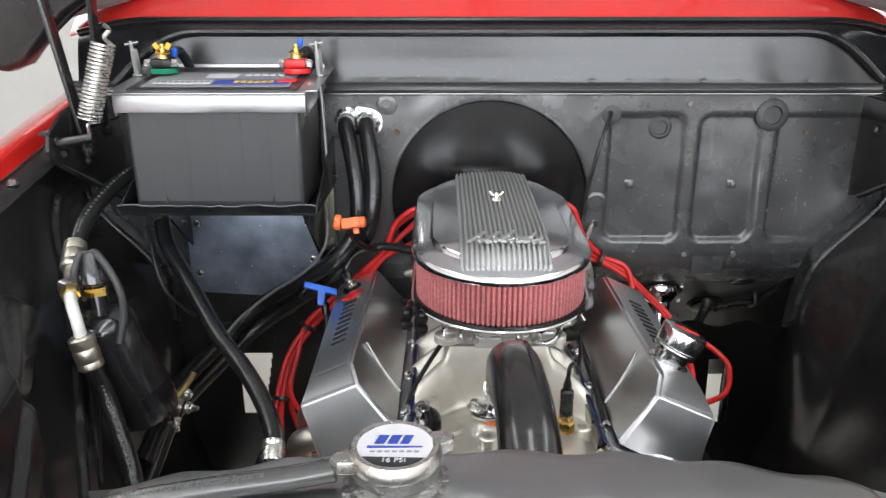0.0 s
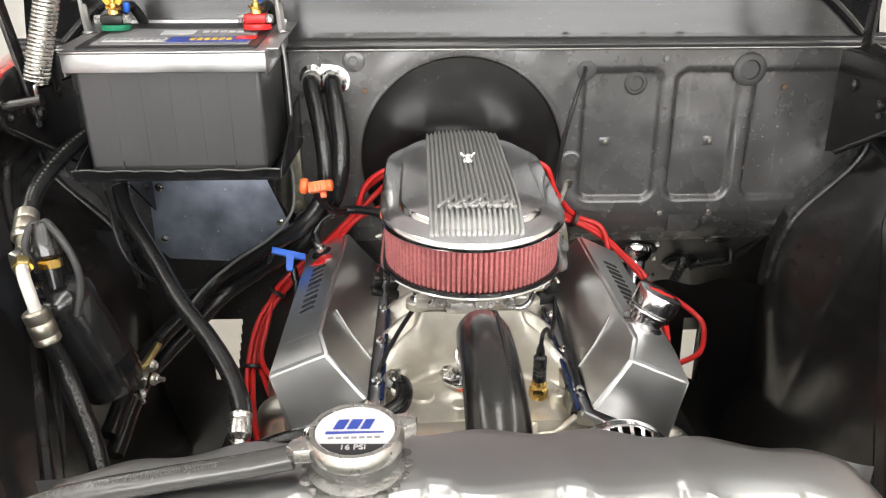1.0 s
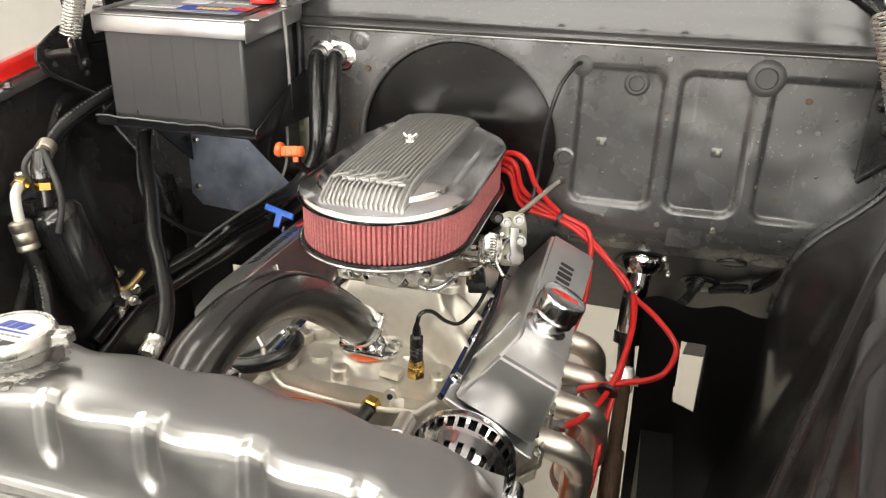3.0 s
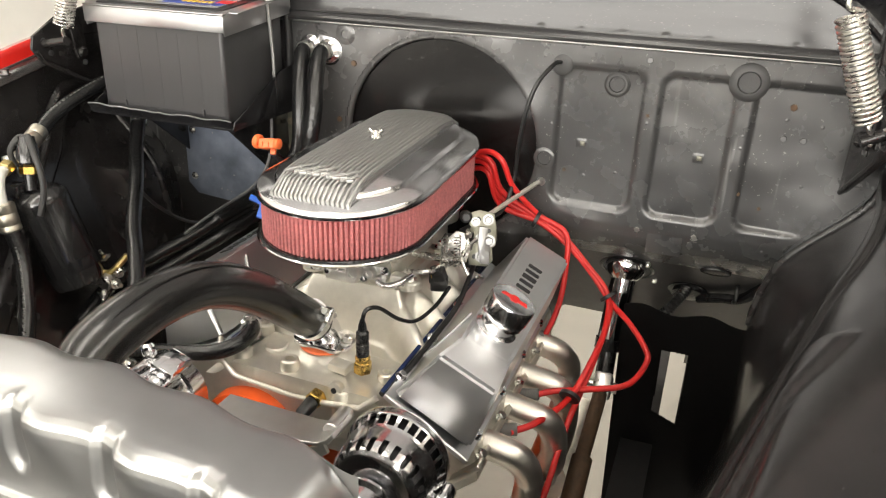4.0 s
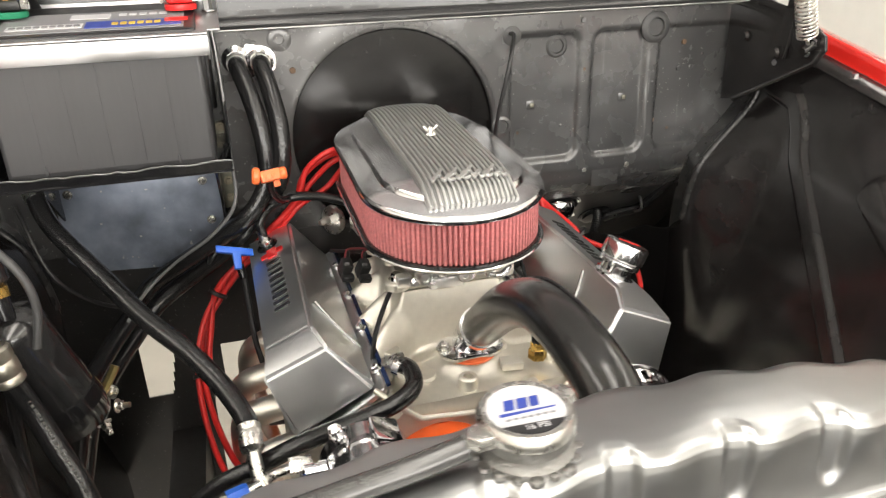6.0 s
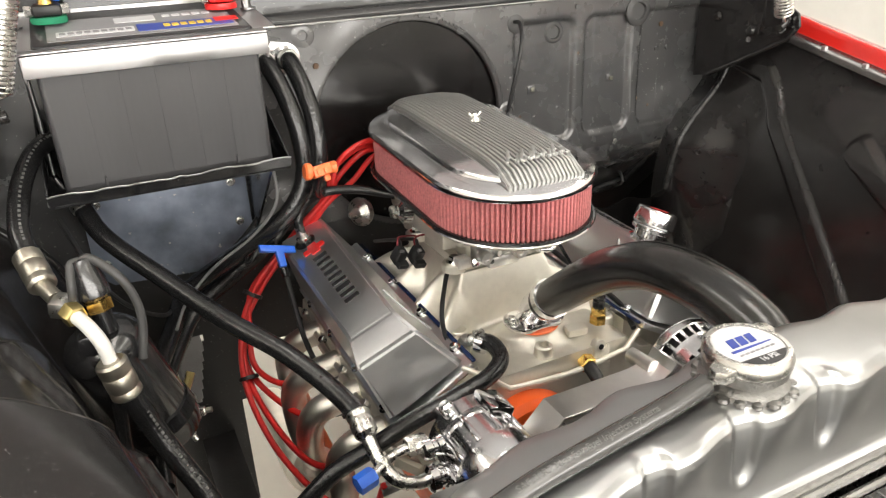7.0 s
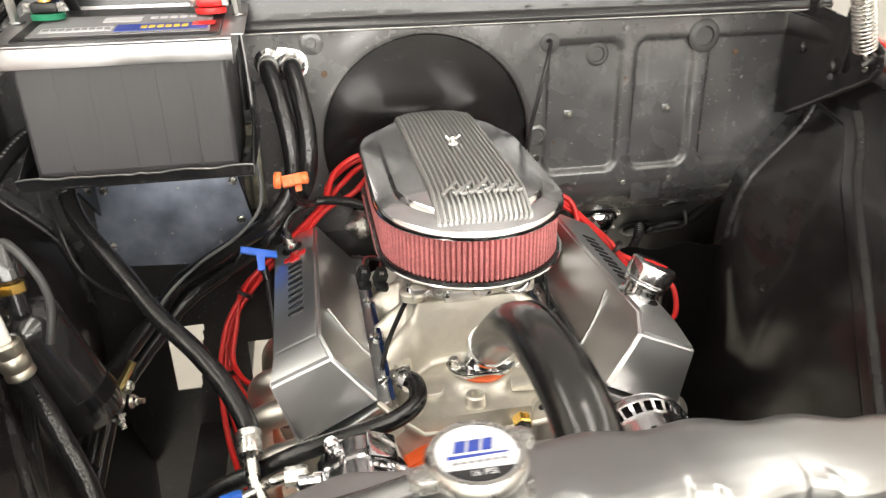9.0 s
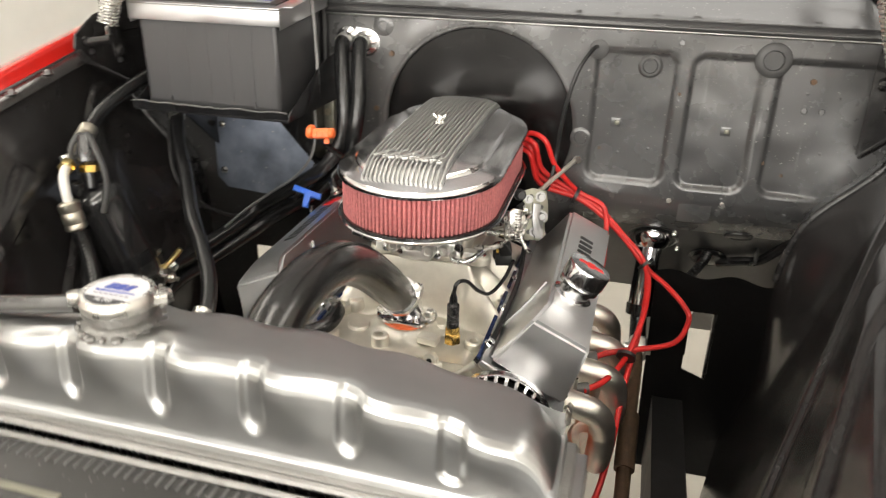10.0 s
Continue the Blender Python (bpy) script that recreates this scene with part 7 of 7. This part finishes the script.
# ---- receiver-drier ----
def build_drier():
    top, bot = V(-0.480, 0.920, 1.050), V(-0.424, 0.930, 0.880)
    ax = (bot - top).normalized()
    L = (bot - top).length
    t = thing("receiver_drier", "gloss black receiver drier bottle with brass switch", "receiver drier", bot)
    part("bottle", lathe([(0.0, -0.004), (0.020, -0.002), (0.036, 0.005), (0.044, 0.016), (0.0450, 0.030), (0.0438, 0.034), (0.0438, L - 0.02), (0.039, L - 0.004), (0.02, L), (0, L)], top, ax, 44), "drier", t)
    part("band", lathe([(0.0438, L - 0.05), (0.0455, L - 0.05), (0.0455, L - 0.030), (0.0438, L - 0.030)], top, ax, 44), "gloss", t)
    b = V(-0.466, 0.906, 1.080)
    up = V(-0.12, 0.2, 1).normalized()
    part("switch_hex", add_hex(bmesh.new(), b, up, 0.0150, 0.013), "brass", t)
    part("switch_base", lathe([(0.011, -0.026), (0.011, 0.0)], b, up, 20), "gloss", t)
    part("switch_body", lathe([(0.013, 0.014), (0.0175, 0.018), (0.0175, 0.034), (0.013, 0.052), (0.012, 0.060), (0.0, 0.062)], b, up, 24), "drier", t, "shiny dark switch body")
    part("switch_wire", tube([b + up * 0.058, b + up * 0.060 + V(0.010, -0.004, 0), b + V(0.024, -0.006, 0.040), b + V(0.036, -0.010, 0.012), b + V(0.038, -0.012, -0.02), b + V(0.030, -0.02, -0.06)], 0.0048, 12, 8), "sleeve", t, "grey sleeved lead")
    part("switch_wire", tube([b + up * 0.058, b + up * 0.058 + V(-0.010, -0.006, 0), b + V(-0.020, -0.010, 0.04), b + V(-0.022, -0.008, 0.02), b + V(-0.018, 0.0, -0.005)], 0.0045, 12, 8), "sleeve", t, "grey sleeved lead")
    part("outlet_block", box(top + V(0.0, -0.032, 0.006), (0.030, 0.026, 0.022), None, 0.004), "gloss", t)
    c = thing("drier_clamp", "zinc clamp with bolts at the foot of the drier", "clamp", (-0.41, 0.98, 0.87))
    part("strap", tube([(-0.44, 0.962, 0.895), (-0.41, 0.975, 0.885), (-0.395, 0.99, 0.90), (-0.385, 1.0, 0.915)], 0.006, 8, 5), "gold", c)
    part("lug", box((-0.408, 0.968, 0.872), (0.020, 0.020, 0.026), Euler((0.3, 0.4, 0.2)).to_matrix(), 0.003), "steel", c)
    for p, d in (((-0.435, 1.000, 0.900), (-0.3, -0.4, 0.8)), ((-0.424, 0.972, 0.868), (-1, -0.4, -0.1)), ((-0.405, 0.955, 0.858), (0.4, -0.6, -0.6)), ((-0.388, 0.968, 0.872), (1, -0.3, 0.1)), ((-0.395, 0.985, 0.885), (0.3, -0.9, 0.1))):
        bm = add_bolt(bmesh.new(), p, d, 0.0065, 0.008)
        add_rod(bm, p, V(*p) + V(*d).normalized() * 0.018, 0.0038, None, 10)
        part("bolt", bm, "steel", c)
    # hose with crimped ends that runs along the apron
    hose("suction_hose", [(-0.46, 1.22, 1.20), (-0.500, 1.175, 1.198), (-0.524, 1.105, 1.175), (-0.532, 1.03, 1.145), (-0.526, 0.985, 1.120)], 0.0125, "rubber", "black air conditioning hose with white printing", "hose", 18, printed=30)
    f = thing("hose_fitting", "pale crimped aluminium hose end with a white elbow", "fitting", (-0.49, 0.88, 1.08), "hose fittings")
    def crimp(a, b, r=0.0155):
        a, b = V(*a), V(*b)
        h = (b - a).length
        part("crimp", lathe([(r * 0.82, 0), (r, 0.003), (r, h * 0.3), (r * 0.9, h * 0.36), (r, h * 0.42), (r, h * 0.7), (r * 0.9, h * 0.76), (r, h * 0.82), (r, h - 0.003), (r * 0.8, h)], a, b - a, 20), "crimp", f)
    crimp((-0.529, 0.992, 1.126), (-0.516, 0.945, 1.104))
    part("neck", rod((-0.516, 0.945, 1.104), (-0.505, 0.918, 1.098), 0.009, None, 16), "crimp", f)
    part("block", box((-0.500, 0.906, 1.095), (0.022, 0.026, 0.020), Euler((0.1, 0.2, -0.4)).to_matrix(), 0.004), "steel", f)
    part("nut", add_hex(bmesh.new(), (-0.494, 0.893, 1.093), (0.4, -0.9, -0.15), 0.0125, 0.016), "gold", f)
    part("elbow", tube([(-0.488, 0.880, 1.091), (-0.478, 0.862, 1.084), (-0.470, 0.852, 1.068), (-0.466, 0.849, 1.044)], 0.0075, 16, 6), "white_plastic", f, "white elbow")
    crimp((-0.467, 0.849, 1.048), (-0.458, 0.848, 1.002), 0.0165)
    hose("discharge_hose", [(-0.459, 0.848, 1.008), (-0.444, 0.845, 0.96), (-0.425, 0.826, 0.915), (-0.404, 0.800, 0.872), (-0.385, 0.76, 0.81), (-0.37, 0.70, 0.74)], 0.0125, "rubber", "black air conditioning hose with white printing", "hose", 18, printed=30)
    hose("drain_hose", [(-0.47, 0.88, 0.98), (-0.475, 0.86, 0.90), (-0.46, 0.80, 0.80), (-0.44, 0.74, 0.72)], 0.0085, "rubber", "thin black hose beside the drier", "hose", 12)
    # overflow hose lying on the tank
    h = thing("overflow_hose", "grey-black overflow hose with pale printing lying on the tank", "hose", (-0.2, 0.42, 1.14))
    pts = [(-0.075, 0.428, tank_z(-0.07) + 0.012), (-0.11, 0.425, tank_z(-0.11) + 0.0105), (-0.16, 0.424, tank_z(-0.16) + 0.0095), (-0.22, 0.424, tank_z(-0.22) + 0.0088), (-0.262, 0.424, tank_z(-0.262) + 0.004), (-0.295, 0.424, 1.085), (-0.305, 0.424, 1.03), (-0.305, 0.424, 0.9)]
    part("hose", tube(pts, 0.0085, 18, 8), "overflow", h)
    txt = bpy.data.curves.new("hose_print", "FONT")
    txt.body, txt.size, txt.align_x, txt.extrude = "SAE 30R7 Not For Fuel Injection Systems", 0.0068, "CENTER", 0.0001
    tmp = new("tmp", txt)
    me = bpy.data.meshes.new_from_object(tmp.evaluated_get(bpy.context.evaluated_depsgraph_get()))
    bpy.data.objects.remove(tmp)
    bm = bmesh.new()
    bm.from_mesh(me)
    axis = spline(pts, 8)
    for v in bm.verts:
        x = -0.180 + v.co.x
        a, b = next(((p, q) for p, q in zip(axis, axis[1:]) if p.x >= x >= q.x), (axis[0], axis[1]))
        mid = a.lerp(b, (a.x - x) / max(1e-9, a.x - b.x))
        y = mid.y - 0.003 + (v.co.y - 0.0022) * 0.95
        v.co = V(x, y, mid.z + math.sqrt(max(0, 0.0085 ** 2 - (y - mid.y) ** 2)) + 0.0005 + v.co.z)
    part("printing", bm, "print_pale", h, "pale printed hose marking", 0)
    w = thing("wiring_loom", "thin black wires along the firewall and apron", "wiring", (-0.4, 1.2, 1.05))
    part("wire", tube([(-0.50, 1.17, 1.10), (-0.46, 1.12, 1.0), (-0.40, 1.17, 0.92), (-0.36, 1.24, 0.91), (-0.25, 1.26, 0.98), (-0.20, 1.27, 1.03)], 0.0032, 8, 8), "plastic", w)


build_drier()


# ---- hood hinges ----
def build_hinges():
    for side in (-1, 1):
        X = lambda d: CX + side * d
        mm = Matrix(((0, 0, side, X(0.655)), (1, 0, 0, 0), (0, 1, 0, 0), (0, 0, 0, 1)))
        t = part("hood_hinge", prism([(1.042, 1.250), (1.058, 1.228), (1.119, 1.196), (1.245, 1.132), (1.285, 1.124), (1.290, 1.30), (1.20, 1.32), (1.10, 1.300), (1.048, 1.272)], 0.006, mm, 0.0015), "apron", hood, "black steel hinge bracket with a bright coil spring")
        lip = [(X(0.652), y, z) for y, z in ((1.046, 1.246), (1.058, 1.228), (1.119, 1.196), (1.245, 1.132))]
        part("folded_lip", tube(lip, 0.0045, 8, 1, smooth=False), "apron", t)
        for y, z in ((1.078, 1.240), (1.150, 1.215), (1.066, 1.262)):
            part("bolt", add_bolt(bmesh.new(), (X(0.654), y, z), (-side, 0, 0), 0.0035, 0.003), "brace_grey", t)
        part("bracket_flange", span((min(X(0.655), X(0.70)), 1.10, 1.262), (max(X(0.655), X(0.70)), 1.29, 1.268), 0.002), "apron", t)
        lo, hi = (V(X(0.604), 1.066, 1.284), V(X(0.566), 1.075, 1.408)) if side < 0 else (V(X(0.634), 1.060, 1.264), V(X(0.580), 1.040, 1.398))
        n, turns = 400, 21
        u, w, a = basis(hi - lo)
        L = (hi - lo).length
        pts = [lo + a * (L * (0.06 + 0.88 * i / n)) + (u * math.cos(2 * math.pi * turns * i / n) + w * math.sin(2 * math.pi * turns * i / n)) * 0.0148 for i in range(n + 1)]
        part("coil_spring", tube(pts, 0.0021, 8, 1, smooth=False), "steel", t, "bright coil spring")
        part("spring_hook", tube([lo + a * 0.008 + u * 0.012, lo + a * 0.002, lo - a * 0.014 + u * 0.004, lo - a * 0.020 - u * 0.004], 0.003, 8, 5), "steel", t)
        part("spring_hook", tube([hi - a * 0.008 + u * 0.012, hi, hi + a * 0.012 + u * 0.004, hi + a * 0.018 - u * 0.004], 0.003, 8, 5), "steel", t)
        part("spring_anchor", rod(lo - a * 0.018 + V(-side * 0.012, 0, 0), V(X(0.652), 1.066, 1.258), 0.0075, None, 14), "apron", t)
        for (ya, za, da), (yb, zb, db) in (((1.135, 1.235, 0.646), (1.128, 1.48, 0.680)), ((1.235, 1.250, 0.660), (1.200, 1.50, 0.637))):
            a0, b0 = V(X(da), ya, za), V(X(db), yb, zb)
            d = (b0 - a0).normalized()
            m3 = face_m(a0, V(1, 0, 0) - d * d.x, d)
            h3 = (b0 - a0).length
            arm = part("arm", prism([(-0.013, -0.010), (0.013, -0.010), (0.012, h3 * 0.5), (0.014, h3 + 0.12), (-0.014, h3 + 0.12), (-0.012, h3 * 0.5)], 0.007, m3, 0.002), "apron", t, "black flat hinge arm")
            part("arm_pin", lathe([(0.009, -0.004), (0.0105, 0.0), (0.0105, 0.008), (0.007, 0.012), (0.0, 0.012)], a0, (-side, 0, 0), 18), "apron", arm, "black pivot pin")
        part("pivot", lathe([(0.013, -0.006), (0.015, 0), (0.013, 0.008)], (X(0.662), 1.145, 1.245), (1, 0, 0), 20), "apron", t)


build_hinges()
